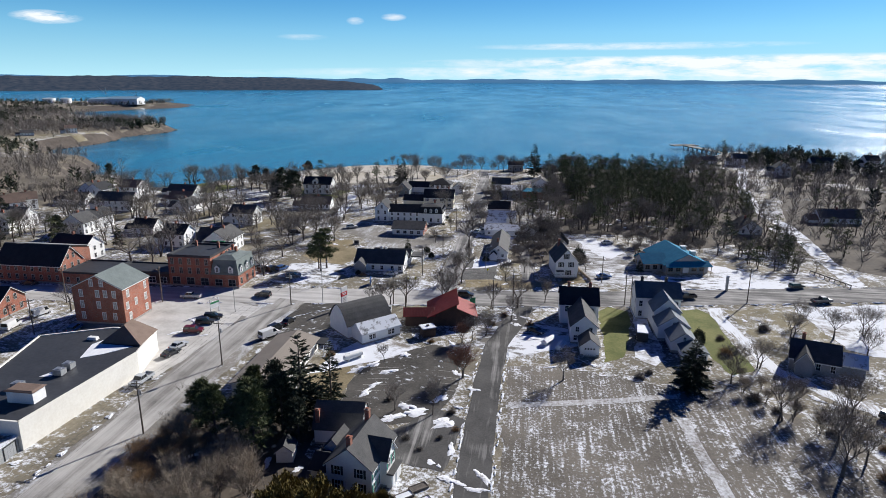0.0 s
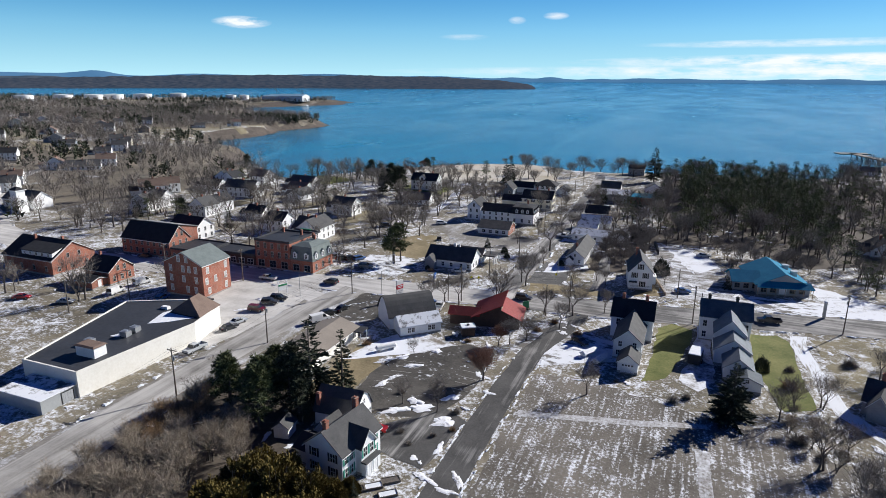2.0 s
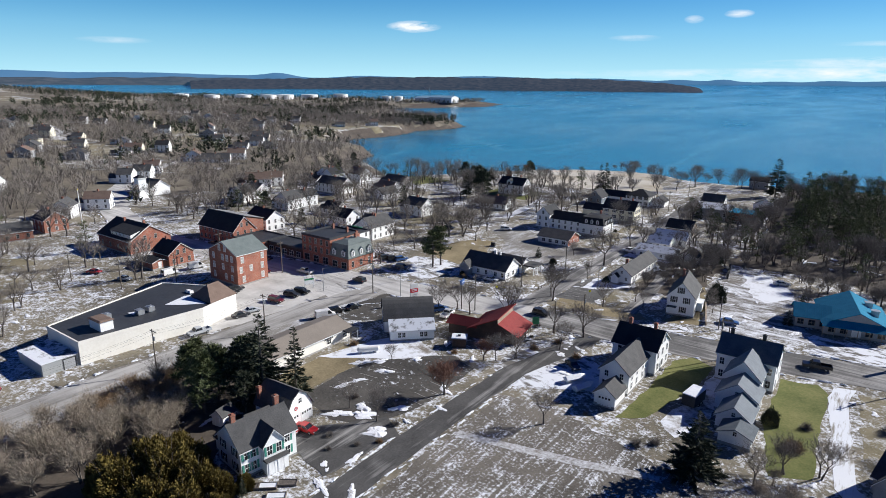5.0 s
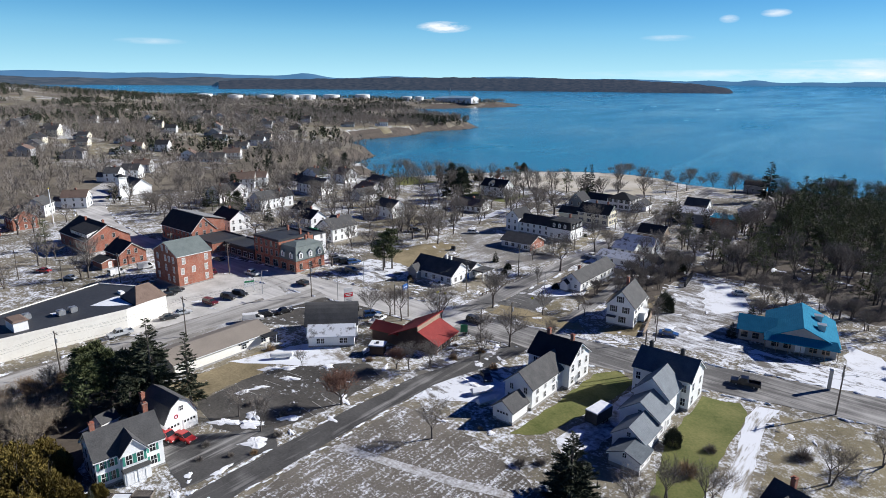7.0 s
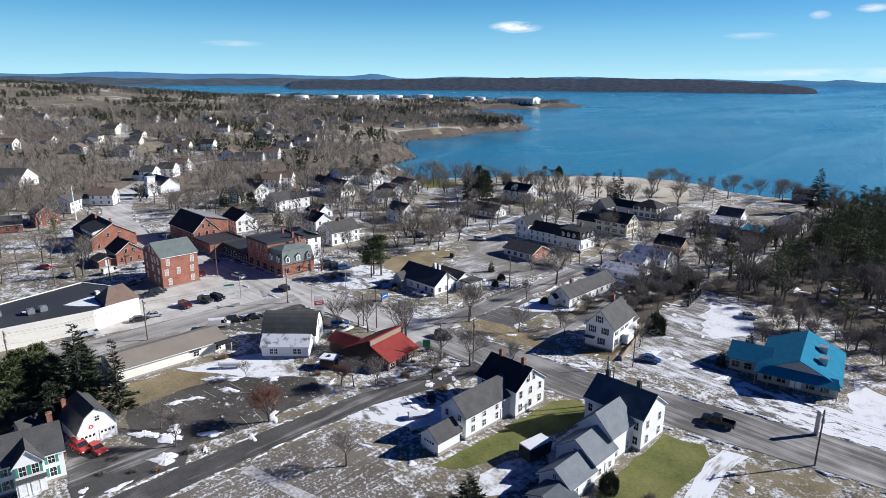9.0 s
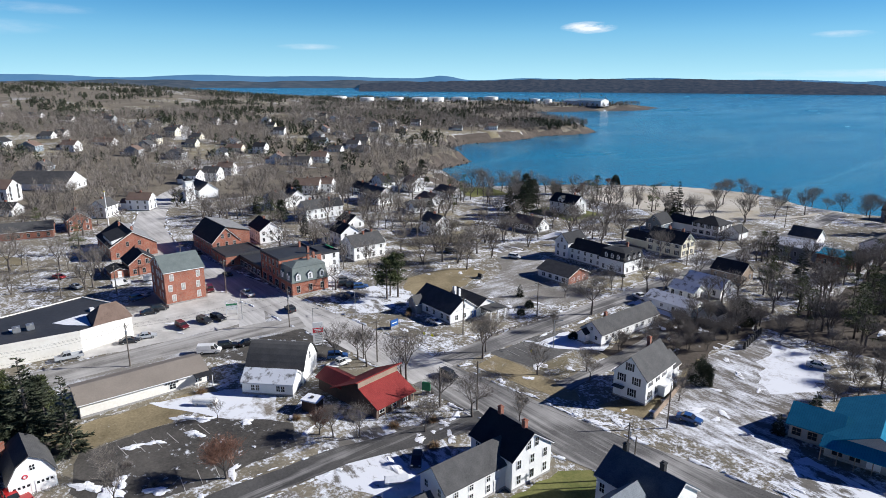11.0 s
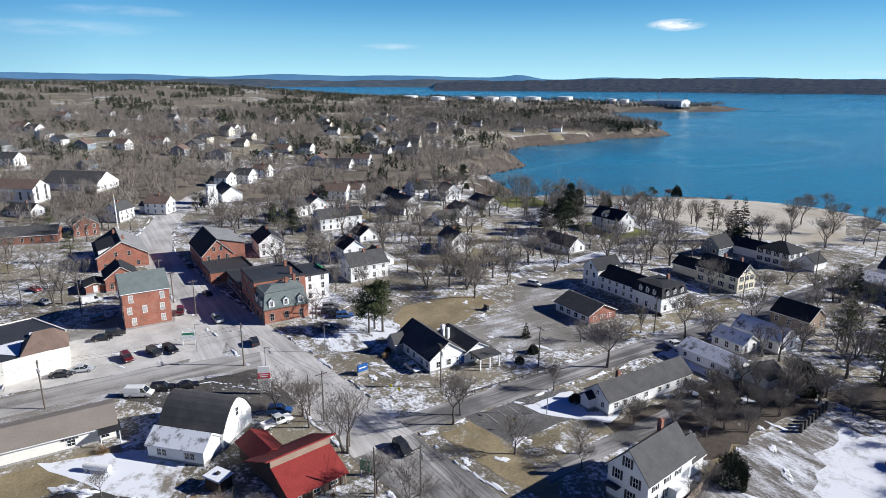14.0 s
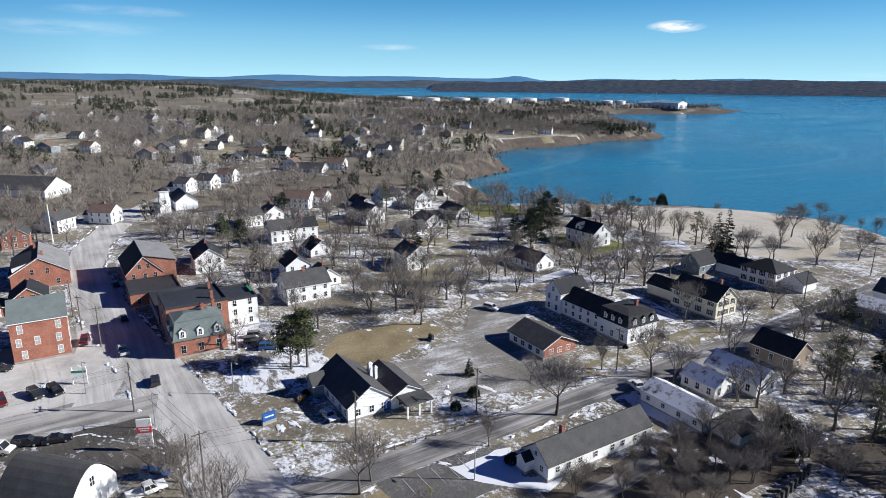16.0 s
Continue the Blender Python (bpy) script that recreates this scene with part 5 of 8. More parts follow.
# long store: low flat-roofed hall with a hipped brown end
store = thing("store", -93, 104, "long cream block store with a black flat roof", "store")
out = [(-7, -20.5), (8.6, -20.5), (11.4, 8.5), (8.3, 20.5), (-2.5, 20.5), (-16, 13.5)]
ez = 5.0
m = Mesh().prism(out, -0.9, ez)
part("wall", m, BLOCK, store)
m = Mesh()
for (ax, ay), (bx, by) in zip(out, out[1:] + out[:1]):
    d = Vector((bx - ax, by - ay)).normalized()
    nx, ny = d.y, -d.x
    k = 0.06
    m.add([(ax + nx * k, ay + ny * k, ez - 0.3), (bx + nx * k, by + ny * k, ez - 0.3), (bx + nx * k, by + ny * k, ez + 0.35), (ax + nx * k, ay + ny * k, ez + 0.35),
           (ax - nx * 0.3, ay - ny * 0.3, ez), (bx - nx * 0.3, by - ny * 0.3, ez), (bx - nx * 0.3, by - ny * 0.3, ez + 0.35), (ax - nx * 0.3, ay - ny * 0.3, ez + 0.35)],
          [(0, 1, 2, 3), (3, 2, 6, 7), (5, 4, 7, 6)])
part("parapet", m, BLOCK, store)
part("flat_roof", Mesh().prism([(x * 0.985, y * 0.985) for x, y in out], ez - 0.02, ez + 0.12), ROOF_TAR, store, "black membrane roof")
m = Mesh().add([(10.3, 11.5, ez + 0.3), (8.6, 20.8, ez + 0.3), (-0.6, 20.8, ez + 0.3), (0.4, 11.9, ez + 0.3), (4.2, 18.2, ez + 3.7), (4.8, 14.4, ez + 3.7)],
               [(0, 1, 4, 5), (1, 2, 4), (2, 3, 5, 4), (3, 0, 5), (3, 2, 1, 0)])
part("hip_roof", m, ROOF_BROWN, store, "brown shingled hip roof")
part("roof_house", Mesh().box(1.2, 6.5, -14.5, -11.5, ez, ez + 2.4), TRIM, store, "white rooftop room")
part("roof_house_top", Mesh().box(0.9, 6.8, -14.8, -11.2, ez + 2.4, ez + 2.65, 0.5), ROOF_BROWN, store)
for bx, by in ((2.6, -3.2), (2.4, -0.4), (-1.0, -9.5)):
    u = part("rooftop_unit", Mesh().box(-0.95, 0.95, -0.8, 0.8, 0.25, 1.35).box(-0.8, 0.8, -0.65, 0.65, 0.05, 0.25).tube((0, 0, 1.35), (0, 0, 1.45), 0.5, 0.5, 12), STEEL, store, "grey rooftop ventilation unit")
    u.matrix_basis = pose(bx, by, ez + 0.1)
part("roof_snow", Mesh().prism([(1.2, 4.2), (4.8, 6.8), (8.6, 11.3), (0.2, 11.6), (0.0, 13.6), (-1.0, 11.0)], ez + 0.1, ez + 0.2), SNOW, store, "snow in the roof's shade")
u = part("roof_hatch", Mesh().box(-1.1, 1.1, -0.6, 0.6, 0.05, 0.7, 0.1), TRIM, store, "low white roof hatch")
u.matrix_basis = pose(-2.6, 13.6, ez + 0.1)
part("roof_snow", Mesh().prism([(-0.8, -4.6), (1.4, -4.4), (1.5, -2.6), (0.2, -2.4)], ez + 0.1, ez + 0.18), SNOW, store, "snow behind the ventilation units")
claim(-93, 96, 16), claim(-93, 112, 16)
dock = thing("loading_dock", -91, 80, "grey ribbed-metal loading dock", "shed")
part("wall", Mesh().box(-6, 6.0, -4, 3.4, -0.9, 2.7), GREYMETAL, dock)
part("roof", Mesh().box(-6.2, 6.2, -4.2, 3.4, 2.7, 2.9), ROOF_SNOW, dock)
put_door(dock, 6.0, 1.5, 0, 90, 2.4, 2.3, DARKTRIM, GREYWOOD)

house("brick_hall", "tall red brick hall with a grey slate gable roof", -115.5, -101.4, 137.2, 148.4, 9.7, 13.0, "y", BRICK, ROOF_SLATE, spec={
    "E": [(0.9, [-3.4, 3.6]), (3.9, [-4.2, -0.6, 3.6]), (7.0, [-3.6, 3.8])], "S": [(1.2, [-4.6, 1.2, 4.2]), (4.2, [-4.6, 0, 4.6]), (7.2, [-4.6, 0, 2.2, 4.6]), (10.1, [-1.4, 1.4])], "N": [(1.0, 3), (4, 3)], "W": [(1, 3), (4, 3)]}, size=(0.95, 1.8), category="building", over=0.3, trim=TRIM, glass=BLIND)
claim(-108.5, 143, 11)
# pale roof tone stands for the sunlit north slope
saltbox = house("brick_saltbox", "red brick house with white dormer and weathered roof", -182, -159.4, 134.5, 150, 4.9, 9.6, "x", BRICK, ROOF_PALE, spec={"E": [(1.0, [-5.5, -1.0, 4.5]), (4.6, [-2, 2])], "S": [(1.2, 4)]}, category="building", chimneys=((-4, -1, 10.6), (6, 1, 10.4)))
dorm = part("dormer", Mesh().extrude([(-7.0, 5.2), (-1.2, 8.75), (-7.0, 7.1)], -3.0, 10.9, "x"), WHITE, saltbox, "long white shed dormer")
part("dormer_roof", Mesh().extrude([(-7.3, 7.08), (-0.6, 9.0), (-0.6, 9.2), (-7.3, 7.28)], -3.4, 11.3, "x"), ROOF_BLACK, dorm, "dark dormer roof")
for i in range(5):
    put_window(dorm, -1.6 + i * 2.7, -7.0, 5.75, 0, 0.8, 1.0)
# black overlay puts the south slope's shade into its colour
part("south_slope", Mesh().extrude([(-7.75 - 0.36, 4.98), (-0.02, 9.86), (-0.02, 9.93), (-7.75 - 0.36, 5.05)], -11.6, 11.6, "x"), ROOF_BLACK, saltbox, "shingled south slope, darkened to stand for its shade")
claim(-170, 142, 13)
t = house("brick_gable_house", "small red brick gabled house with black roof", -146, -135.8, 135.2, 144.2, 4.3, 7.6, "x", BRICK, ROOF_BLACK, spec={"E": [(0.9, [-2.8, 0, 2.8]), (3.9, [-1.2, 1.2])], "S": [(1, 3)]}, category="building", chimneys=((-3, 0, 8.6),))
body(t, 0.5, -7.2, 7, 5.2, 2.5, 3.4, "x", BRICK_DARK, ROOF_BLACK)
put_door(t, 4.0, -7.2, 0.2, 90)
claim(-141, 139, 9)
t = house("brick_store_block", "long red brick block with a black slate roof", -163, -141, 164.2, 174.2, 5.6, 10.6, "x", BRICK, ROOF_BLACK, spec={"E": [(0.9, [-3, 0, 3]), (3.8, [-3, 0.2, 3]), (6.8, [-1.2, 1.2])], "S": [(0.9, 8), (3.6, 8)]}, category="building")
for i in range(4):
    put_window(t, -7.5 + i * 4.6, -2.2, 8.25, 0, 0.7, 0.9).rotation_euler[0] = radians(-45)
part("rear_wall", Mesh().extrude([(0.2, -0.9), (9.0, -0.9), (9.0, 8.3), (0.2, 10.4)], -10.8, 10.8, "x"), BRICK_DARK, t)
# rear roof coloured pale to carry the sun on its north slope
part("rear_roof", Mesh().extrude([(0.02, 10.84), (9.4, 8.4), (9.4, 8.6), (0.02, 11.04)], -11.2, 11.2, "x"), ROOF_PALE, t, "low-pitched rear roof in a pale, sunlit tone")
claim(-152, 169, 13)
house("brick_annex", "low flat-roofed red brick annex", -140, -126.5, 163.6, 177, 3.9, 4.3, "x", BRICK, ROOF_TAR, "flat", spec={"E": [(0.9, 3)], "S": [(0.9, 4)]}, category="building")
house("shopfront_row", "low dark shopfront row with a flat roof", -126.4, -108.2, 168.4, 178, 3.6, 4.0, "x", DARKWOOD, ROOF_TAR, "flat", spec={"S": [(0.5, 5, (2.2, 1.8))]}, category="building")
claim(-130, 171, 12), claim(-115, 172, 9)
block = house("brick_shop_block", "three-storey red brick shop block, flat dark roof", -108, -94.2, 168.6, 183, 9.3, 9.8, "x", BRICK, ROOF_TAR, "flat", spec={"S": [(0.5, 3, (2.4, 2.2)), (4.0, 5), (6.8, 5)], "E": [(4, [3, 5]), (6.9, [3, 5])]}, size=(0.95, 1.8), category="building", chimneys=((4, 4, 11.2), (-4, 5, 11.0)))
mans = house("mansard_block", "red brick block with a slate mansard roof and dormers", -94.1, -85.6, 168.6, 180.4, 4.3, 9.6, "y", BRICK, ROOF_SLATE, "mansard", spec={"E": [(1.0, 3)], "S": [(0.6, 2, (2.2, 2.0))]}, size=(1.0, 1.9), category="building", chimneys=((0.5, 1.5, 11.0), (-2.0, 4.5, 10.8)))
for u in (-3.9, 0, 3.9):
    dormer(mans, 4.45, u, 4.75, 90, 1.5, 1.7, 1.6, TRIM, ROOF_SLATE)
for u in (-2.3, 2.0):
    dormer(mans, u, -6.1, 4.75, 0, 1.5, 1.7, 1.6, TRIM, ROOF_SLATE)
claim(-97, 175, 14)
t = house("white_tenement", "white three-storey clapboard tenement with a flat roof", -108, -97, 183.3, 191, 7.8, 8.2, "x", WHITE, ROOF_TAR, "flat", spec={"E": [(1, 2), (3.6, 2), (6, 2)], "S": [(6, 3)]}, category="building")
part("awning", Mesh().box(-2.5, 2.0, 3.0, 3.6, 8.25, 8.5), GREENPAINT, t, "green strip on the roof edge")
claim(-102, 187, 8)

# long shop along the west street
shop = house("long_shop", "long low cream shop with a tan roof", -57.6, -47.8, 106.6, 130.6, 3.0, 4.5, "y", BLOCK, ROOF_TAN, spec={"E": [(0.8, [5.0, 10.3], (1.2, 1.1))]}, category="shop", over=0.5)
part("canopy", Mesh().box(3.5, 7.4, 9.2, 12.8, 2.7, 2.95), ROOF_BLACK, shop, "dark entrance canopy")
for u in (9.5, 12.5):
    part("post", Mesh().tube((7.1, u, 0), (7.1, u, 2.7), 0.08, 0.08, 6), TRIM, shop)
m = Mesh()
for i in range(5):
    m.box(5.0, 5.04, 3.6 + i * 0.55, 3.6 + i * 0.55 + 0.4, 2.0, 2.35)
part("sign_letters", m, DARKTRIM, shop, "row of dark sign bars")
claim(-52, 112, 8), claim(-52, 125, 8)

# barn with a bowed roof, and its front room
barn = thing("bow_roof_barn", -41.4, 145.2, "white barn with a bowed dark roof", "barn", yaw=45)
body(barn, 0, 0, 12.5, 9.4, 3.2, 7.6, "x", WHITE, ROOF_GREY, "arch", 0.3)
body(barn, 0.3, -7.2, 10.8, 5.2, 2.7, 4.6, "x", WHITE, ROOF_SNOW, "gable", 0.3)
for u in (-2.6, 2.8):
    for k in (-0.5, 0.5):
        put_window(barn, 0.3 + u + k, -9.8, 0.9, 0, 0.75, 1.2)
put_window(barn, 6.25, 0, 4.2, 90)
put_door(barn, 6.25, 1.5, 0.2, 90, 2.4, 2.4)
claim(-40, 144, 10)

# red-roofed workshop
red = thing("red_roof_workshop", -18, 155, "dark timber workshop with red metal roofs", "building", yaw=9.7)
part("wall", Mesh().extrude([(-4.7, -0.9), (7.0, -0.9), (7.0, 2.85), (-0.1, 6.2), (-0.1, 4.75), (-4.7, 2.55)], -4.8, 4.8, "y"), DARKWOOD, red, "dark board walls")
part("lower_roof", Mesh().extrude([(-5.7, 2.2), (-0.12, 4.85), (-0.12, 5.0), (-5.7, 2.35)], -5.3, 5.3, "y"), ROOF_RED, red, "ribbed red metal roof")
part("clerestory", Mesh().extrude([(-0.22, 4.95), (-0.02, 4.95), (-0.02, 6.3), (-0.22, 6.3)], -5.3, 5.3, "y"), TANWOOD, red, "tan boarded clerestory band")
part("upper_roof", Mesh().extrude([(-0.6, 6.45), (-0.6, 6.63), (7.6, 2.78), (7.6, 2.6)], -6.2, 6.2, "y"), ROOF_RED, red, "red metal upper roof")
part("fascia", Mesh().extrude([(-0.66, 6.4), (-0.6, 6.4), (-0.6, 6.66), (-0.66, 6.66)], -6.2, 6.2, "y"), ROOF_RED_X, red)
wing = part("wing", Mesh().extrude(gable_section(2.4, 2.9, 4.0), -13.2, -6.6, "x"), DARKWOOD, red)
wing_top = part("wing_roof", Mesh().extrude(roof_section(2.4, 2.9, 4.1, 0.5, 0.14), -13.8, -5.4, "x"), ROOF_RED_X, red, "red metal wing roof")
wing.matrix_basis = wing_top.matrix_basis = pose(0, -2.3, 0)
for i in range(6):
    part("porch_post", Mesh().box(5.2, 5.36, -5.0 + i * 1.96, -4.84 + i * 1.96, 0, 2.4), TANWOOD, red)
part("porch_beam", Mesh().box(5.18, 5.38, -5.05, 5.05, 2.2, 2.42), TANWOOD, red)
for i in range(3):
    put_window(red, 4.72, -3.3 + i * 3.2, 0.7, 90, 1.2, 1.3, TRIM)
claim(-17, 152, 9), claim(-27, 150, 6)

# white house with ell and garage beside the side street
wa = thing("white_ell_house", 14.2, 162.5, "white clapboard house, black roof, long grey-roofed ell", "house")
body(wa, 0.3, -2.1, 9.8, 9.0, 5.7, 8.9, "x", WHITE, ROOF_BLACK)
openings(wa, 0.3, -2.1, 9.8, 9.0, {"E": [(0.9, [-3, 0, 3]), (3.6, [-3, 0, 3]), (6.3, [-0.9, 0.9])], "S": [(0.9, [2.6]), (3.6, [2.6, -3.2])]})
chimney(wa, -2.4, -2.0, 10.3), chimney(wa, 3.2, -2.0, 10.3)
body(wa, 0.6, -12.0, 6.2, 13.6, 4.5, 7.2, "y", WHITE, ROOF_GREY)
openings(wa, 0.6, -11.8, 6.2, 14.0, {"S": [(0.9, [-2, 2]), (3.1, [-1.6, 1.6])], "E": [(0.9, [-5, -2, 1.5]), (2.8, [-5, -2, 1.5])]}, (0.75, 1.2))
body(wa, 1.5, -23.0, 4.3, 5.4, 2.5, 4.2, "y", WHITE, ROOF_GREY)
put_door(wa, 1.5, -25.7, 0.0, 0, 2.6, 2.1, TRIM, TRIM, 4)
put_door(wa, 3.7, -8.5, 0.2, 90)
claim(14, 162, 8), claim(15, 148, 8), claim(15, 139, 5)

# white house with a cascade of ells beside the highway
wb = thing("white_cascade_house", 35.8, 167.2, "white clapboard house with stepped ells and slate roofs", "house")
PALE_SLATE = shingles("pale_blue_grey_shingle", (0.12, 0.138, 0.156), (0.21, 0.235, 0.26))
ROOF_BLUISH = shingles("blue_grey_slate_shingle", (0.06, 0.075, 0.09), (0.13, 0.15, 0.17))
body(wb, 0, 0, 11.4, 8.4, 6.3, 9.3, "x", WHITE, ROOF_BLUISH)
openings(wb, 0, 0, 11.4, 8.4, {"S": [(0.9, [-4.6, 4.6]), (3.7, [-4.6, 4.6])], "E": [(0.9, [-2.2, 2.2]), (3.7, [-2.2, 2.2])], "W": [(0.9, [-2.2, 2.2]), (3.7, [-2.2, 2.2])]})
chimney(wb, -4.0, 0.2, 10.6, 0.7, DARKTRIM), chimney(wb, 2.3, 0.2, 10.6, 0.7, DARKTRIM)
for ey, w, d, e, r, x in ((-7.8, 6.6, 7.4, 5.2, 8.4, 0.8), (-14.6, 7.4, 6.4, 3.6, 6.2, 1.2), (-21.4, 5.8, 7.0, 2.7, 4.8, 2.2), (-27.4, 5.4, 4.8, 2.1, 3.2, 3.6)):
    body(wb, x, ey, w, d, e, r, "y", WHITE, ROOF_BLUISH if e < 2.5 else PALE_SLATE)
    openings(wb, x, ey, w, d, {"S": [(r * 0.62, [0], (0.6, 0.8))], "E": [(0.8, 2)]}, (0.7, 1.1))
put_door(wb, 4.9, -14, 0.1, 90)
claim(36, 166, 8), claim(37, 152, 7), claim(39, 142, 7)

t = house("white_gable_house", "white gabled house with black shutters, grey roof", 8.9, 16.0, 195.2, 207.6, 5.5, 9.4, "y", WHITE, ROOF_GREY, spec={"S": [(1.0, [0.6]), (3.7, [-1.8, 1.4]), (6.4, [-0.2])], "E": [(0.9, [-4.3, -1, 2]), (3.6, [-4.3, -1, 2])]}, size=(0.85, 1.6), shutters=DARKTRIM, chimneys=((-1.0, 3.5, 10.6),), doors=(("S", -2.3),))
t.rotation_euler[2] = radians(8)
part("porch_roof", Mesh().box(-3.4, -0.9, -7.6, -6.2, 2.5, 2.7, 0.15), ROOF_GREY, t)
body(t, 0.4, 8.6, 5.2, 5.0, 3.4, 5.6, "y", WHITE, ROOF_GREY)
part("porch", Mesh().box(3.5, 5.0, -0.5, 3.5, 0.2, 2.5).box(3.5, 5.2, -0.7, 3.7, 2.5, 2.65), WHITE, t)
claim(12, 202, 8)

# blue-roofed shop
bs = thing("blue_roof_shop", 51.4, 214.6, "grey shop with a bright blue metal roof", "shop", yaw=11)
body(bs, 0.4, 1.5, 14.6, 18.5, 3.1, 6.5, "y", GREYWOOD, ROOF_BLUE, "gable", 0.7, trim=False)
part("porch_roof", Mesh().add([(-7.6, -10.2, 2.7), (8.2, -10.2, 2.7), (7.6, -7.7, 4.0), (-7.0, -7.7, 4.0), (-7.6, -10.2, 2.85), (8.2, -10.2, 2.85), (7.6, -7.7, 4.15), (-7.0, -7.7, 4.15)],
                              [(3, 2, 1, 0), (4, 5, 6, 7), (0, 1, 5, 4), (1, 2, 6, 5), (3, 0, 4, 7)]), ROOF_BLUE, bs, "blue metal porch roof")
for i in range(7):
    part("porch_post", Mesh().box(-7.3 + i * 2.5, -7.15 + i * 2.5, -10.0, -9.85, 0, 2.7), TANWOOD, bs)
openings(bs, 0.4, 1.5, 14.6, 18.5, {"S": [(0.7, [-5.4, -2.8, 2.6, 5.2], (1.5, 1.5))], "E": [(0.8, 4)]}, trim=TANWOOD)
put_door(bs, 0.3, -7.75, 0.1, 0, 1.8, 2.1)
body(bs, -9.3, -1.0, 7.6, 8.4, 3.0, 5.2, "x", GREYWOOD, ROOF_BLUE, "gable", 0.6, trim=False)
openings(bs, -9.3, -1.0, 7.6, 8.4, {"S": [(0.8, 3, (1.4, 1.4))], "W": [(0.8, 3)]}, trim=TANWOOD)
for k, py in ((4.6, 4.2), (5.0, -2.4)):
    u = part("roof_hatch", Mesh().box(-0.8, 0.8, -0.7, 0.7, 0, 1.5).box(-1.0, 1.0, -0.9, 0.9, 1.5, 1.65), STEEL, bs, "grey roof vent housing")
    u.matrix_basis = pose(k - 0.6, py, 4.6)
claim(52, 212, 11), claim(43, 211, 7)

t = house("long_white_house", "long white single-storey house with a grey roof", -12.6, -6.4, 212, 236, 3.0, 5.4, "y", WHITE, ROOF_GREY, spec={"E": [(1.2, [-10, -7.6, -5.0, -1.5, 2.5, 5, 8, 10.5], (0.8, 1.0))], "S": [(1.1, [1.5], (0.7, 1.0)), (3.2, [0], (0.6, 0.8))]}, chimneys=((-0.6, -6.0, 6.4),))
body(t, -1.6, -12.9, 2.2, 1.8, 2.3, 3.3, "y", WHITE, ROOF_BLACK, over=0.15)
claim(-9.5, 217, 6), claim(-9.5, 230, 6)

off = thing("bank_office", -47.8, 196.4, "white office with grey hipped gables and porch", "office")
body(off, 0, 0, 16.2, 9.4, 3.1, 6.4, "x", WHITE, ROOF_GREY)
openings(off, 0, 0, 16.2, 9.4, {"E": [(0.9, [-2.6, 0.2, 2.8], (0.9, 1.3))], "S": [(0.9, [-2, 1, 4.5, 7], (0.9, 1.3))]})
body(off, 2.2, 7.8, 12.6, 7.0, 2.9, 4.8, "x", WHITE, ROOF_GREY)
openings(off, 2.2, 7.8, 12.6, 7.0, {"E": [(0.9, [-1.5, 1.5], (0.9, 1.3))]})
body(off, -6.0, -5.6, 3.4, 2.6, 2.9, 4.6, "y", GREYWOOD, ROOF_GREY)
part("canopy", Mesh().box(8.6, 13.0, 5.2, 11.2, 2.7, 3.1, 0.1), ROOF_GREY, off, "dark canopy over the drive-up lane")
for u in (5.6, 8.2, 10.8):
    part("post", Mesh().box(12.5, 12.8, u - 0.15, u + 0.15, 0, 2.7), TRIM, off)
chimney(off, -1.0, 4.2, 6.4, 0.8, TRIM), chimney(off, 0.4, 4.8, 6.0, 0.6, TRIM)
put_door(off, 8.1, 3.6, 0.1, 90, 1.6, 2.1, TRIM, BLUEPLASTIC)
claim(-48, 198, 11)

t = house("motel_wing", "low white motel wing with a brick gable end", -54, -41.3, 240.8, 250.6, 2.8, 5.0, "x", WHITE, ROOF_GREY, spec={"S": [(0.8, [-4, -1.2, 1.6, 4.4], (1.3, 1.2))], "E": [(0.9, [-2.6, 0, 2.6], (1.2, 1.2))]}, category="motel", over=0.5)
part("brick_gable", Mesh().extrude(gable_section(4.88, 2.8, 4.98), 6.352, 6.385, "x"), BRICK, t, "red brick gable wall")
claim(-48, 246, 9)
inn = thing("white_inn", -51.5, 268.4, "white clapboard inn with mansard end and long wing", "inn")
body(inn, 9.8, 0, 10.0, 10.4, 4.6, 7.8, "y", WHITE, ROOF_BLACK, "mansard")
for u in (-3, 0, 3):
    dormer(inn, 14.9, u, 4.9, 90, 1.1, 1.3, 1.4, TRIM, ROOF_BLACK)
for u in (7.4, 9.8, 12.2):
    dormer(inn, u, -5.3, 4.9, 0, 1.1, 1.3, 1.4, TRIM, ROOF_BLACK)
openings(inn, 9.8, 0, 10.0, 10.4, {"S": [(0.8, 3)], "E": [(0.8, 3)]})
body(inn, -2.2, 0, 14.0, 8.6, 4.6, 7.2, "x", WHITE, ROOF_BLACK)
openings(inn, -2.2, 0, 14.0, 8.6, {"S": [(0.9, 5), (3.0, 5)]}, (0.8, 1.2))
body(inn, -12.2, -0.2, 6.0, 10.0, 6.2, 9.0, "y", WHITE, ROOF_BLACK)
openings(inn, -12.2, -0.2, 6.0, 10.0, {"S": [(0.9, 2), (3.6, 2), (6.0, 1)], "E": [(5.0, [3])]})
chimney(inn, 10.5, 2, 9.2)
claim(-45, 268, 9), claim(-60, 268, 9)
t = house("cream_house", "cream clapboard house with dark gable roof", -50.5, -36.0, 296.2, 305, 5.2, 8.6, "x", CREAM, ROOF_BLACK, spec={"E": [(0.9, [-2.6, 0, 2.6]), (3.5, [-2.6, 0, 2.6]), (6.2, [0])], "S": [(0.9, 4), (3.5, 4)]}, chimneys=((-1, 0.5, 9.8), (4.5, 0.5, 9.8)), shutters=DARKTRIM)
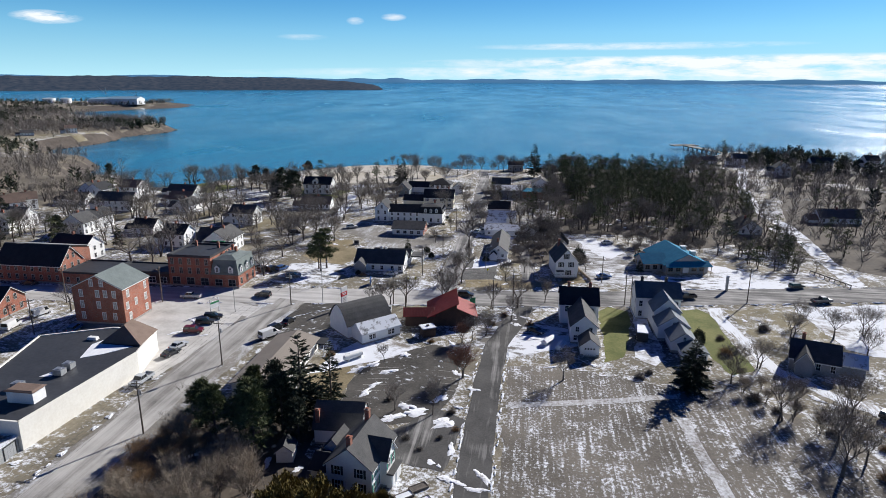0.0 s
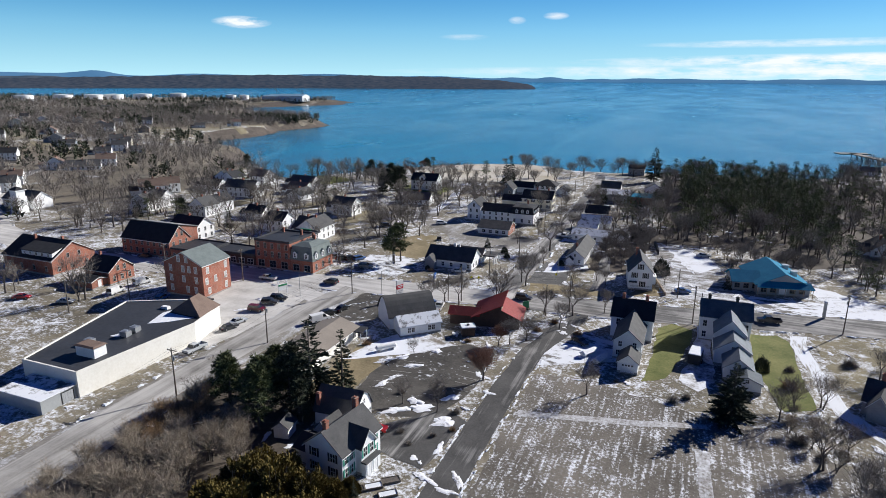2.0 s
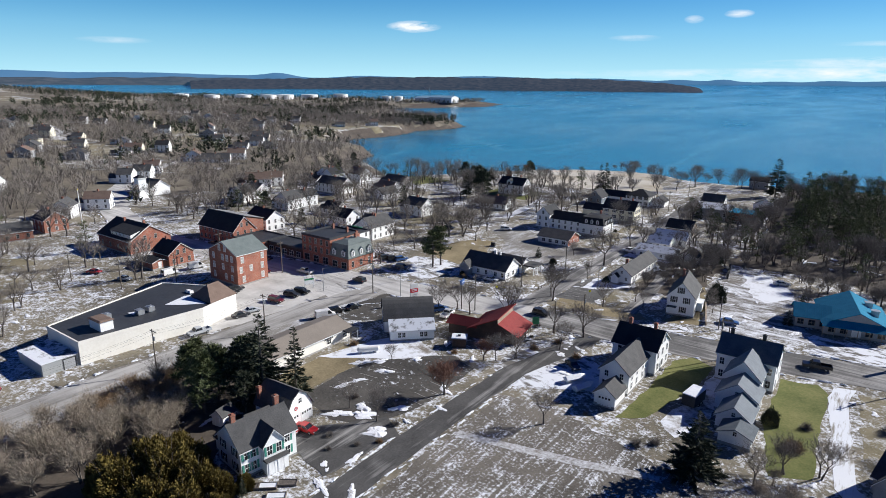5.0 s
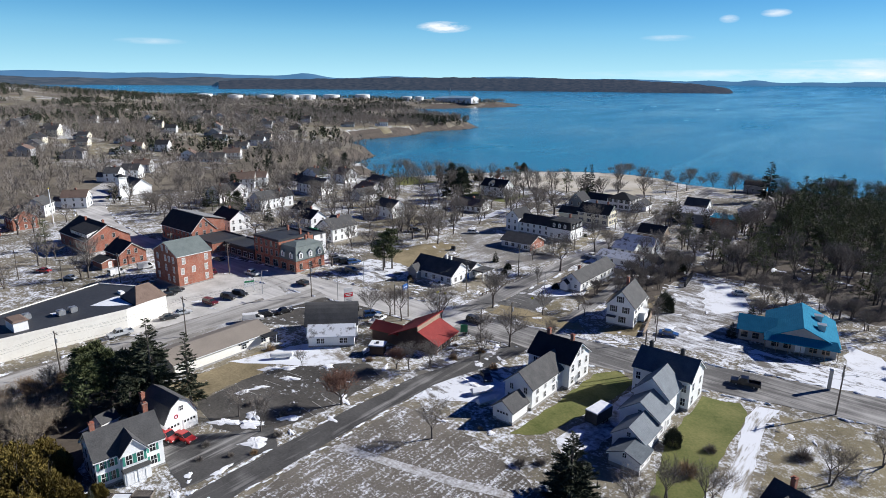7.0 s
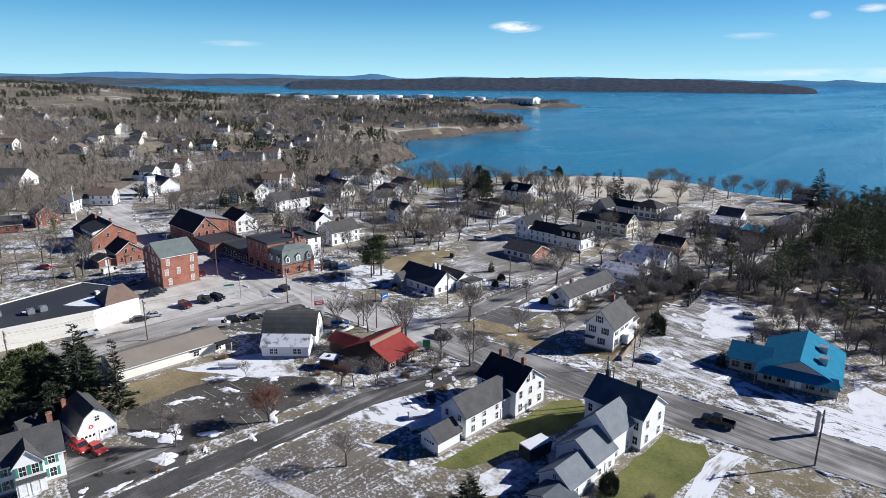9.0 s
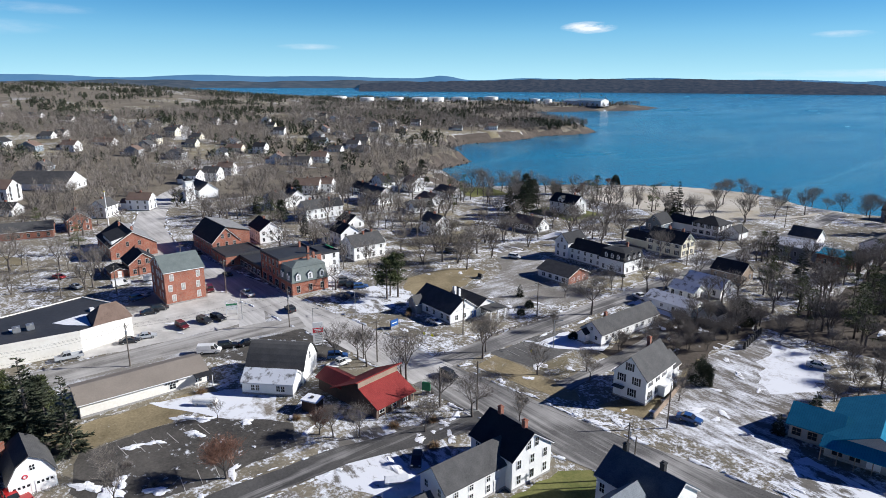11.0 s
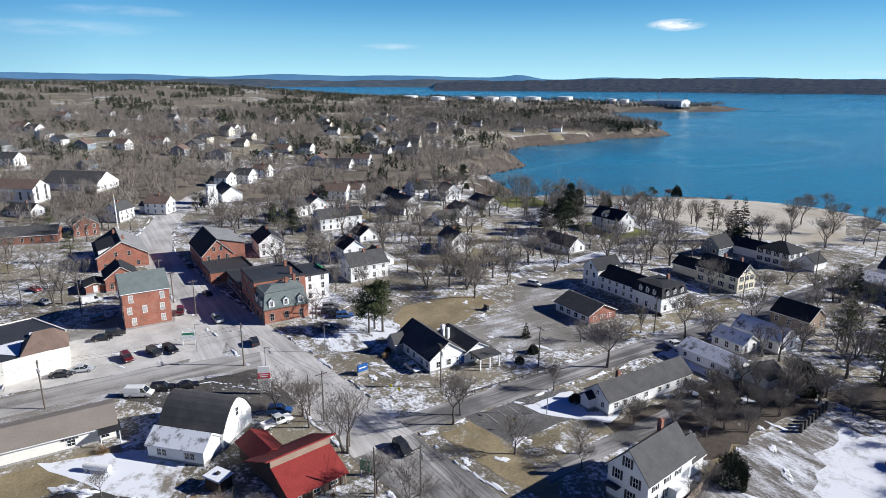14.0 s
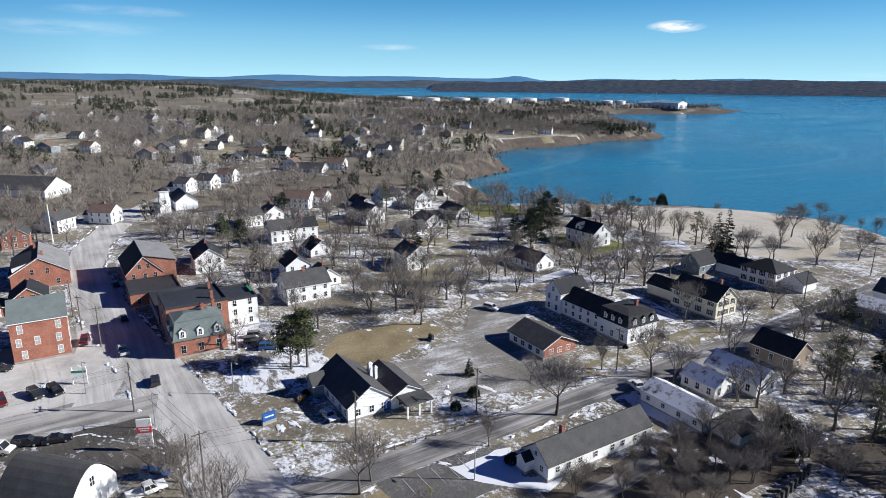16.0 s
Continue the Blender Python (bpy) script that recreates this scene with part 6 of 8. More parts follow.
body(t, -12.5, 1.0, 10.5, 6.5, 3.2, 5.4, "x", CREAM, ROOF_BLACK)
claim(-44, 300, 9), claim(-55, 301, 6)
t = house("hip_roof_house", "white house with dark hip roof and black shutters", -53.5, -41.8, 333, 343.5, 5.2, 8.0, "x", WHITE, ROOF_BLACK, "hip", spec={"S": [(0.9, 4), (3.5, 4)], "E": [(0.9, 3), (3.5, 3)]}, shutters=DARKTRIM)
body(t, -12.0, 0.8, 12.5, 7.5, 3.4, 5.8, "x", WHITE, ROOF_BLACK)
body(t, 9.0, 2.5, 6.5, 7.0, 2.9, 5.2, "y", WHITE, ROOF_BLACK)
claim(-48, 338, 10), claim(-60, 339, 7)
house("slate_blue_cottage", "slate-blue cottage with white porch", -71, -63.6, 326.5, 335, 3.2, 6.8, "y", BLUEWALL, ROOF_BLACK, spec={"S": [(0.9, 2), (3.8, 1)], "E": [(0.9, 2)]})
t = house("white_shore_house", "white two-storey house with black roof near the shore", -120.5, -105.5, 320, 329, 5.6, 9.0, "x", WHITE, ROOF_BLACK, spec={"S": [(0.9, 4), (3.6, 4)], "E": [(0.9, 2), (3.6, 2), (6.2, 1)]}, chimneys=((3.5, 0.5, 10.2),))
dormer(t, -1, -4.4, 5.2, 0, 3.0, 2.0, 3.5, WHITE, ROOF_BLACK)
claim(-67, 331, 6), claim(-113, 325, 10)

t = thing("garage_row", -9.6, 249, "long white garage row with snowy dark roof", "garage")
body(t, 0, 0, 14.4, 7.0, 2.6, 4.2, "x", WHITE, ROOF_SNOW)
body(t, 10.5, 1.2, 6.0, 6.0, 2.5, 4.4, "y", WHITE, ROOF_GREY)
openings(t, 0, 0, 14.4, 7, {"S": [(1.0, 4)]}, (0.8, 0.9))
claim(-8, 249, 9)
for x0, x1, y0, y1, e, r, ax, wl_, rf in ((-17, -5, 266, 273, 3.2, 5.6, "x", WHITE, ROOF_SNOW), (-18, -8, 284, 292, 3.4, 6.2, "x", TANWOOD, ROOF_BLACK), (-17, -9, 258, 264, 2.8, 4.6, "x", WHITE, ROOF_SNOW), (-18, -3.2, 329, 338, 4.2, 6.0, "x", GREYWOOD, ROOF_SNOW), (-24 + 4, -10, 345, 353, 4.6, 7.6, "x", WHITE, ROOF_GREY), (2, 12, 352, 362, 4.4, 7.2, "y", WHITE, ROOF_GREY), (-14, -4, 427, 434, 4.4, 6.6, "x", GREYWOOD, ROOF_GREY)):
    house("lane_house", "wooden house among bare trees beside the lane", x0, x1, y0, y1, e, r, ax, wl_, rf, spec={"S": [(0.9, 3)], "E": [(0.9, 2)]}, group="lane houses")
    claim((x0 + x1) / 2, (y0 + y1) / 2, (x1 - x0) * 0.6)

house("brick_garage", "red brick garage with a low blue metal roof", -3, 8, 328, 338, 4.0, 4.9, "x", BRICK_DARK, ROOF_BLUE, spec={"S": [(0.9, 2)], "E": [(0.9, 2)]}, category="garage", over=0.5)
claim(2.5, 333, 7)

# nearest house with green shutters, and its gambrel garage
hd = thing("green_shutter_house", -24.9, 85.4, "white house with green shutters and grey roof", "house", yaw=-8)
body(hd, 0, 0, 7.6, 10.2, 5.1, 8.2, "y", WHITE, ROOF_GREY)
openings(hd, 0, 0, 7.6, 10.2, {"S": [(0.9, [-1.9, 1.9]), (3.4, [-1.9, 1.9])]}, (0.95, 1.5), None, DARKTRIM)
openings(hd, 0, 0, 7.6, 10.2, {"E": [(0.9, [-4.0, -2.9, 3.4]), (3.2, [-4.0, -2.9, 3.4])]}, (0.9, 1.5), None, GREENTRIM)
body(hd, 2.2, 0.3, 5.4, 3.8, 5.1, 7.4, "x", WHITE, ROOF_GREY)
openings(hd, 2.2, 0.3, 5.4, 3.8, {"E": [(3.0, [-0.85, 0.85])]}, (0.9, 1.6), None, GREENTRIM)
part("bay_roof", Mesh().box(4.9, 6.1, -1.9, 2.5, 2.4, 2.6, 0.1), ROOF_GREY, hd)
part("bay", Mesh().box(4.9, 5.8, -1.7, 2.3, 0.0, 2.4), WHITE, hd)
put_door(hd, 5.8, -0.8, 0.1, 90, 1.0, 2.0), put_door(hd, 5.8, 0.9, 0.1, 90, 1.0, 2.0)
chimney(hd, -0.2, -4.0, 9.6, 0.75), chimney(hd, -0.6, 4.2, 9.8, 0.8)
body(hd, -5.4, -1.5, 3.4, 5.0, 2.8, 4.2, "x", WHITE, ROOF_BLACK)
body(hd, -5.6, 3.2, 3.8, 4.4, 3.0, 5.2, "y", WHITE, ROOF_GREY)
claim(-26, 87, 9)
gg = thing("gambrel_garage", -31.6, 96.6, "white gambrel garage with two doors and a wreath", "garage", yaw=3)
body(gg, 0, 0, 8.4, 6.4, 3.0, 6.7, "x", WHITE, ROOF_GREY, "gambrel", 0.3)
for u in (-1.6, 1.6):
    put_door(gg, 4.2, u, 0.05, 90, 2.5, 2.1, TRIM, TRIM, 4)
put_window(gg, 4.2, 0.2, 4.2, 90, 0.7, 0.9)
m = Mesh()
for i in range(14):
    a = i / 14 * 6.283
    m.tube((4.26, -0.9 + 0.32 * math.cos(a), 3.4 + 0.32 * math.sin(a)), (4.26, -0.9 + 0.32 * math.cos(a + 0.6), 3.4 + 0.32 * math.sin(a + 0.6)), 0.09, 0.07, 5)
part("wreath", m, REDPAINT, gg, "red wreath")
chimney(gg, -3.6, -2.6, 6.4, 0.7)
claim(-34, 97, 6)
t = thing("garden_shed", -39, 88.5, "small white garden shed with grey roof", "shed", yaw=10)
body(t, 0, 0, 2.8, 3.2, 2.1, 3.2, "y", WHITE, ROOF_GREY, over=0.25, found=False)
put_door(t, 0, -1.6, 0, 0, 0.9, 1.8)
t = thing("trailer_shed", 29.5, 148.8, "dark box trailer with snow on its roof", "trailer", yaw=-8)
part("body", Mesh().box(-1.3, 1.3, -2.6, 2.6, 0.5, 2.8), DARKTRIM, t)
part("snow", Mesh().box(-1.35, 1.35, -2.65, 2.65, 2.8, 2.95, 0.05), SNOW, t, "crusted snow on the roof")
for s in (-1, 1):
    wheel(t, s * 1.2, 0.9, 0.36), wheel(t, s * 1.2, -0.4, 0.36)
t = thing("food_stand", -23.5, 143.2, "small dark stand with a white roof", "shed", yaw=30)
part("wall", Mesh().box(-1.6, 1.6, -1.3, 1.3, 0, 2.3), DARKWOOD, t)
part("roof", Mesh().box(-1.9, 1.9, -1.6, 1.6, 2.3, 2.5, 0.1), SNOW, t)
part("vent", Mesh().box(-0.3, 0.3, -0.3, 0.3, 2.5, 2.8), DARKTRIM, t)

t = thing("grey_cape_house", 65.5, 139.5, "grey weathered cape house with snowy dormers", "house", yaw=-20)
body(t, 0, 0, 9.6, 7.8, 3.0, 6.0, "x", GREYWOOD, ROOF_GREY)
body(t, -2.0, -4.0, 3.4, 4.2, 3.1, 5.4, "y", GREYWOOD, ROOF_GREY)
body(t, 7.4, 1.0, 5.0, 5.6, 2.5, 4.2, "x", GREYWOOD, ROOF_SNOW)
openings(t, 0, 0, 9.6, 7.8, {"S": [(0.9, [0.8, 3.6])], "W": [(0.9, 2)], "E": [(3.5, 1)]})
chimney(t, -2.5, 0.4, 7.6)
claim(66, 139, 9)

# ---- town further off ----
ROOFS = (ROOF_GREY, ROOF_BLACK, ROOF_GREY, ROOF_BROWN)


def town_house(x, y, w, d, axis, storeys=2, wall=None, roof=None, ell=True):
    rnd = random.Random(int(x * 31 + y * 17))
    e = 2.9 if storeys == 1 else 5.3
    r = e + min(w, d) * 0.36
    wall, roof = wall or WHITE, roof or rnd.choice(ROOFS)
    kind = {"white_clapboard": "white", "cream_clapboard": "cream", "grey_clapboard": "grey", "red_brick": "brick", "old_red_brick": "brick", "slate_blue_clapboard": "blue"}.get(wall.name, "wooden")
    tone = {"black_shingle": "black", "grey_shingle": "grey", "brown_shingle": "brown"}.get(roof.name, "dark")
    t = thing("town_house", x, y, f"{'two-storey' if storeys == 2 else 'single-storey'} {kind} house with a {tone} roof", "house", "town houses", rnd.uniform(-6, 6) + (45 if x < -232 else 0))
    body(t, 0, 0, w, d, e, r, axis, wall, roof)
    rows = [(0.9, max(2, int(w / 2.8)))] + ([(3.5, max(2, int(w / 2.8)))] if storeys == 2 else [])
    rowe = [(0.9, max(2, int(d / 2.8)))] + ([(3.5, max(2, int(d / 2.8)))] if storeys == 2 else [])
    openings(t, 0, 0, w, d, {"S": rows, "E": rowe})
    if ell:
        body(t, -w / 2 - 2.2, rnd.uniform(-1, 1), 4.6, d * 0.6, e * 0.62, e * 0.62 + d * 0.2, "x", wall, roof)
    chimney(t, rnd.uniform(-1, 1), rnd.uniform(-0.4, 0.4), r + 0.9)
    claim(x, y, max(w, d) * 0.75)
    return t


# white meeting hall and church with its tower
t = house("meeting_hall", "large white meeting hall with a brown roof and tall windows", -317, -293, 104, 115, 7.2, 11.0, "x", WHITE, ROOF_BROWN, spec={"S": [(1.6, 5)], "E": [(1.2, 2), (4.5, 2)]}, size=(1.3, 4.0), category="hall", yaw=50)
claim(-304, 110, 15)
t = house("church", "white church with a square belfry tower", -274, -254, 196, 206, 4.4, 8.0, "x", WHITE, ROOF_GREY, spec={"S": [(1.2, 4)]}, size=(1.0, 2.2), category="church")
part("tower", Mesh().box(5.5, 10.5, -12, -7.2, -0.8, 7.0).box(5.9, 10.1, -11.6, -7.6, 7.0, 9.8).box(5.3, 10.7, -12.2, -7.0, 9.8, 10.1), WHITE, t, "square white belfry tower")
part("tower_roof", Mesh().box(5.5, 10.5, -12.0, -7.2, 10.1, 11.6, 2.2), ROOF_BLACK, t, "low black pyramid roof")
for px, py, yw in ((8, -12.0, 0), (10.5, -9.6, 90)):
    put_window(t, px, py, 4.0, yw, 1.0, 1.8)
claim(-262, 200, 13)
t = house("long_grey_barn", "long low barn with a wide grey roof", -345, -312, 128, 146, 4.0, 9.5, "x", WHITE, ROOF_GREY, spec={"E": [(1, 4)]}, category="barn", yaw=48)
claim(-328, 137, 20)
house("brick_row", "long low red brick building with a grey roof", -224, -213.5, 104.5, 125, 3.6, 6.2, "y", BRICK_DARK, ROOF_GREY, spec={"E": [(1.0, 6)], "N": [(1.0, 2)]}, category="building", yaw=-12)
claim(-219, 110, 7), claim(-219, 120, 7)
town_house(-221, 134, 11, 9, "x", 2, BRICK_DARK, ROOF_GREY)
for x, y, w, d, ax, st in ((-270, 112, 13, 8, "x", 1), (-241, 148, 8, 10, "y", 2), (-247, 166, 11, 8, "x", 2), (-304, 209, 8, 10, "x", 2), (-309, 222, 10, 9, "x", 2), (-326, 237, 10, 8, "x", 2), (-345, 296, 20, 10, "x", 1), (-348, 316, 12, 9, "x", 2), (-360, 288, 10, 8, "y", 2), (-237, 250, 14, 9, "x", 2), (-178, 231, 8, 11, "y", 2)):
    town_house(x, y, w, d, ax, st)
for x, y, w, d, ax, st in ((-192, 266, 18, 9, "x", 2), (-222, 277, 14, 8, "x", 1), (-219, 291, 9, 10, "y", 2), (-208, 302, 11, 9, "x", 2), (-160, 271, 8, 11, "y", 1), (-170, 285, 12, 9, "x", 1), (-182, 307, 16, 8, "x", 1), (-357, 92, 10, 9, "y", 2), (-287, 90, 9, 11, "y", 2), (-421, 102, 12, 10, "x", 2)):
    town_house(x, y, w, d, ax, st)
for x, y, w, d, ax, st in ((-155, 190, 14, 9, "x", 2), (-110, 208, 9, 13, "y", 2), (-178, 222, 9, 9, "y", 2), (-153, 228, 9, 8, "x", 1), (-210, 219, 10, 8, "y", 2), (-121, 250, 11, 8, "x", 2), (-120, 218, 8, 8, "x", 1), (-101, 286, 14, 8, "x", 1), (-211, 229, 9, 8, "x", 2), (-236, 260, 10, 8, "x", 2), (-130, 212, 9, 8, "x", 2)):
    town_house(x, y, w, d, ax, st)
for x, y, w, d, ax, st in ((-633, 103, 16, 10, "x", 2), (-610, 113, 14, 10, "x", 2), (-560, 120, 12, 9, "y", 2), (-515, 130, 11, 9, "y", 2), (-582, 181, 10, 9, "x", 1), (-568, 168, 10, 9, "x", 1), (-480, 172, 12, 9, "x", 2), (-508, 201, 18, 9, "x", 1), (-821, 138, 10, 9, "y", 2), (-801, 146, 16, 9, "x", 1), (-789, 184, 16, 9, "x", 1), (-751, 248, 16, 9, "x", 1), (-593, 282, 14, 9, "x", 1)):
    town_house(x, y, w, d, ax, st)
for x, y, w, d, ax, st in ((-641, 338, 12, 9, "x", 2), (-640, 357, 12, 9, "x", 1), (-651, 404, 10, 9, "y", 2), (-544, 373, 11, 9, "x", 2), (-553, 430, 10, 9, "y", 2), (-456, 419, 11, 9, "x", 2), (-561, 501, 12, 9, "x", 2), (-610, 558, 12, 9, "x", 2), (-604, 594, 12, 9, "x", 2), (-537, 610, 12, 8, "x", 1), (-520, 655, 12, 9, "x", 2), (-411, 383, 11, 9, "x", 2), (-423, 301, 10, 9, "x", 2)):
    town_house(x, y, w, d, ax, st)
for x, y, w, d, ax, st in ((-403, 360, 12, 8, "x", 1), (-801, 704, 12, 9, "x", 2), (-665, 504, 11, 9, "y", 2), (-719, 206, 14, 9, "x", 1), (139, 298, 18, 9, "x", 1), (92, 271, 9, 11, "y", 1), (155, 490, 10, 9, "x", 2), (168, 444, 10, 10, "y", 2), (133, 492, 12, 8, "x", 1), (206, 478, 14, 9, "x", 2), (250, 500, 10, 9, "x", 2), (-225, 292, 9, 9, "y", 2)):
    town_house(x, y, w, d, ax, st)
rnd = random.Random(5)
for i in range(46):
    x, y = rnd.uniform(-760, -380), rnd.uniform(60, 560)
    if shore_distance(x, y) < 60 or any(math.hypot(x - a, y - c) < r + 14 for a, c, r in FOOT):
        continue
    town_house(x, y, rnd.choice((9, 11, 13)), rnd.choice((8, 9)), rnd.choice("xy"), rnd.choice((1, 2, 2)), rnd.choice((WHITE, CREAM, GREYWOOD, TANWOOD, BLUEWALL, GREYWOOD)))

# ---- harbour and far shore works ----
t = thing("pier", 178, 664, "long dark timber pier on piles", "pier", z=SEA)
part("deck", Mesh().box(-4, 4, -60, 50, 3.2, 4.0).box(-14, 14, 40, 52, 3.2, 4.0), POLEWOOD, t)
for i in range(12):
    for s in (-3, 3):
        part("pile", Mesh().tube((s, -58 + i * 9, -3), (s, -58 + i * 9, 3.3), 0.35, 0.35, 6), POLEWOOD, t)
t.rotation_euler[2] = radians(16)
for i, (x, y, r, h) in enumerate(((-1635, 1060, 22, 14), (-1590, 1130, 22, 14), (-1545, 1205, 24, 14), (-1535, 1290, 24, 13), (-1529, 1350, 26, 13), (-1495, 1420, 26, 13), (-1482, 1545, 24, 13), (-1240, 1500, 15, 12), (-1200, 1510, 13, 12))):
    t = thing("storage_tank", x, y, "large white oil storage tank", "storage tank", "oil tanks")
    part("shell", Mesh().tube((0, 0, -3), (0, 0, h), r, r, 28), TRIM, t)
    part("cap", Mesh().tube((0, 0, h), (0, 0, h + 1.6), r, 0.5, 28), TRIM, t)
for x0, x1, y0, y1, e, r in ((-1040, -962, 1452, 1486, 14, 19), (-1085, -1030, 1460, 1500, 12, 17), (-1130, -1090, 1500, 1530, 10, 14)):
    house("harbour_shed", "huge white harbour shed with pale blue roof", x0, x1, y0, y1, e, r, "x", TRIM, surface("pale_blue_sheet", (0.25, 0.4, 0.5), (0.33, 0.5, 0.6), 0.1, 0.02, 0.5), group="harbour sheds", category="shed", over=0.5)
for x, y, h in ((-1120, 1560, 38), (-1060, 1600, 26)):
    t = thing("loading_crane", x, y, "tall steel loading crane", "crane")
    part("mast", Mesh().tube((-6, 0, 0), (0, 0, h), 0.7, 0.5, 4).tube((6, 0, 0), (0, 0, h), 0.7, 0.5, 4), STEEL, t)
    part("boom", Mesh().tube((0, 0, h * 0.6), (-22, 0, h * 1.1), 0.7, 0.4, 4), STEEL, t)

# ---- trees and shrubs ----
BARE_KINDS = {
    "bare_tree_a": lambda: bare_tree_meshes(11, 12, 1.05, 0.22, 0.2, 380, upright=0.65),
    "bare_tree_b": lambda: bare_tree_meshes(23, 12, 1.3, 0.21, 0.17, 400, upright=0.6),
    "bare_tree_c": lambda: bare_tree_meshes(37, 12, 0.8, 0.2, 0.22, 360, upright=0.9),
    "bare_tree_d": lambda: bare_tree_meshes(41, 12, 0.95, 0.26, 0.19, 380, stems=2, upright=0.7),
    "bare_tree_e": lambda: bare_tree_meshes(59, 12, 1.1, 0.2, 0.24, 380, upright=0.75),
    "russet_tree_a": lambda: bare_tree_meshes(67, 8, 1.35, 0.16, 0.14, 560, twig=BARE_RED, fat=1.1, sprays=7),
    "thicket_a": lambda: bare_tree_meshes(71, 9, 1.0, 0.12, 0.12, 330, stems=3, depth=2, fat=1.1, twig=BARE_PALE),
    "thicket_c": lambda: bare_tree_meshes(73, 9, 1.05, 0.12, 0.12, 330, stems=3, depth=2, fat=1.1),
    "thicket_b": lambda: bare_tree_meshes(83, 7, 1.1, 0.13, 0.1, 400, twig=BARE_TAN, stems=4, depth=2),
    "grove_tree_a": lambda: bare_tree_meshes(91, 12, 1.05, 0.2, 0.2, 110, depth=2, fat=1.5, upright=0.65),
    "grove_tree_b": lambda: bare_tree_meshes(92, 12, 0.8, 0.19, 0.22, 110, depth=2, fat=1.5, upright=0.9),
    "grove_tree_c": lambda: bare_tree_meshes(93, 12, 1.3, 0.2, 0.17, 110, depth=2, fat=1.5, upright=0.6),
    "grove_tree_d": lambda: bare_tree_meshes(94, 12, 0.95, 0.22, 0.18, 105, depth=2, fat=1.5, stems=2),
}
GREEN_KINDS = {
    "spruce_a": lambda: spruce_meshes(3, 14, 4.0, NEEDLE, 1.1, 0.3),
    "spruce_b": lambda: spruce_meshes(5, 14, 2.8, NEEDLE, 1.1, 0.4, 0.08),
    "broad_spruce_a": lambda: spruce_meshes(6, 14, 5.6, NEEDLE, 1.7, 0.4, 0.06),
    "pine_a": lambda: pine_meshes(7, 14, 4.6, NEEDLE_PINE, 0.3, 80, 26),
    "pine_b": lambda: pine_meshes(9, 14, 4.0, NEEDLE_PINE, 0.25, 64, 24),
    "pine_c": lambda: pine_meshes(13, 14, 4.2, NEEDLE, 0.2, 60, 24),
    "pine_d": lambda: pine_meshes(14, 14, 4.2, NEEDLE_PINE, 0.34, 44, 17),
    "pine_e": lambda: pine_meshes(18, 14, 3.8, NEEDLE_PINE, 0.3, 40, 17),
    "arborvitae_a": lambda: spruce_meshes(17, 8, 2.6, NEEDLE, 1.7, 0.12, 0.02),
    "olive_yew_a": lambda: bush_meshes(19, 8, 4.4, NEEDLE_OLIVE, 5000, True),
    "olive_yew_b": lambda: bush_meshes(21, 8, 3.6, NEEDLE_OLIVE, 4400, True),
    "dark_yew_a": lambda: bush_meshes(25, 9, 3.4, NEEDLE, 2000, True),
    "round_shrub_a": lambda: bush_meshes(29, 3.0, 1.6, NEEDLE, 700, True),
    "bare_shrub_a": lambda: bush_meshes(31, 2.6, 2.0, BARE, 420),
    "tan_shrub_a": lambda: bush_meshes(33, 2.2, 1.8, BARE_TAN, 420),
    "grove_pine_a": lambda: pine_meshes(15, 14, 4.2, NEEDLE_PINE, 0.2, 34, 8),
    "grove_pine_b": lambda: pine_meshes(16, 14, 3.6, NEEDLE_PINE, 0.15, 36, 8),
}
BASE_H = {"russet_tree_a": 8, "thicket_a": 9, "thicket_c": 9, "thicket_b": 7, "arborvitae_a": 8, "olive_yew_a": 8, "olive_yew_b": 8, "dark_yew_a": 9, "round_shrub_a": 3, "bare_shrub_a": 2.6, "tan_shrub_a": 2.2}
WORDS = {"bare_tree": "leafless grey winter tree", "russet_tree": "small leafless tree with russet twigs", "thicket": "leafless many-stemmed thicket", "spruce": "dark green spruce", "pine": "ragged green pine",
         "arborvitae": "dense dark green cedar", "olive_yew": "dense olive-green yew", "dark_yew": "large rounded dark evergreen", "broad_spruce": "broad dark green spruce", "round_shrub": "rounded evergreen shrub", "bare_shrub": "leafless grey shrub", "tan_shrub": "straw-coloured shrub"}
trnd = random.Random(77)


def plant(kind, x, y, h, where):
    k = h / BASE_H.get(kind, 12 if kind in BARE_KINDS else 14)
    base = kind.rsplit("_", 1)[0]
    return tree(kind, BARE_KINDS.get(kind) or GREEN_KINDS[kind], x, y, k * trnd.uniform(0.94, 1.06), trnd.uniform(0, 360), f"{WORDS[base]} {where}", "shrub" if "shrub" in kind else "tree")


def bare(x, y, h, where):
    plant(trnd.choice(("bare_tree_a", "bare_tree_b", "bare_tree_c", "bare_tree_d", "bare_tree_e")), x, y, h, where)
    claim(x, y, 2.0)


for x, y, h in ((-16.5, 105.9, 9), (-24, 106.3, 7), (-12.2, 141.5, 8), (-30.9, 127, 5), (-9, 145, 8)):
    bare(x, y, h, "beside the damp lot")
plant("russet_tree_a", -12.4, 121.8, 8.6, "at the edge of the lot"), plant("russet_tree_a", -14.5, 140, 6, "beside the workshop")
for x, y, h in ((9.1, 124, 8.5), (49.4, 113.8, 11), (52.9, 96.8, 14), (61.8, 114.7, 12), (44.5, 127.8, 8), (56, 106, 10), (58.5, 101, 9), (66, 95, 12), (54, 118, 8), (69, 104, 12), (72, 88, 13), (63, 88, 11)):
    bare(x, y, h, "at the edge of the stubble field")
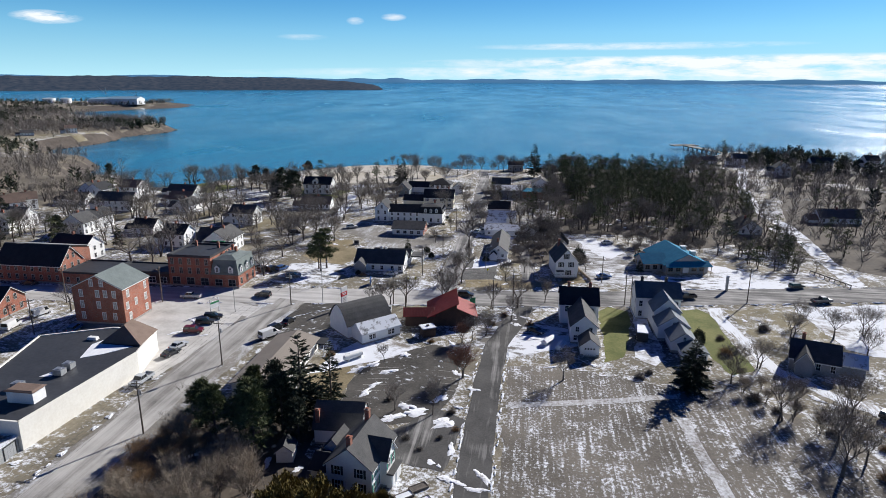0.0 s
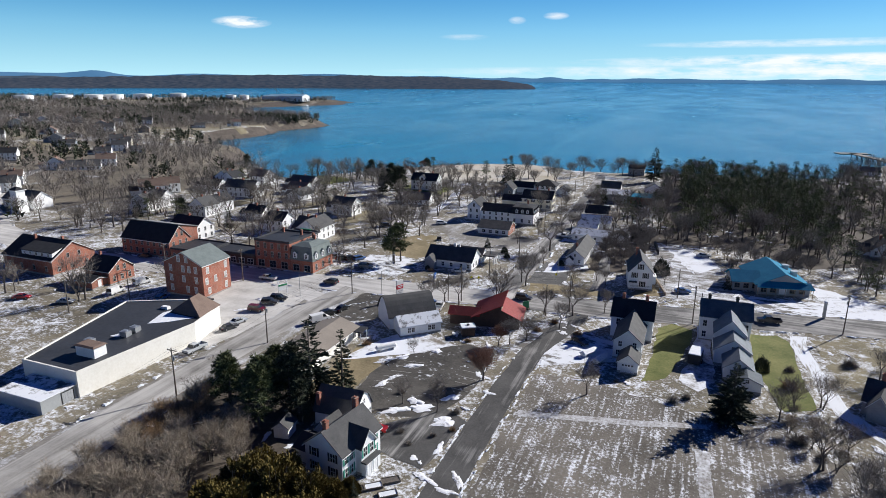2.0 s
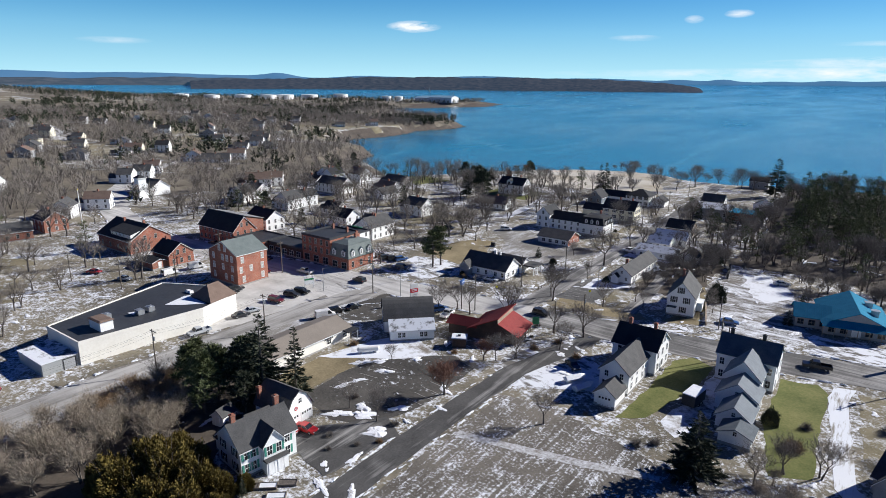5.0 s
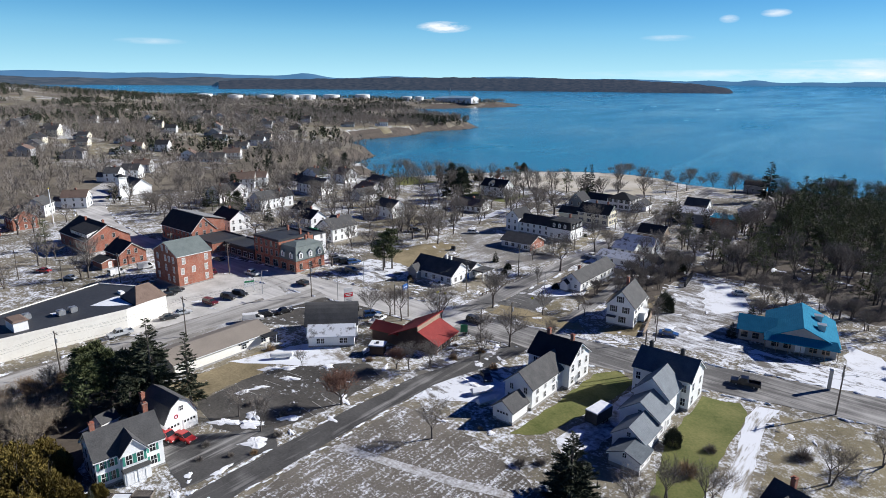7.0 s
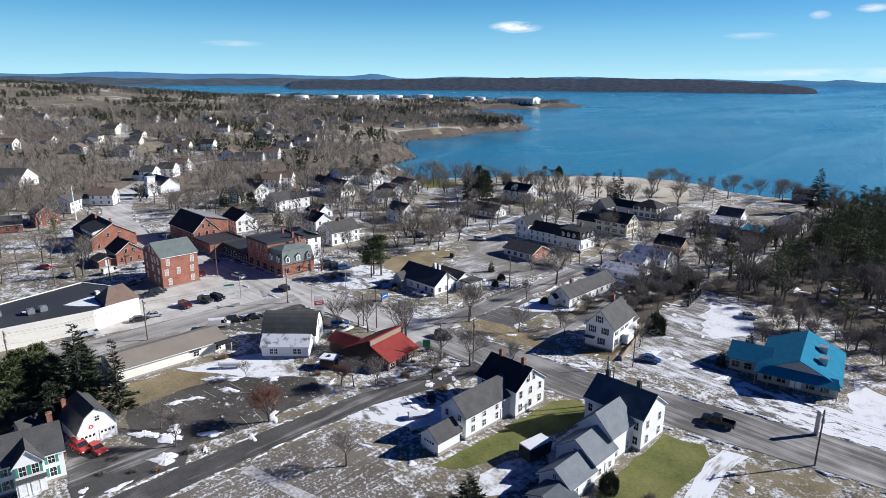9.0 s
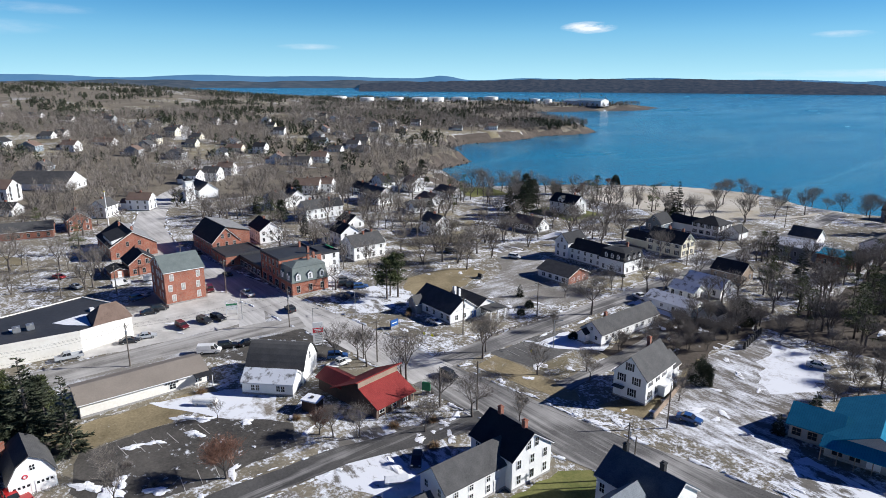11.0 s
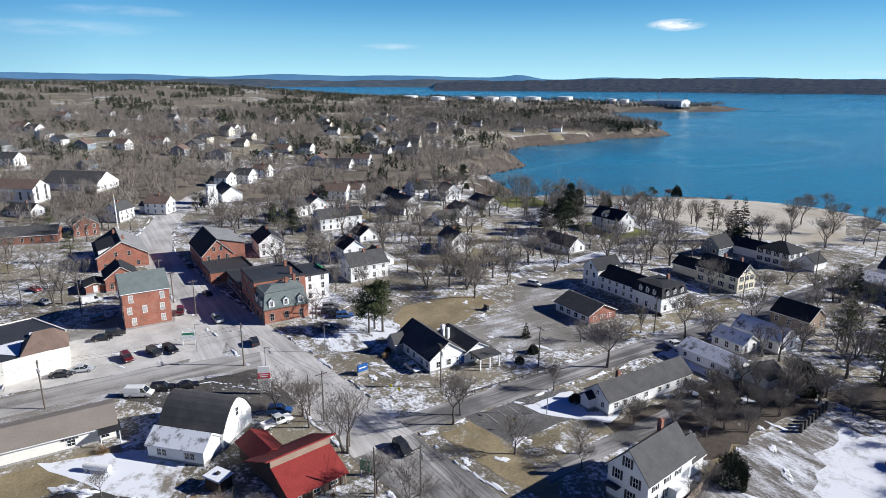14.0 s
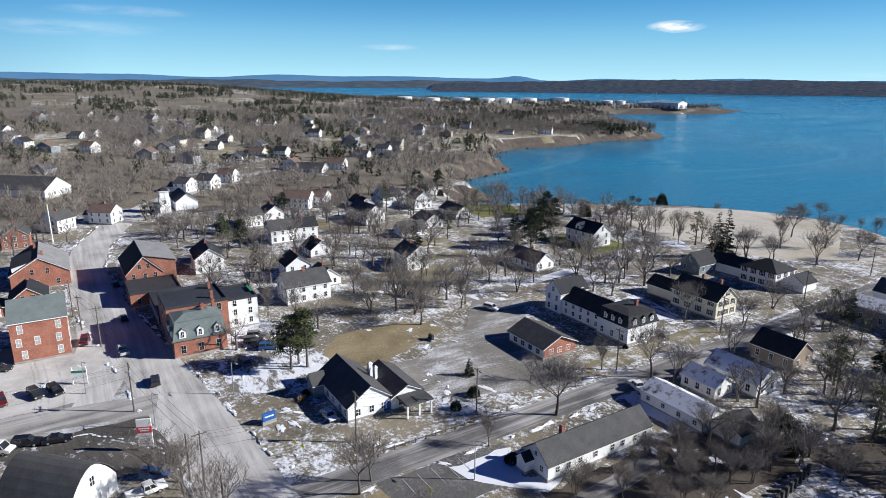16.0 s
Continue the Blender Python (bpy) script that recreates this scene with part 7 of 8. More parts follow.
for x, y in ((47, 121), (50, 117), (57, 110), (60, 97), (68, 112), (74, 98), (64, 106), (71, 96), (76, 84), (25.5, 127.4), (49, 152), (62, 160), (48, 143), (72, 108)):
    plant(trnd.choice(("bare_shrub_a", "bare_shrub_a", "tan_shrub_a")), x, y, trnd.uniform(2, 4), "in the hedgerow by the field")
for x, y, h in ((47.7, 134, 8), (53, 136.5, 8), (66.9, 155, 9), (77.5, 157, 10), (80, 146, 9), (86, 160, 10), (73, 166, 8)):
    bare(x, y, h, "beside the snowy driveway")
for x, y, h in ((-3.1, 155.7, 8), (-1.6, 166, 10), (6.1, 171.2, 9), (-40.4, 157.6, 10), (-37.3, 161.8, 9), (-21.7, 164, 13), (-32.8, 161.5, 11), (-21.6, 187.9, 11), (-19.6, 185, 12), (-0.1, 198.7, 7), (3, 196, 6), (-6, 189, 9), (17.5, 209, 6), (20, 203, 6), (-9, 164, 9)):
    bare(x, y, h, "beside the main street")
for x, y, h in ((-21.4, 227.2, 15), (-19.7, 209.9, 8), (-22.5, 255.4, 14), (-31, 249, 9), (-39.6, 288.2, 12), (-30, 300, 9), (-20, 280, 10), (-20, 310, 11), (-33, 318, 10), (-40.7, 275, 7), (-20, 262, 9), (-35, 232, 7)):
    bare(x, y, h, "along the shore lane")
for x, y, h in ((-82, 229.8, 14), (-88.5, 219.2, 13), (-79, 242.9, 13), (-104.5, 244.4, 13), (-95, 233, 12), (-74.3, 227.2, 12), (-92, 262, 12), (-86, 275, 13), (-96, 295, 11), (-70, 285, 11), (-80, 300, 10), (-101, 194.6, 11), (-93, 200, 12), (-106, 222, 13)):
    bare(x, y, h, "in the gardens behind the office")
for x, y, h in ((-94.6, 355.3, 10), (-69.1, 382, 16), (-77.2, 403.7, 15), (-60.3, 397.2, 15), (-87.3, 321.6, 10), (-50, 372, 13), (-45, 390, 13), (-40, 410, 14), (-112, 365, 10), (-60, 360, 11)):
    bare(x, y, h, "at the edge of the hay field")
for x, y, h in ((-137, 440, 11), (-142, 432, 6), (-100, 450, 9), (-91, 451, 10), (-82, 452, 8), (-65, 447, 10), (-54, 442, 9), (-47, 436, 12), (-40, 437, 9), (-33, 436, 13), (-25, 440, 12), (-8, 446, 9), (4, 449, 10), (-104, 449, 6), (-72, 449, 7), (-17, 422, 13), (-10, 420, 14), (-2, 423, 13), (3, 432, 12), (-21, 431, 13)):
    bare(x, y, h, "along the shore")
for x, y, h in ((-148, 378, 4), (-143, 370, 5), (-154, 386, 4), (-160, 396, 4), (-152, 408, 5), (-158, 404, 4), (-140, 364, 5), (-150, 372, 5), (-165, 372, 6), (-170, 362, 7)):
    plant(trnd.choice(("thicket_a", "russet_tree_a")), x, y, h, "in the brush above the shore")
# evergreens with a place of their own
plant("broad_spruce_a", 36, 125.0, 12.2, "at the edge of the field")
plant("spruce_a", -39.6, 98, 17.8, "beside the long shop"), plant("spruce_b", -35.7, 103.2, 15.4, "beside the long shop")
for kind, x, y, h in (("pine_b", -44.4, 88, 13), ("pine_a", -47, 93, 11.5), ("pine_c", -42, 94.5, 12.5), ("pine_b", -53, 91, 11), ("pine_c", -45, 99.5, 12), ("pine_a", -57, 95, 10), ("pine_b", -50, 101, 10.5), ("pine_c", -38.5, 93, 9)):
    plant(kind, x, y, h, "in the grove by the west street")
for x, y, h in ((-56, 86, 10), (-60, 97, 9), (-50, 96, 9), (-47, 84, 8)):
    bare(x, y, h, "in the grove by the west street")
for x, y, h in ((-28, 71, 11.5), (-33, 71, 11), (-24, 73, 9), (-31, 65, 11), (-35.5, 66, 10), (-25.5, 66, 10), (-21.5, 75, 6.5), (-29.5, 76, 8), (-34, 76.5, 8), (-21, 69, 8.5), (-17, 72, 6.5), (-20, 79, 3.5)):
    plant(trnd.choice(("olive_yew_a", "olive_yew_b")), x, y, h, "behind the green-shuttered house")
plant("dark_yew_a", 18.4, 214, 9, "beside the snowy lot"), plant("dark_yew_a", 43.2, 150, 5, "beside the white house"), plant("arborvitae_a", 38, 206.5, 4, "beside the blue-roofed shop")
plant("dark_yew_a", 8, 254, 10, "behind the garage row"), plant("arborvitae_a", 39.5, 219, 5, "behind the blue-roofed shop"), plant("spruce_b", -18.5, 77.5, 3.5, "before the green-shuttered house")
plant("pine_d", -67, 189.8, 13, "beside the office lot"), plant("pine_e", -66.2, 193.2, 14, "beside the office lot"), plant("pine_d", -68.5, 192, 12, "beside the office lot")
plant("arborvitae_a", -43.9, 222, 3.8, "on an island in the lot"), plant("round_shrub_a", -36.1, 217.9, 3.0, "in the lot's border"), plant("round_shrub_a", -33.4, 211.8, 2.6, "in the lot's border")
plant("round_shrub_a", -13.8, 210.4, 2.8, "beside the long white house"), plant("tan_shrub_a", -52, 187, 2, "before the office"), plant("round_shrub_a", -54, 188.5, 2.0, "before the office"), plant("round_shrub_a", -36, 262, 1.6, "before the inn"), plant("round_shrub_a", -36, 275, 1.6, "before the inn")
plant("spruce_b", -74.4, 350, 17, "above the shore field"), plant("spruce_b", -72.2, 352.5, 18, "above the shore field"), plant("dark_yew_a", -152, 415, 10, "on the bank above the bay"), plant("dark_yew_a", -150, 359, 9, "above the shore field"), plant("pine_c", -157, 341, 13, "above the shore field"), plant("dark_yew_a", -230, 328, 6, "on the bank above the bay")
plant("spruce_a", 3.5, 404, 21, "among the shore houses"), plant("spruce_b", 24, 352, 14, "among the shore houses"), plant("spruce_b", -15, 322, 11, "among the shore houses"), plant("spruce_b", 3, 300, 12, "among the shore houses")
for x, y, h in ((-122, 306, 15), (-128, 300, 13), (-118, 300, 16), (-140, 330, 12), (-150, 340, 11), (-131, 316, 14), (-246, 336, 12), (-255, 330, 10), (-140, 262, 11), (-230, 240, 9), (-175, 206, 11), (-150, 205, 9), (-200, 205, 10)):
    plant(trnd.choice(("pine_c", "pine_c", "spruce_a")), x, y, h, "among the town gardens")
for x, y, h in ((-2, 214, 6), (3, 219, 7), (-1, 226, 6), (6, 230, 7), (0, 236, 7), (8, 222, 6), (4, 243, 8), (10, 246, 8), (9, 237, 7), (-2, 245, 7), (6, 213, 5), (1, 230, 6), (5, 254, 9), (11, 230, 6)):
    plant(trnd.choice(("thicket_c", "thicket_c", "bare_tree_c")), x, y, h, "in the brush behind the long white house")
for x, y, h in ((-4, 218, 4), (1, 222, 5), (5, 225, 5), (-3, 231, 5), (3, 234, 6), (8, 227, 5), (-3, 239, 6), (2, 248, 7), (7, 250, 7), (11, 240, 7), (12, 252, 8), (-4, 251, 6), (9, 216, 4), (5, 239, 6)):
    plant("thicket_c", x, y, h, "in the brush behind the long white house")
for x, y, h in ((46, 124, 5), (49, 120, 5), (52, 114, 6), (55, 110, 6), (58, 104, 6), (50, 126, 4), (47, 130, 4)):
    plant("thicket_a", x, y, h, "in the hedgerow by the field")
for x, y, h in ((40, 228, 6), (42, 234, 7), (39, 240, 7), (44, 241, 8), (48, 237, 7), (36, 248, 8), (30, 252, 8), (42, 248, 9), (52, 242, 8), (56, 236, 7), (60, 240, 8), (24, 254, 8), (47, 246, 9), (64, 234, 7), (18, 253, 8)):
    plant(trnd.choice(("thicket_c", "bare_tree_c", "thicket_c")), x, y, h, "in the brush behind the snowy lot")
# thickets near the west street
for x, y, h in ((-47, 64, 9), (-53, 70, 8), (-44, 58, 9), (-56, 62, 8), (-50, 55, 9), (-61, 67, 7), (-46, 77, 9), (-53, 78, 8), (-60, 74, 7), (-57.5, 55, 8), (-49, 71, 9), (-42, 79, 8), (-50, 75, 8), (-45, 70, 9), (-57, 71, 8), (-50, 62, 9), (-42, 64, 9), (-54, 65, 8), (-44, 82, 8), (-49, 81, 7), (-61, 60, 7), (-40, 76, 8), (-60, 51, 8), (-54, 50, 8)):
    plant("thicket_a", x, y, h, "beside the west street")
for x, y, h in ((-58.5, 84, 6), (-55, 82, 6), (-60.5, 80, 5.5), (-61, 89, 5), (-57.5, 76, 5), (-60, 93, 6), (-58, 90, 6), (-63, 84, 5), (-62, 77, 4.5), (-55, 86, 6)):
    plant("thicket_b", x, y, h, "beside the west street")
for x, y in ((-18, 112), (-26, 110), (-11.5, 101), (-14, 98), (-13, 107), (-20, 97), (-17, 94), (-44, 128), (-8, 152), (-5, 159), (-12, 158), (2, 154), (-22, 139), (14, 132), (28, 130), (-14, 165)):
    plant(trnd.choice(("bare_shrub_a", "tan_shrub_a")), x, y, trnd.uniform(1.2, 2.2), "in a rough border")

# ---- scattered garden trees and woods ----


def near_line(x, y, line, gap):
    for (ax, ay), (bx, by) in zip(line, line[1:]):
        dx, dy = bx - ax, by - ay
        t = max(0, min(1, ((x - ax) * dx + (y - ay) * dy) / (dx * dx + dy * dy)))
        if math.hypot(x - ax - t * dx, y - ay - t * dy) < gap:
            return True
    return False


LINES = [(MAIN, 9), ([(-71.5, -80), (-71.5, 140), (-66, 162)], 8), ([(-24, 176), (-24, 300), (-27, 380), (-32, 440)], 6), ([(104, 200), (113, 282), (114, 329), (125, 384), (165, 515), (190, 610)], 6)]


def free(x, y, gap=2.5):
    return (y < 360 or shore_distance(x, y) > 6) and not any(math.hypot(x - a, y - c) < r + gap for a, c, r in FOOT) and not any(near_line(x, y, line, g) for line, g in LINES)


def grove(name, label, spots):
    """Many trees that nobody could count, in one mesh: shapes set down again and again, each turned and sized."""
    verts, loops, sizes, slot, k = [], [], [], [], 0
    mats = []
    for kind, x, y, h in spots:
        if kind not in TREES:
            TREES[kind] = (BARE_KINDS.get(kind) or GREEN_KINDS[kind])()
        c = h / (12 if kind in BARE_KINDS else 14)
        turn = trnd.uniform(0, 6.283)
        for me in TREES[kind]:
            n_ = len(me.vertices)
            co = np.empty(n_ * 3)
            me.vertices.foreach_get("co", co)
            co = co.reshape(-1, 3) * (c * trnd.uniform(0.9, 1.1), c * trnd.uniform(0.9, 1.1), c)
            co = np.stack([co[:, 0] * math.cos(turn) - co[:, 1] * math.sin(turn) + x, co[:, 0] * math.sin(turn) + co[:, 1] * math.cos(turn) + y, co[:, 2] + land(x, y)], -1)
            lp = np.empty(len(me.loops), int)
            me.loops.foreach_get("vertex_index", lp)
            sz = np.empty(len(me.polygons), int)
            me.polygons.foreach_get("loop_total", sz)
            if me.materials[0] not in mats:
                mats.append(me.materials[0])
            verts.append(co), loops.append(lp + k), sizes.append(sz), slot.append(np.full(len(sz), mats.index(me.materials[0])))
            k += n_
    verts, loops, sizes, slot = (np.concatenate(q) for q in (verts, loops, sizes, slot))
    me = bpy.data.meshes.new(name)
    me.vertices.add(len(verts))
    me.vertices.foreach_set("co", verts.ravel())
    me.loops.add(len(loops))
    me.loops.foreach_set("vertex_index", loops)
    me.polygons.add(len(sizes))
    me.polygons.foreach_set("loop_start", np.concatenate([[0], np.cumsum(sizes)[:-1]]))
    for q in mats:
        me.materials.append(q)
    me.polygons.foreach_set("material_index", slot)
    me.update(calc_edges=True)
    return tagged(new(name, me), label, "trees", kind="stuff")


def spots(count, x0, x1, y0, y1, low, high, green=0.1, skip=None, gap=1.0):
    out, tries = [], 0
    while len(out) < count and tries < count * 40:
        tries += 1
        x, y = trnd.uniform(x0, x1), trnd.uniform(y0, y1)
        if (skip and skip(x, y)) or not free(x, y, gap):
            continue
        kind = trnd.choice(("grove_pine_a", "grove_pine_b")) if trnd.random() < (green(x, y) if callable(green) else green) else trnd.choice(("grove_tree_a", "grove_tree_b", "grove_tree_c", "grove_tree_d"))
        out.append((kind, x, y, trnd.uniform(low, high)))
    return out


grove("garden_trees", "leafless trees crowding the town gardens", spots(250, -250, -60, 180, 375, 8, 14, 0.05, lambda x, y: -80 < x < -28 and 172 < y < 264))
grove("back_lot_trees", "leafless trees behind the brick houses", spots(125, -300, -108, 30, 152, 8, 15, 0.04, lambda x, y: x > -122 and y > 96))
grove("lane_trees", "leafless trees crowding the lane's gardens", spots(45, -22, 14, 238, 330, 7, 12, 0.08, lambda x, y: x > 10 and y < 252))
grove("shore_woods", "dark mixed woods above the shore", spots(400, 10, 120, 228, 490, 8.5, 13, lambda x, y: 0.85 if 18 < x < 80 and 285 < y < 430 else 0.38, lambda x, y: (x < 47 and y < 254) or (x < 66 and y < 234) or (x > 78 and y < 246), 0.3))
grove("pine_wood", "dense dark pines above the shore", spots(105, 22, 84, 288, 405, 10.5, 14, 1.0, None, 0.2))
grove("ditch_trees", "leafless trees and dark firs in the ditch beside the road", spots(52, 77, 103, 203, 246, 5, 9, 0.35, lambda x, y: y < 225 - (x - 60) * 0.5 or (x > 98 and y < 226), 0.3))
grove("harbour_woods", "leafless trees and firs above the harbour", spots(200, 108, 380, 205, 560, 8, 13, 0.4))


def far_woods(name, count, sampler, evergreen, material, label):
    """Countless far trees: fans of bare branches or ragged cones, in one mesh."""
    r = np.random.default_rng(len(label) * 7 + count)
    xy = sampler(r, count * 6)
    keep = shore_distance(xy[:, 0], xy[:, 1]) > 6
    xy = xy[keep]
    dens = np.array([noise.noise((x / 90, y / 90, 5.0)) for x, y in xy])
    xy = xy[dens > r.uniform(0.0, 0.42, len(xy))] if evergreen else xy[dens < r.uniform(-0.05, 0.6, len(xy))]
    if not evergreen:
        xy = xy[~np.array([open_field(x, y) for x, y in xy])]
        xy = xy[~((xy[:, 0] < -385) & (xy[:, 0] > -540) & (xy[:, 1] > 505) & (xy[:, 1] < 700)) | (r.random(len(xy)) < 0.15)]
    foot = np.array([f for f in FOOT if f[2] > 2.5])
    clear = np.ones(len(xy), bool)
    for fx, fy, fr in foot:
        clear &= (np.abs(xy[:, 0] - fx) > fr) | (np.abs(xy[:, 1] - fy) > fr)
    for a, c in zip(MAIN, MAIN[1:]):
        d = np.array(c, float) - a
        t = np.clip(((xy - a) @ d) / (d @ d), 0, 1)
        clear &= np.linalg.norm(xy - a - t[:, None] * d, axis=1) > 8
    xy = xy[clear][:count]
    n = len(xy)
    base = np.concatenate([xy, ground_height(xy[:, 0], xy[:, 1])[:, None]], 1)
    h = r.uniform(7, 13, n)
    m = Mesh()
    k = 40 if evergreen else 42
    a = r.uniform(0, 6.283, (n, k))
    if evergreen:       # sprays of needles, wide below and narrow at the top
        f = np.linspace(0, 0.9, k)[None] * np.ones((n, 1))
        w = (h * r.uniform(0.2, 0.36, n))[:, None]
        off = w * r.uniform(0.1, 0.8, (n, k)) * (1 - f) ** 0.6
        p = base[:, None, :] + np.stack([np.cos(a) * off, np.sin(a) * off, h[:, None] * (0.06 + 0.72 * f)], -1)
        q = p + np.stack([np.cos(a) * w * 0.6, np.sin(a) * w * 0.6, h[:, None] * r.uniform(0.04, 0.22, (n, k))], -1)
        rad, sides = w * (0.3 - f * 0.14) * r.uniform(0.5, 1.1, (n, k)), 1
    else:               # a trunk and fans of twigs that fill a rounded crown
        f = r.uniform(0.12, 0.72, (n, k))
        out = h[:, None] * r.uniform(0.05, 0.36, (n, k)) * np.sin(np.pi * np.clip(f + 0.12, 0, 0.9))
        stem = h[:, None] * r.uniform(0.0, 0.12, (n, k))
        p = base[:, None, :] + np.stack([np.cos(a) * stem, np.sin(a) * stem, h[:, None] * f], -1)
        q = p + np.stack([np.cos(a) * out, np.sin(a) * out, h[:, None] * np.minimum(r.uniform(0.08, 0.36, (n, k)), 1 - f)], -1)
        p[:, 0] = base - (0, 0, 0.3)
        q[:, 0] = base + np.stack([np.zeros(n), np.zeros(n), h * 0.7], -1)
        rad, sides = np.full((n, k), 0.12), 1
    m.c = np.concatenate([p, q, rad[..., None], np.full((n, k, 1), sides)], -1).reshape(-1, 8)
    return tagged(new(name, m.data(name, material)), label, "woods", kind="stuff")


def west_area(r, n):
    return np.stack([-240 - 560 * r.random(n) ** 0.8, r.uniform(-40, 760, n)], -1)


def far_area(r, n):
    return np.stack([r.uniform(-2300, -760, n), r.uniform(-200, 1750, n)], -1)


def coast_area(r, n):
    return np.stack([r.uniform(-1050, -420, n), r.uniform(560, 1720, n)], -1)


def tip_area(r, n):
    return np.stack([r.uniform(-640, -480, n), r.uniform(690, 930, n)], -1)


def head_area(r, n):
    return np.stack([r.uniform(-1080, -960, n), r.uniform(1520, 1700, n)], -1)


far_woods("bare_woods", 5000, west_area, False, BARE, "grey-brown leafless woods between far houses")
far_woods("bare_woods", 3000, far_area, False, BARE, "grey-brown leafless woods inland")
far_woods("bare_woods", 1700, coast_area, False, BARE, "leafless woods along the coast")
far_woods("evergreen_woods", 520, west_area, True, NEEDLE, "dark evergreens among leafless woods")
far_woods("evergreen_woods", 4200, far_area, True, NEEDLE, "dark evergreen woods inland")
far_woods("evergreen_woods", 420, coast_area, True, NEEDLE, "dark evergreens along the coast")
def harbour_area(r, n):
    return np.stack([r.uniform(112, 420, n), r.uniform(225, 560, n)], -1)


far_woods("bare_woods", 900, harbour_area, False, BARE, "leafless brush above the harbour")
far_woods("evergreen_woods", 460, harbour_area, True, NEEDLE, "dark firs above the harbour")


def shore_rocks(m, r):
    for (ax, ay), (bx, by) in zip(SHORE[3:41], SHORE[4:42]):
        n_ = int(math.hypot(bx - ax, by - ay) / 2.2)
        for i in range(min(n_, 160)):
            f = r.random()
            x, y = ax + (bx - ax) * f + r.gauss(0, 2.2), ay + (by - ay) * f + r.gauss(0, 2.2)
            q = r.uniform(0.5, 2.0)
            z = max(SEA, land(x, y))
            pts = [(x + math.cos(a) * q * r.uniform(0.7, 1.2), y + math.sin(a) * q * r.uniform(0.7, 1.2)) for a in (0, 1.05, 2.1, 3.14, 4.2, 5.25)]
            k = len(m.v)
            m.v += [(px, py, z - 0.5) for px, py in pts] + [(x + (px - x) * 0.6, y + (py - y) * 0.6, z + q * r.uniform(0.25, 0.6)) for px, py in pts]
            m.f += [(k + j, k + (j + 1) % 6, k + 6 + (j + 1) % 6, k + 6 + j) for j in range(6)] + [tuple(range(k + 6, k + 12))]


rocks = Mesh()
shore_rocks(rocks, random.Random(8))
tagged(new("shore_rocks", rocks.data("shore_rocks", ROCK)), "brown rocks and weed along the waterline", "rocks", kind="stuff")
far_woods("evergreen_woods", 260, head_area, True, NEEDLE, "dark evergreens on the headland")

far_woods("evergreen_woods", 130, tip_area, True, NEEDLE, "dark evergreens out on the point")
far_woods("bare_woods", 300, tip_area, False, BARE, "leafless trees out on the point")

# ---- vehicles ----
BLACK, DARK, GREY, SILVER, WHITEC, REDC, MAROON, BLUEC = (0.012, 0.012, 0.014), (0.03, 0.032, 0.036), (0.12, 0.12, 0.13), (0.45, 0.47, 0.49), (0.75, 0.75, 0.74), (0.4, 0.02, 0.02), (0.13, 0.015, 0.02), (0.03, 0.09, 0.25)
vehicle("pickup_truck", -79.0, 109.3, -95, SILVER, "silver", "parked beside the long store")
vehicle("suv", -82.0, 135.6, 10, MAROON, "maroon", "parked in the gravel lot")
vehicle("suv", -82.0, 141.4, 20, DARK, "charcoal", "parked in the gravel lot")
vehicle("suv", -81.6, 144.9, 20, BLACK, "black", "parked in the gravel lot")
vehicle("suv", -99.0, 134.6, 80, DARK, "charcoal", "parked by the brick hall")
vehicle("sedan", -97.5, 131.6, 80, BLACK, "black", "parked by the brick hall")
vehicle("sedan", -80.4, 122.6, 75, DARK, "charcoal", "parked at the end of the store")
vehicle("sedan", -80.8, 126.6, 75, SILVER, "silver", "parked at the end of the store")
vehicle("van", -128.2, 140.2, 75, WHITEC, "white", "parked by the small brick house")
vehicle("van", -128.7, 131, 95, WHITEC, "white", "parked by the small brick house")
vehicle("suv", -112, 132, 100, BLUEC, "blue", "parked behind the brick hall")
vehicle("sedan", -134.6, 119.5, 20, SILVER, "silver", "parked on snow behind the store")
vehicle("sedan", -149, 117, 30, REDC, "red", "parked in rough grass")
vehicle("suv", -106.5, 151.2, -10, MAROON, "maroon", "parked in the brick hall's shade")
vehicle("pickup_truck", -95.5, 158.6, 185, SILVER, "silver", "parked along the main street")
vehicle("van", -62.2, 136.0, 60, WHITEC, "white", "parked behind the snowbank")
vehicle("suv", -62.4, 140.4, 70, BLACK, "black", "parked behind the snowbank")
vehicle("sedan", -60.8, 145.0, 80, BLACK, "black", "parked behind the snowbank")
vehicle("pickup_truck", -36.8, 156.6, 100, WHITEC, "white", "parked behind the red-roofed workshop")
vehicle("suv", -40.6, 158.4, 60, BLUEC, "blue", "parked behind the red-roofed workshop")
vehicle("suv", -17.0, 172.8, 0, DARK, "charcoal", "on the main street")
vehicle("suv", -75.5, 163.0, 175, DARK, "charcoal", "on the main street")
vehicle("pickup_truck", 47.5, 181.6, 190, BLACK, "black", "on the main street")
vehicle("suv", -73.6, 249.5, 20, WHITEC, "white", "parked behind the motel wing")
vehicle("pickup_truck", -20.0, 248.4, 165, WHITEC, "white", "parked by the garage row")
vehicle("pickup_truck", -17.2, 251.2, 165, SILVER, "silver", "parked by the garage row")
for i, (x, y, c, n_) in enumerate(((-85.5, 186.5, DARK, "charcoal"), (-82.8, 187.5, BLACK, "black"), (-80.0, 188.6, BLUEC, "blue"), (-88.5, 188, GREY, "grey"))):
    vehicle("suv", x, y, 70, c, n_, "parked beside the mansard block")
vehicle("sedan", -43.3, 189.3, 5, WHITEC, "white", "parked before the office")
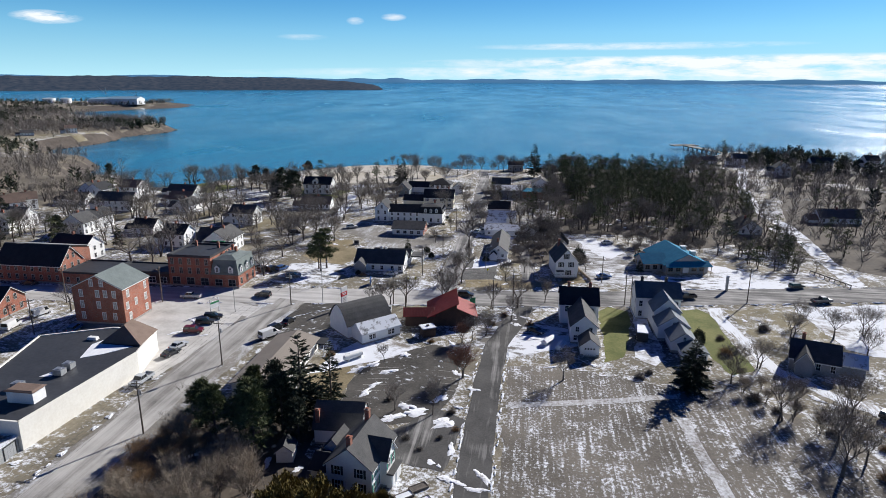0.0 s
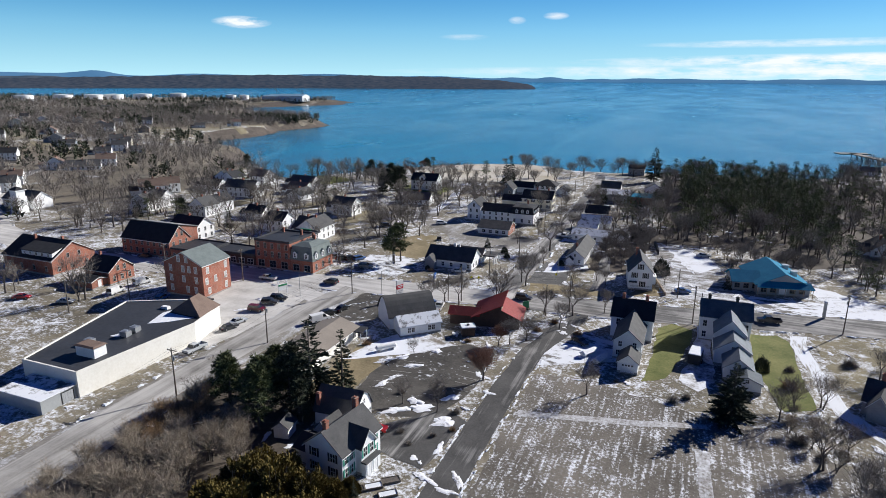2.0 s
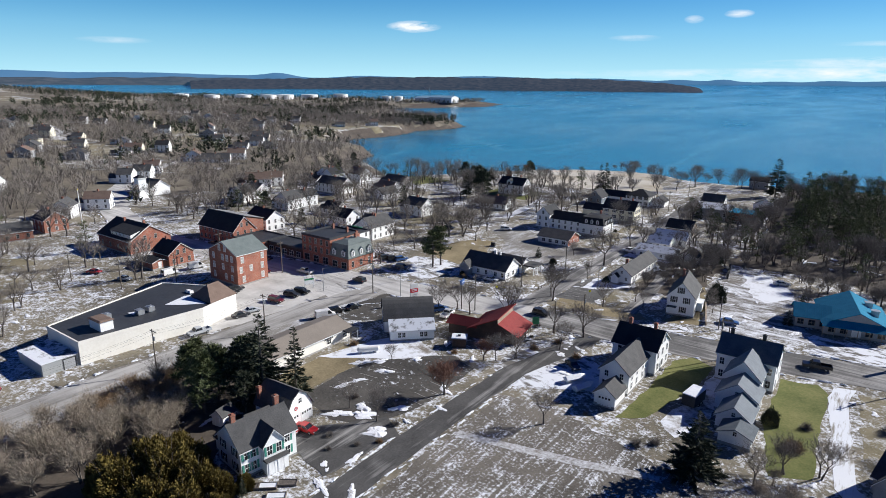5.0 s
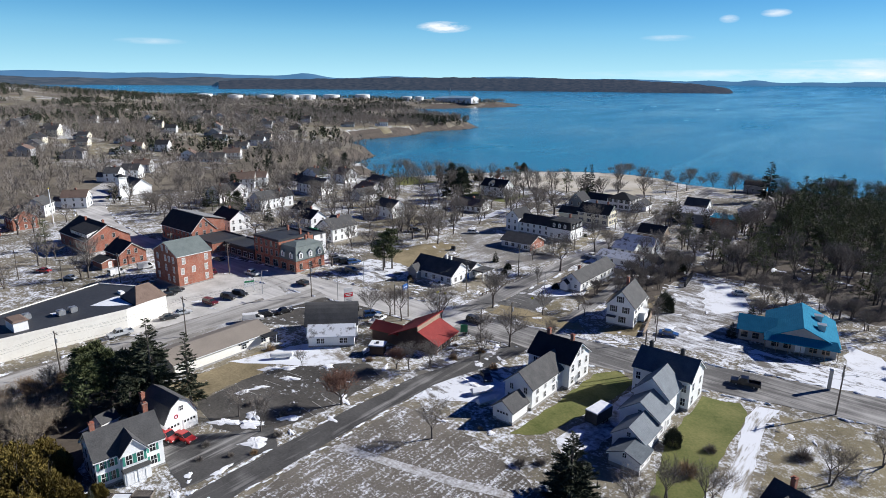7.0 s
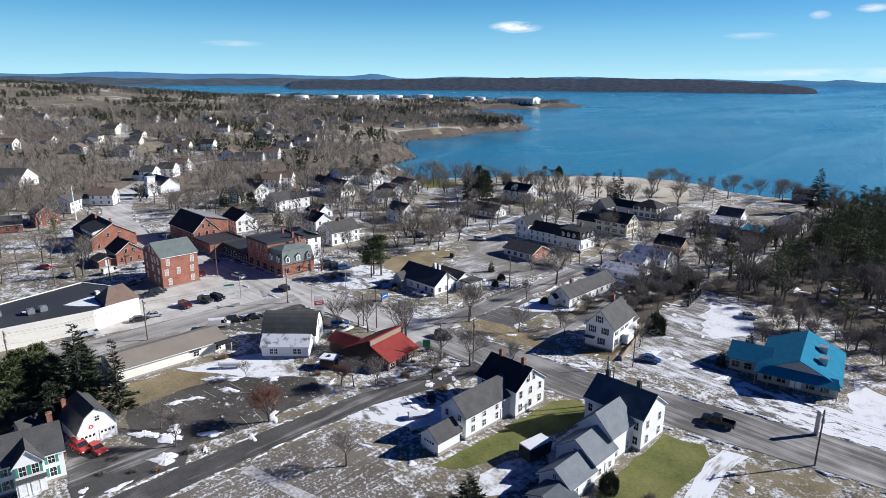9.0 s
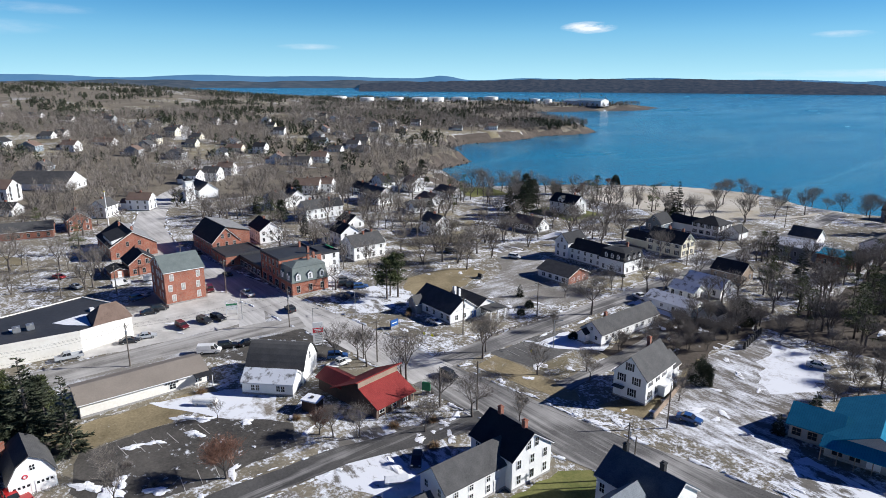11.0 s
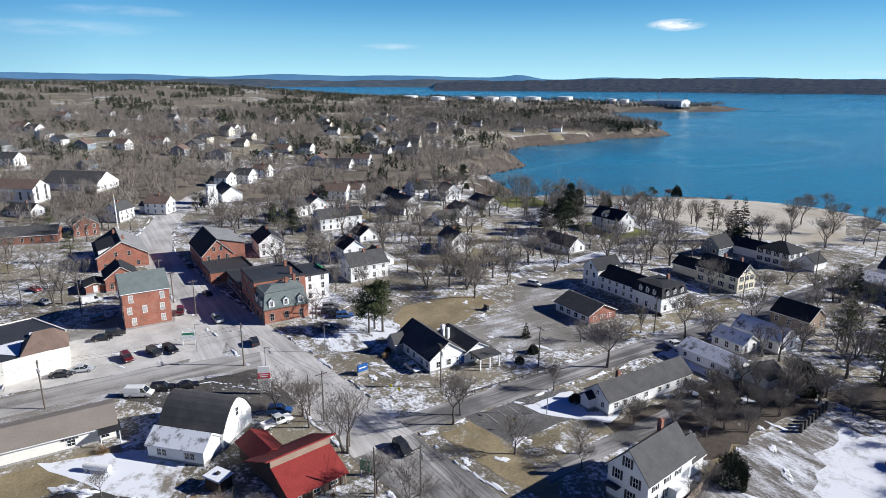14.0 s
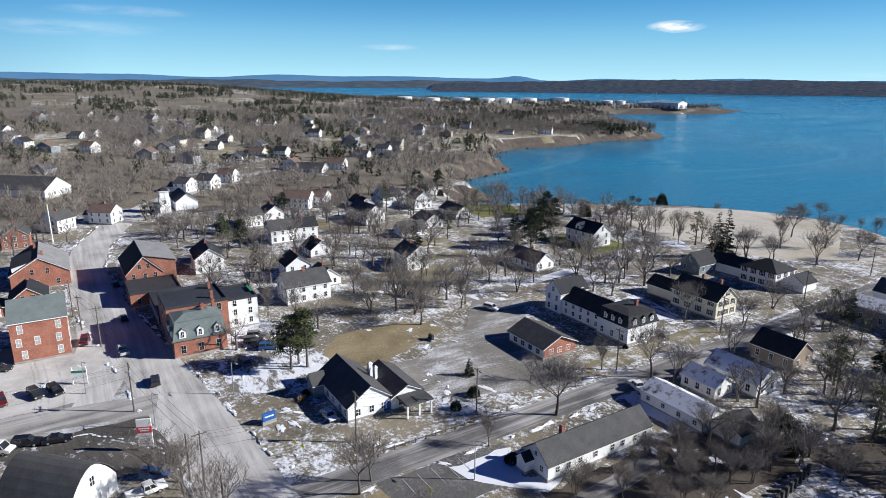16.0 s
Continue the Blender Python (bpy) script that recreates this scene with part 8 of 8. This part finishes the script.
vehicle("suv", -27.0, 93.8, 10, REDC, "red", "parked before the gambrel garage")
vehicle("sedan", -24.5, 95.6, 10, REDC, "red", "parked before the gambrel garage")
vehicle("sedan", 3.4, 149.0, -40, DARK, "charcoal", "parked on snow by the white house")
vehicle("pickup_truck", 86, 184.2, 15, GREY, "grey", "on the main street")
vehicle("suv", 84, 197, 20, DARK, "charcoal", "parked beside the harbour road")
vehicle("suv", 71, 118, 30, DARK, "charcoal", "parked near the grey cape house")
vehicle("sedan", -86, 66, 60, REDC, "red", "parked beyond the loading dock")
vehicle("sedan", 25.5, 197.5, 15, BLUEC, "blue", "half covered in snow beside the lot")
vehicle("sedan", 31.5, 241, 20, SILVER, "silver", "snow-covered at the end of the lot")
vehicle("suv", -93.5, 236, 15, BLACK, "black", "parked on the garden lane")
vehicle("suv", -73.5, 181.5, 10, GREY, "grey", "parked beside the office lot")
vehicle("sedan", -118, 160.8, 185, BLACK, "black", "parked along the shaded street")
vehicle("sedan", -150, 161.5, 185, DARK, "charcoal", "parked along the shaded street")

# snow-covered boat and storage cylinder
t = thing("fuel_tank", -38.2, 127.0, "white cylindrical fuel tank on legs", "tank", yaw=48)
part("tank", Mesh().tube((-2.3, 0, 0.95), (2.3, 0, 0.95), 0.6, 0.6, 14).tube((2.3, 0, 0.95), (2.6, 0, 0.95), 0.6, 0.25, 14).tube((-2.6, 0, 0.95), (-2.3, 0, 0.95), 0.25, 0.6, 14), TRIM, t, smooth=False)
for u in (-1.7, 1.7):
    part("leg", Mesh().box(u - 0.12, u + 0.12, -0.6, 0.6, 0, 0.5), STEEL, t)
for x, y, a in ((9.5, 141, 70), (6.5, 143.5, 60)):
    t = thing("covered_boat", x, y, "boat under a snowy white tarpaulin", "boat", yaw=a)
    part("hull", Mesh().add([(-2.6, -0.9, 0.9), (1.4, -0.9, 0.9), (3.0, 0, 1.1), (1.4, 0.9, 0.9), (-2.6, 0.9, 0.9), (-2.4, -0.4, 0.2), (1.2, -0.4, 0.2), (2.2, 0, 0.4), (1.2, 0.4, 0.2), (-2.4, 0.4, 0.2)],
                            [(0, 5, 6, 1), (1, 6, 7, 2), (2, 7, 8, 3), (3, 8, 9, 4), (4, 9, 5, 0), (9, 8, 7, 6, 5)]), TRIM, t)
    part("cover", Mesh().add([(-2.6, -0.95, 0.92), (1.4, -0.95, 0.92), (3.05, 0, 1.12), (1.4, 0.95, 0.92), (-2.6, 0.95, 0.92), (-2.4, 0, 1.5), (1.2, 0, 1.6)],
                             [(0, 1, 6, 5), (1, 2, 6), (2, 3, 6), (3, 4, 5, 6), (4, 0, 5)]), SNOW, t, "snow-dusted tarpaulin")

# ---- poles, wires, signs ----
POLES = [(-67.5, 20, 0), (-67.4, 55, 0), (-67.2, 91.4, 0), (-66.3, 119.5, 0), (-65.0, 157.8, 0)]
for x, y, a in POLES:
    utility_pole(x, y, 10.5, a, True, y > 150)
wires([(x, y, 10.0) for x, y, _ in POLES])
MAINPOLES = [(-128, 149.5), (-102, 154.5), (-65.0, 157.8), (-33.2, 164.6), (-3, 168.5), (28.6, 172.8), (64.2, 180.4), (110, 188), (160, 197)]
for x, y in MAINPOLES[:2] + MAINPOLES[3:]:
    utility_pole(x, y, 10.5, 95, x > -20, x in (-33.2, 64.2))
wires([(x, y, 10.0) for x, y in MAINPOLES])
for x, y in ((-36.6, 163.0), (-23.0, 165.4), (30.2, 172.5), (24.2, 192.0), (-8.4, 163.4)):
    t = thing("bare_pole", x, y, "plain weathered wooden pole", "pole", "plain poles")
    part("pole", Mesh().tube((0, 0, -0.3), (0, 0, 8.8), 0.15, 0.11, 8), POLEWOOD, t)
    part("cap", Mesh().tube((0, 0, 8.8), (0, 0, 8.95), 0.13, 0.05, 8), STEEL, t)
LANEPOLES = [(-33.0, 190.4), (-29.5, 214), (-29, 251.6), (-30, 290), (-31, 330), (-34, 375)]
for x, y in LANEPOLES:
    utility_pole(x, y, 10.0, 0, y < 200)
wires([(-33.2, 164.6, 10.0)] + [(x, y, 9.5) for x, y in LANEPOLES])
WESTPOLES = [(-147, 109), (-127, 114.5), (-120, 128), (-116, 151)]
for x, y in WESTPOLES:
    utility_pole(x, y, 9.5, 40, False)
wires([(x, y, 9.0) for x, y in WESTPOLES])
for x, y in ((-56.6, 160.5), (-78, 150.2), (-62, 176), (-84, 181), (-13.2, 202.4)):
    t = thing("street_lamp", x, y, "grey steel street lamp", "street lamp", "street lamps", 20)
    part("post", Mesh().tube((0, 0, -0.2), (0, 0, 7.2), 0.1, 0.07, 8), STEEL, t)
    part("arm", Mesh().tube((0, 0, 7.1), (1.6, 0, 7.5), 0.05, 0.04, 6), STEEL, t)
    part("lamp_head", Mesh().box(1.4, 2.1, -0.15, 0.15, 7.42, 7.56, 0.03), STEEL, t)

t = thing("lot_sign", -83.4, 149.4, "white lot sign with green band and gabled top", "sign", yaw=68)
for s in (-1.4, 1.4):
    part("post", Mesh().box(s - 0.12, s + 0.12, -0.12, 0.12, -0.2, 4.0), TRIM, t)
part("board", Mesh().box(-1.4, 1.4, -0.1, 0.1, 1.3, 2.6), TRIM, t)
part("band", Mesh().box(-1.45, 1.45, -0.13, 0.13, 2.65, 3.1), GREENPAINT, t, "green lettering band")
part("gable", Mesh().extrude([(-0.1, 3.15), (0.1, 3.15), (0.1, 3.25), (-0.1, 3.25)], -1.6, 1.6, "x").tube((-1.6, 0, 3.2), (0, 0, 4.3), 0.09, 0.09, 5).tube((1.6, 0, 3.2), (0, 0, 4.3), 0.09, 0.09, 5), TRIM, t)
t = thing("roadside_sign", -49.6, 158.2, "tall white roadside sign with a red panel", "sign", yaw=68)
for s in (-0.9, 0.9):
    part("post", Mesh().box(s - 0.1, s + 0.1, -0.1, 0.1, -0.2, 5.6), STEEL, t)
part("board", Mesh().box(-1.2, 1.2, -0.16, 0.16, 1.0, 6.2), TRIM, t)
part("red_panel", Mesh().box(-1.22, 1.22, -0.19, 0.19, 3.6, 4.8), REDPAINT, t, "red panel")
for k, (z, w) in enumerate(((4.35, 0.9), (3.95, 0.7))):
    part("lettering_bar", Mesh().box(-w, w, -0.21, -0.18, z, z + 0.2), TRIM, t)
for k in range(4):
    part("lettering_bar", Mesh().box(-0.8, 0.8, -0.18, -0.15, 1.5 + k * 0.45, 1.65 + k * 0.45), STEEL, t)
t = thing("office_sign", -47.4, 179.0, "low blue office sign on a brick bed", "sign", yaw=100)
part("board", Mesh().box(-1.3, 1.3, -0.15, 0.15, 0.7, 2.3), BLUEPLASTIC, t)
part("base", Mesh().box(-1.4, 1.4, -0.25, 0.25, -0.2, 0.7), STONE, t)
part("lettering_bar", Mesh().box(-0.9, 0.9, -0.18, -0.15, 1.4, 1.65), TRIM, t)
t = thing("corner_sign", -14.2, 164.4, "green corner sign on two posts", "sign", yaw=40)
part("board", Mesh().box(-0.9, 0.9, -0.1, 0.1, 0.9, 2.8), GREENPAINT, t)
for s in (-0.8, 0.8):
    part("post", Mesh().box(s - 0.08, s + 0.08, -0.08, 0.08, -0.2, 3.0), TRIM, t)
for x, y in ((-35.6, 180.0), (-12.0, 193.5), (-33.5, 180.8)):
    t = thing("crossing_sign", x, y, "fluorescent yellow crossing sign on a post", "sign", "crossing signs", 30)
    part("post", Mesh().tube((0, 0, -0.2), (0, 0, 2.6), 0.035, 0.035, 6), STEEL, t)
    part("plate", Mesh().add([(0, -0.05, 1.75), (0.45, -0.05, 2.2), (0, -0.05, 2.65), (-0.45, -0.05, 2.2), (0, -0.02, 1.75), (0.45, -0.02, 2.2), (0, -0.02, 2.65), (-0.45, -0.02, 2.2)],
                             [(0, 1, 2, 3), (7, 6, 5, 4), (0, 4, 5, 1), (1, 5, 6, 2), (2, 6, 7, 3), (3, 7, 4, 0)]), YELLOWPAINT, t)
t = thing("signal_box", 61.5, 191, "slim grey roadside post", "post")
part("post", Mesh().box(-0.35, 0.35, -0.35, 0.35, -0.2, 4.6), STEEL, t)
part("cap", Mesh().box(-0.45, 0.45, -0.45, 0.45, 4.6, 4.9, 0.2), TRIM, t)
t = thing("stone_marker", -64.5, 224.5, "dark granite marker on the grass", "monument")
part("stone", Mesh().box(-0.9, 0.9, -0.35, 0.35, 0.3, 1.5, 0.08), DARKTRIM, t)
part("plinth", Mesh().box(-1.2, 1.2, -0.6, 0.6, -0.2, 0.3), STONE, t)

t = thing("flagpole", -219.8, 145.5, "tall white flagpole with a gilt ball", "flagpole")
part("pole", Mesh().tube((0, 0, -0.3), (0, 0, 15.0), 0.3, 0.16, 8), TRIM, t)
part("ball", Mesh().tube((0, 0, 15.0), (0, 0, 15.25), 0.1, 0.22, 8).tube((0, 0, 15.25), (0, 0, 15.5), 0.22, 0.08, 8), YELLOWPAINT, t, "gilt ball")
part("base", Mesh().box(-0.6, 0.6, -0.6, 0.6, -0.2, 0.3, 0.08), STONE, t)

# retaining wall, fence and guard rail
t = thing("retaining_wall", 18.2, 203.5, "low brown timber retaining wall", "wall", yaw=104)
for k in range(4):
    part("timber", Mesh().box(-11, 11, -0.15 + k * 0.03, 0.15 + k * 0.03, k * 0.24, k * 0.24 + 0.22), TANWOOD, t)
t = thing("dark_fence", 15.2, 244, "dark timber fence of stout posts beside the snowy lot", "fence", yaw=99)
for k in range(8):
    part("post", Mesh().box(-6.3 + k * 1.75, -5.5 + k * 1.75, -0.3, 0.3, -0.2, 1.8, 0.06), DARKTRIM, t)
part("rail", Mesh().box(-6.3, 6.7, 0.3, 0.38, 0.5, 0.64), DARKTRIM, t)
t = thing("guard_rail", 98, 207, "wooden guard rail beside the harbour road", "fence", yaw=112)
for k in range(9):
    part("post", Mesh().box(-8 + k * 2, -7.8 + k * 2, -0.1, 0.1, -0.2, 1.0), POLEWOOD, t)
part("rail", Mesh().box(-8.1, 8.3, -0.16, -0.1, 0.65, 0.95), POLEWOOD, t)
t = thing("shore_fence", -27.5, 205, "low post-and-rail fence beside the lane", "fence", yaw=90)
for k in range(14):
    part("post", Mesh().box(-14 + k * 2.1, -13.85 + k * 2.1, -0.08, 0.08, -0.1, 0.8), POLEWOOD, t)
part("rail", Mesh().box(-14, 13.4, -0.05, 0.05, 0.5, 0.62), POLEWOOD, t)
for k, (x, y) in enumerate(((-19.3, 79.4), (-17.2, 81.2), (-15.3, 83.6), (-14.2, 80.4))):
    t = thing("raised_bed", x, y, "raised garden bed framed in weathered boards", "garden bed", "garden beds", 40)
    part("frame", Mesh().box(-1.5, 1.5, -0.75, -0.65, 0, 0.4).box(-1.5, 1.5, 0.65, 0.75, 0, 0.4).box(-1.5, -1.4, -0.65, 0.65, 0, 0.4).box(1.4, 1.5, -0.65, 0.65, 0, 0.4), POLEWOOD, t)
    part("soil", Mesh().box(-1.4, 1.4, -0.65, 0.65, 0, 0.3), SNOW if k % 2 else BARK, t)

# ---- melting snow ----


def mound(m, rnd, x, y, r, h, stretch=1.0, turn=0.0):
    n_ = 26
    k = len(m.v)
    c, s = math.cos(turn), math.sin(turn)
    for ring, f, z in ((0, 1.0, 0.02), (1, 0.6, h * 0.8)):
        for i in range(n_):
            a = i / n_ * 6.283
            q = r * f * (rnd.uniform(0.72, 1.08) + 0.2 * math.sin(2 * a + x) + 0.16 * math.sin(3 * a + y) + 0.12 * math.sin(5 * a + x + y))
            u, v = math.cos(a) * q * stretch, math.sin(a) * q
            px, py = x + u * c - v * s, y + u * s + v * c
            m.v.append((px, py, land(px, py) + 0.085 * (ring == 0) + (0.085 + z * rnd.uniform(0.7, 1.2)) * (ring == 1)))
    m.v.append((x, y, land(x, y) + h + 0.085))
    for i in range(n_):
        j = (i + 1) % n_
        m.f.append((k + i, k + j, k + n_ + j, k + n_ + i))
        m.f.append((k + n_ + i, k + n_ + j, k + 2 * n_))


def snow_stuff(name, label, maker, material):
    m = Mesh()
    maker(m, random.Random(len(label)))
    return tagged(new(name, m.data(name, material)), label, "snow", kind="stuff")


def edge_snow(m, r):
    for line, off, gap, odds in ((MAIN, 6.9, 2.2, 0.5), (MAIN, -6.9, 2.2, 0.5), ([(-7, 30), (-7, 120), (-6, 140)], 3.1, 1.3, 0.75), ([(-7, 30), (-7, 120), (-6, 140)], -3.2, 1.3, 0.7), ([(-71.5, 40), (-71.5, 100), (-70.5, 140)], -4.7, 2.0, 0.6), ([(-71.5, 40), (-71.5, 100)], 5.6, 2.2, 0.35),
                                 ([(-24, 186), (-24, 300), (-27, 380)], 4.2, 2.5, 0.45), ([(-24, 186), (-24, 300), (-27, 380)], -4.2, 2.5, 0.45), ([(-64, 128), (-60, 150), (-46, 162)], 0.5, 1.1, 0.9)):
        for (ax, ay), (bx, by) in zip(line, line[1:]):
            d = Vector((bx - ax, by - ay))
            n_ = int(d.length / gap)
            if max(abs(ax), abs(bx)) > 250:
                continue
            d.normalize()
            for i in range(n_):
                if r.random() < odds:
                    x, y = ax + d.x * (i + r.random()) * gap, ay + d.y * (i + r.random()) * gap
                    e = off + r.uniform(-0.35, 0.35)
                    x, y = x - d.y * e, y + d.x * e
                    if any(near_line(x, y, l2, 4.0) for l2 in (MAIN, [(-24, 180), (-24, 380)], [(-71.5, -80), (-66, 162)]) if l2 is not line and abs(e) < 6):
                        continue
                    k_ = 0.55 if abs(off) < 3.5 else 1.0
                    mound(m, r, x, y, r.uniform(0.2, 0.6) * k_, r.uniform(0.06, 0.28) * k_, r.uniform(1.5, 4.5), math.atan2(d.y, d.x))


def yard_snow(m, r):
    for x, y, q, s, a in ((-31.5, 112, 0.9, 2.2, 1.2), (-30.5, 115.5, 0.8, 2.0, 1.0), (-27, 131, 1.0, 1.6, 0.8), (-29, 122, 1.0, 2.0, 0.7), (-20, 106, 1.4, 2.0, 0.3), (-24, 103.5, 1.3, 2.0, 0.6), (-14, 103, 1.6, 1.8, 0.4), (-33, 125, 0.9, 2.6, 0.8), (-16, 112, 1.1, 2.0, 1.0), (-22, 108, 1.2, 1.6, 0.2), (-36, 122, 1.0, 2.2, 0.9), (1.5, 145, 1.5, 1.6, 0), (7, 146, 1.6, 1.4, 0.4)):
        mound(m, r, x, y, q, 0.22, s, a)
    count = 0
    while count < 330:
        x, y = r.uniform(-150, 75), r.uniform(80, 330)
        if (-2.6 < x < 60 and y < 128) or noise.noise((x / 18, y / 18, 1)) < 0.05 or any(math.hypot(x - a, y - c) < q + 0.8 for a, c, q in FOOT if q > 2.5) or any(near_line(x, y, line, g - 2) for line, g in LINES):
            continue
        mound(m, r, x, y, r.uniform(0.2, 0.9), r.uniform(0.05, 0.12), r.uniform(1, 3.2), r.uniform(0, 3.1))
        count += 1


snow_stuff("snowbank", "ploughed snow lying along the streets", edge_snow, SNOW)
snow_stuff("snow_patches", "melting snow lying in yards and lots", yard_snow, BROKEN_SNOW)
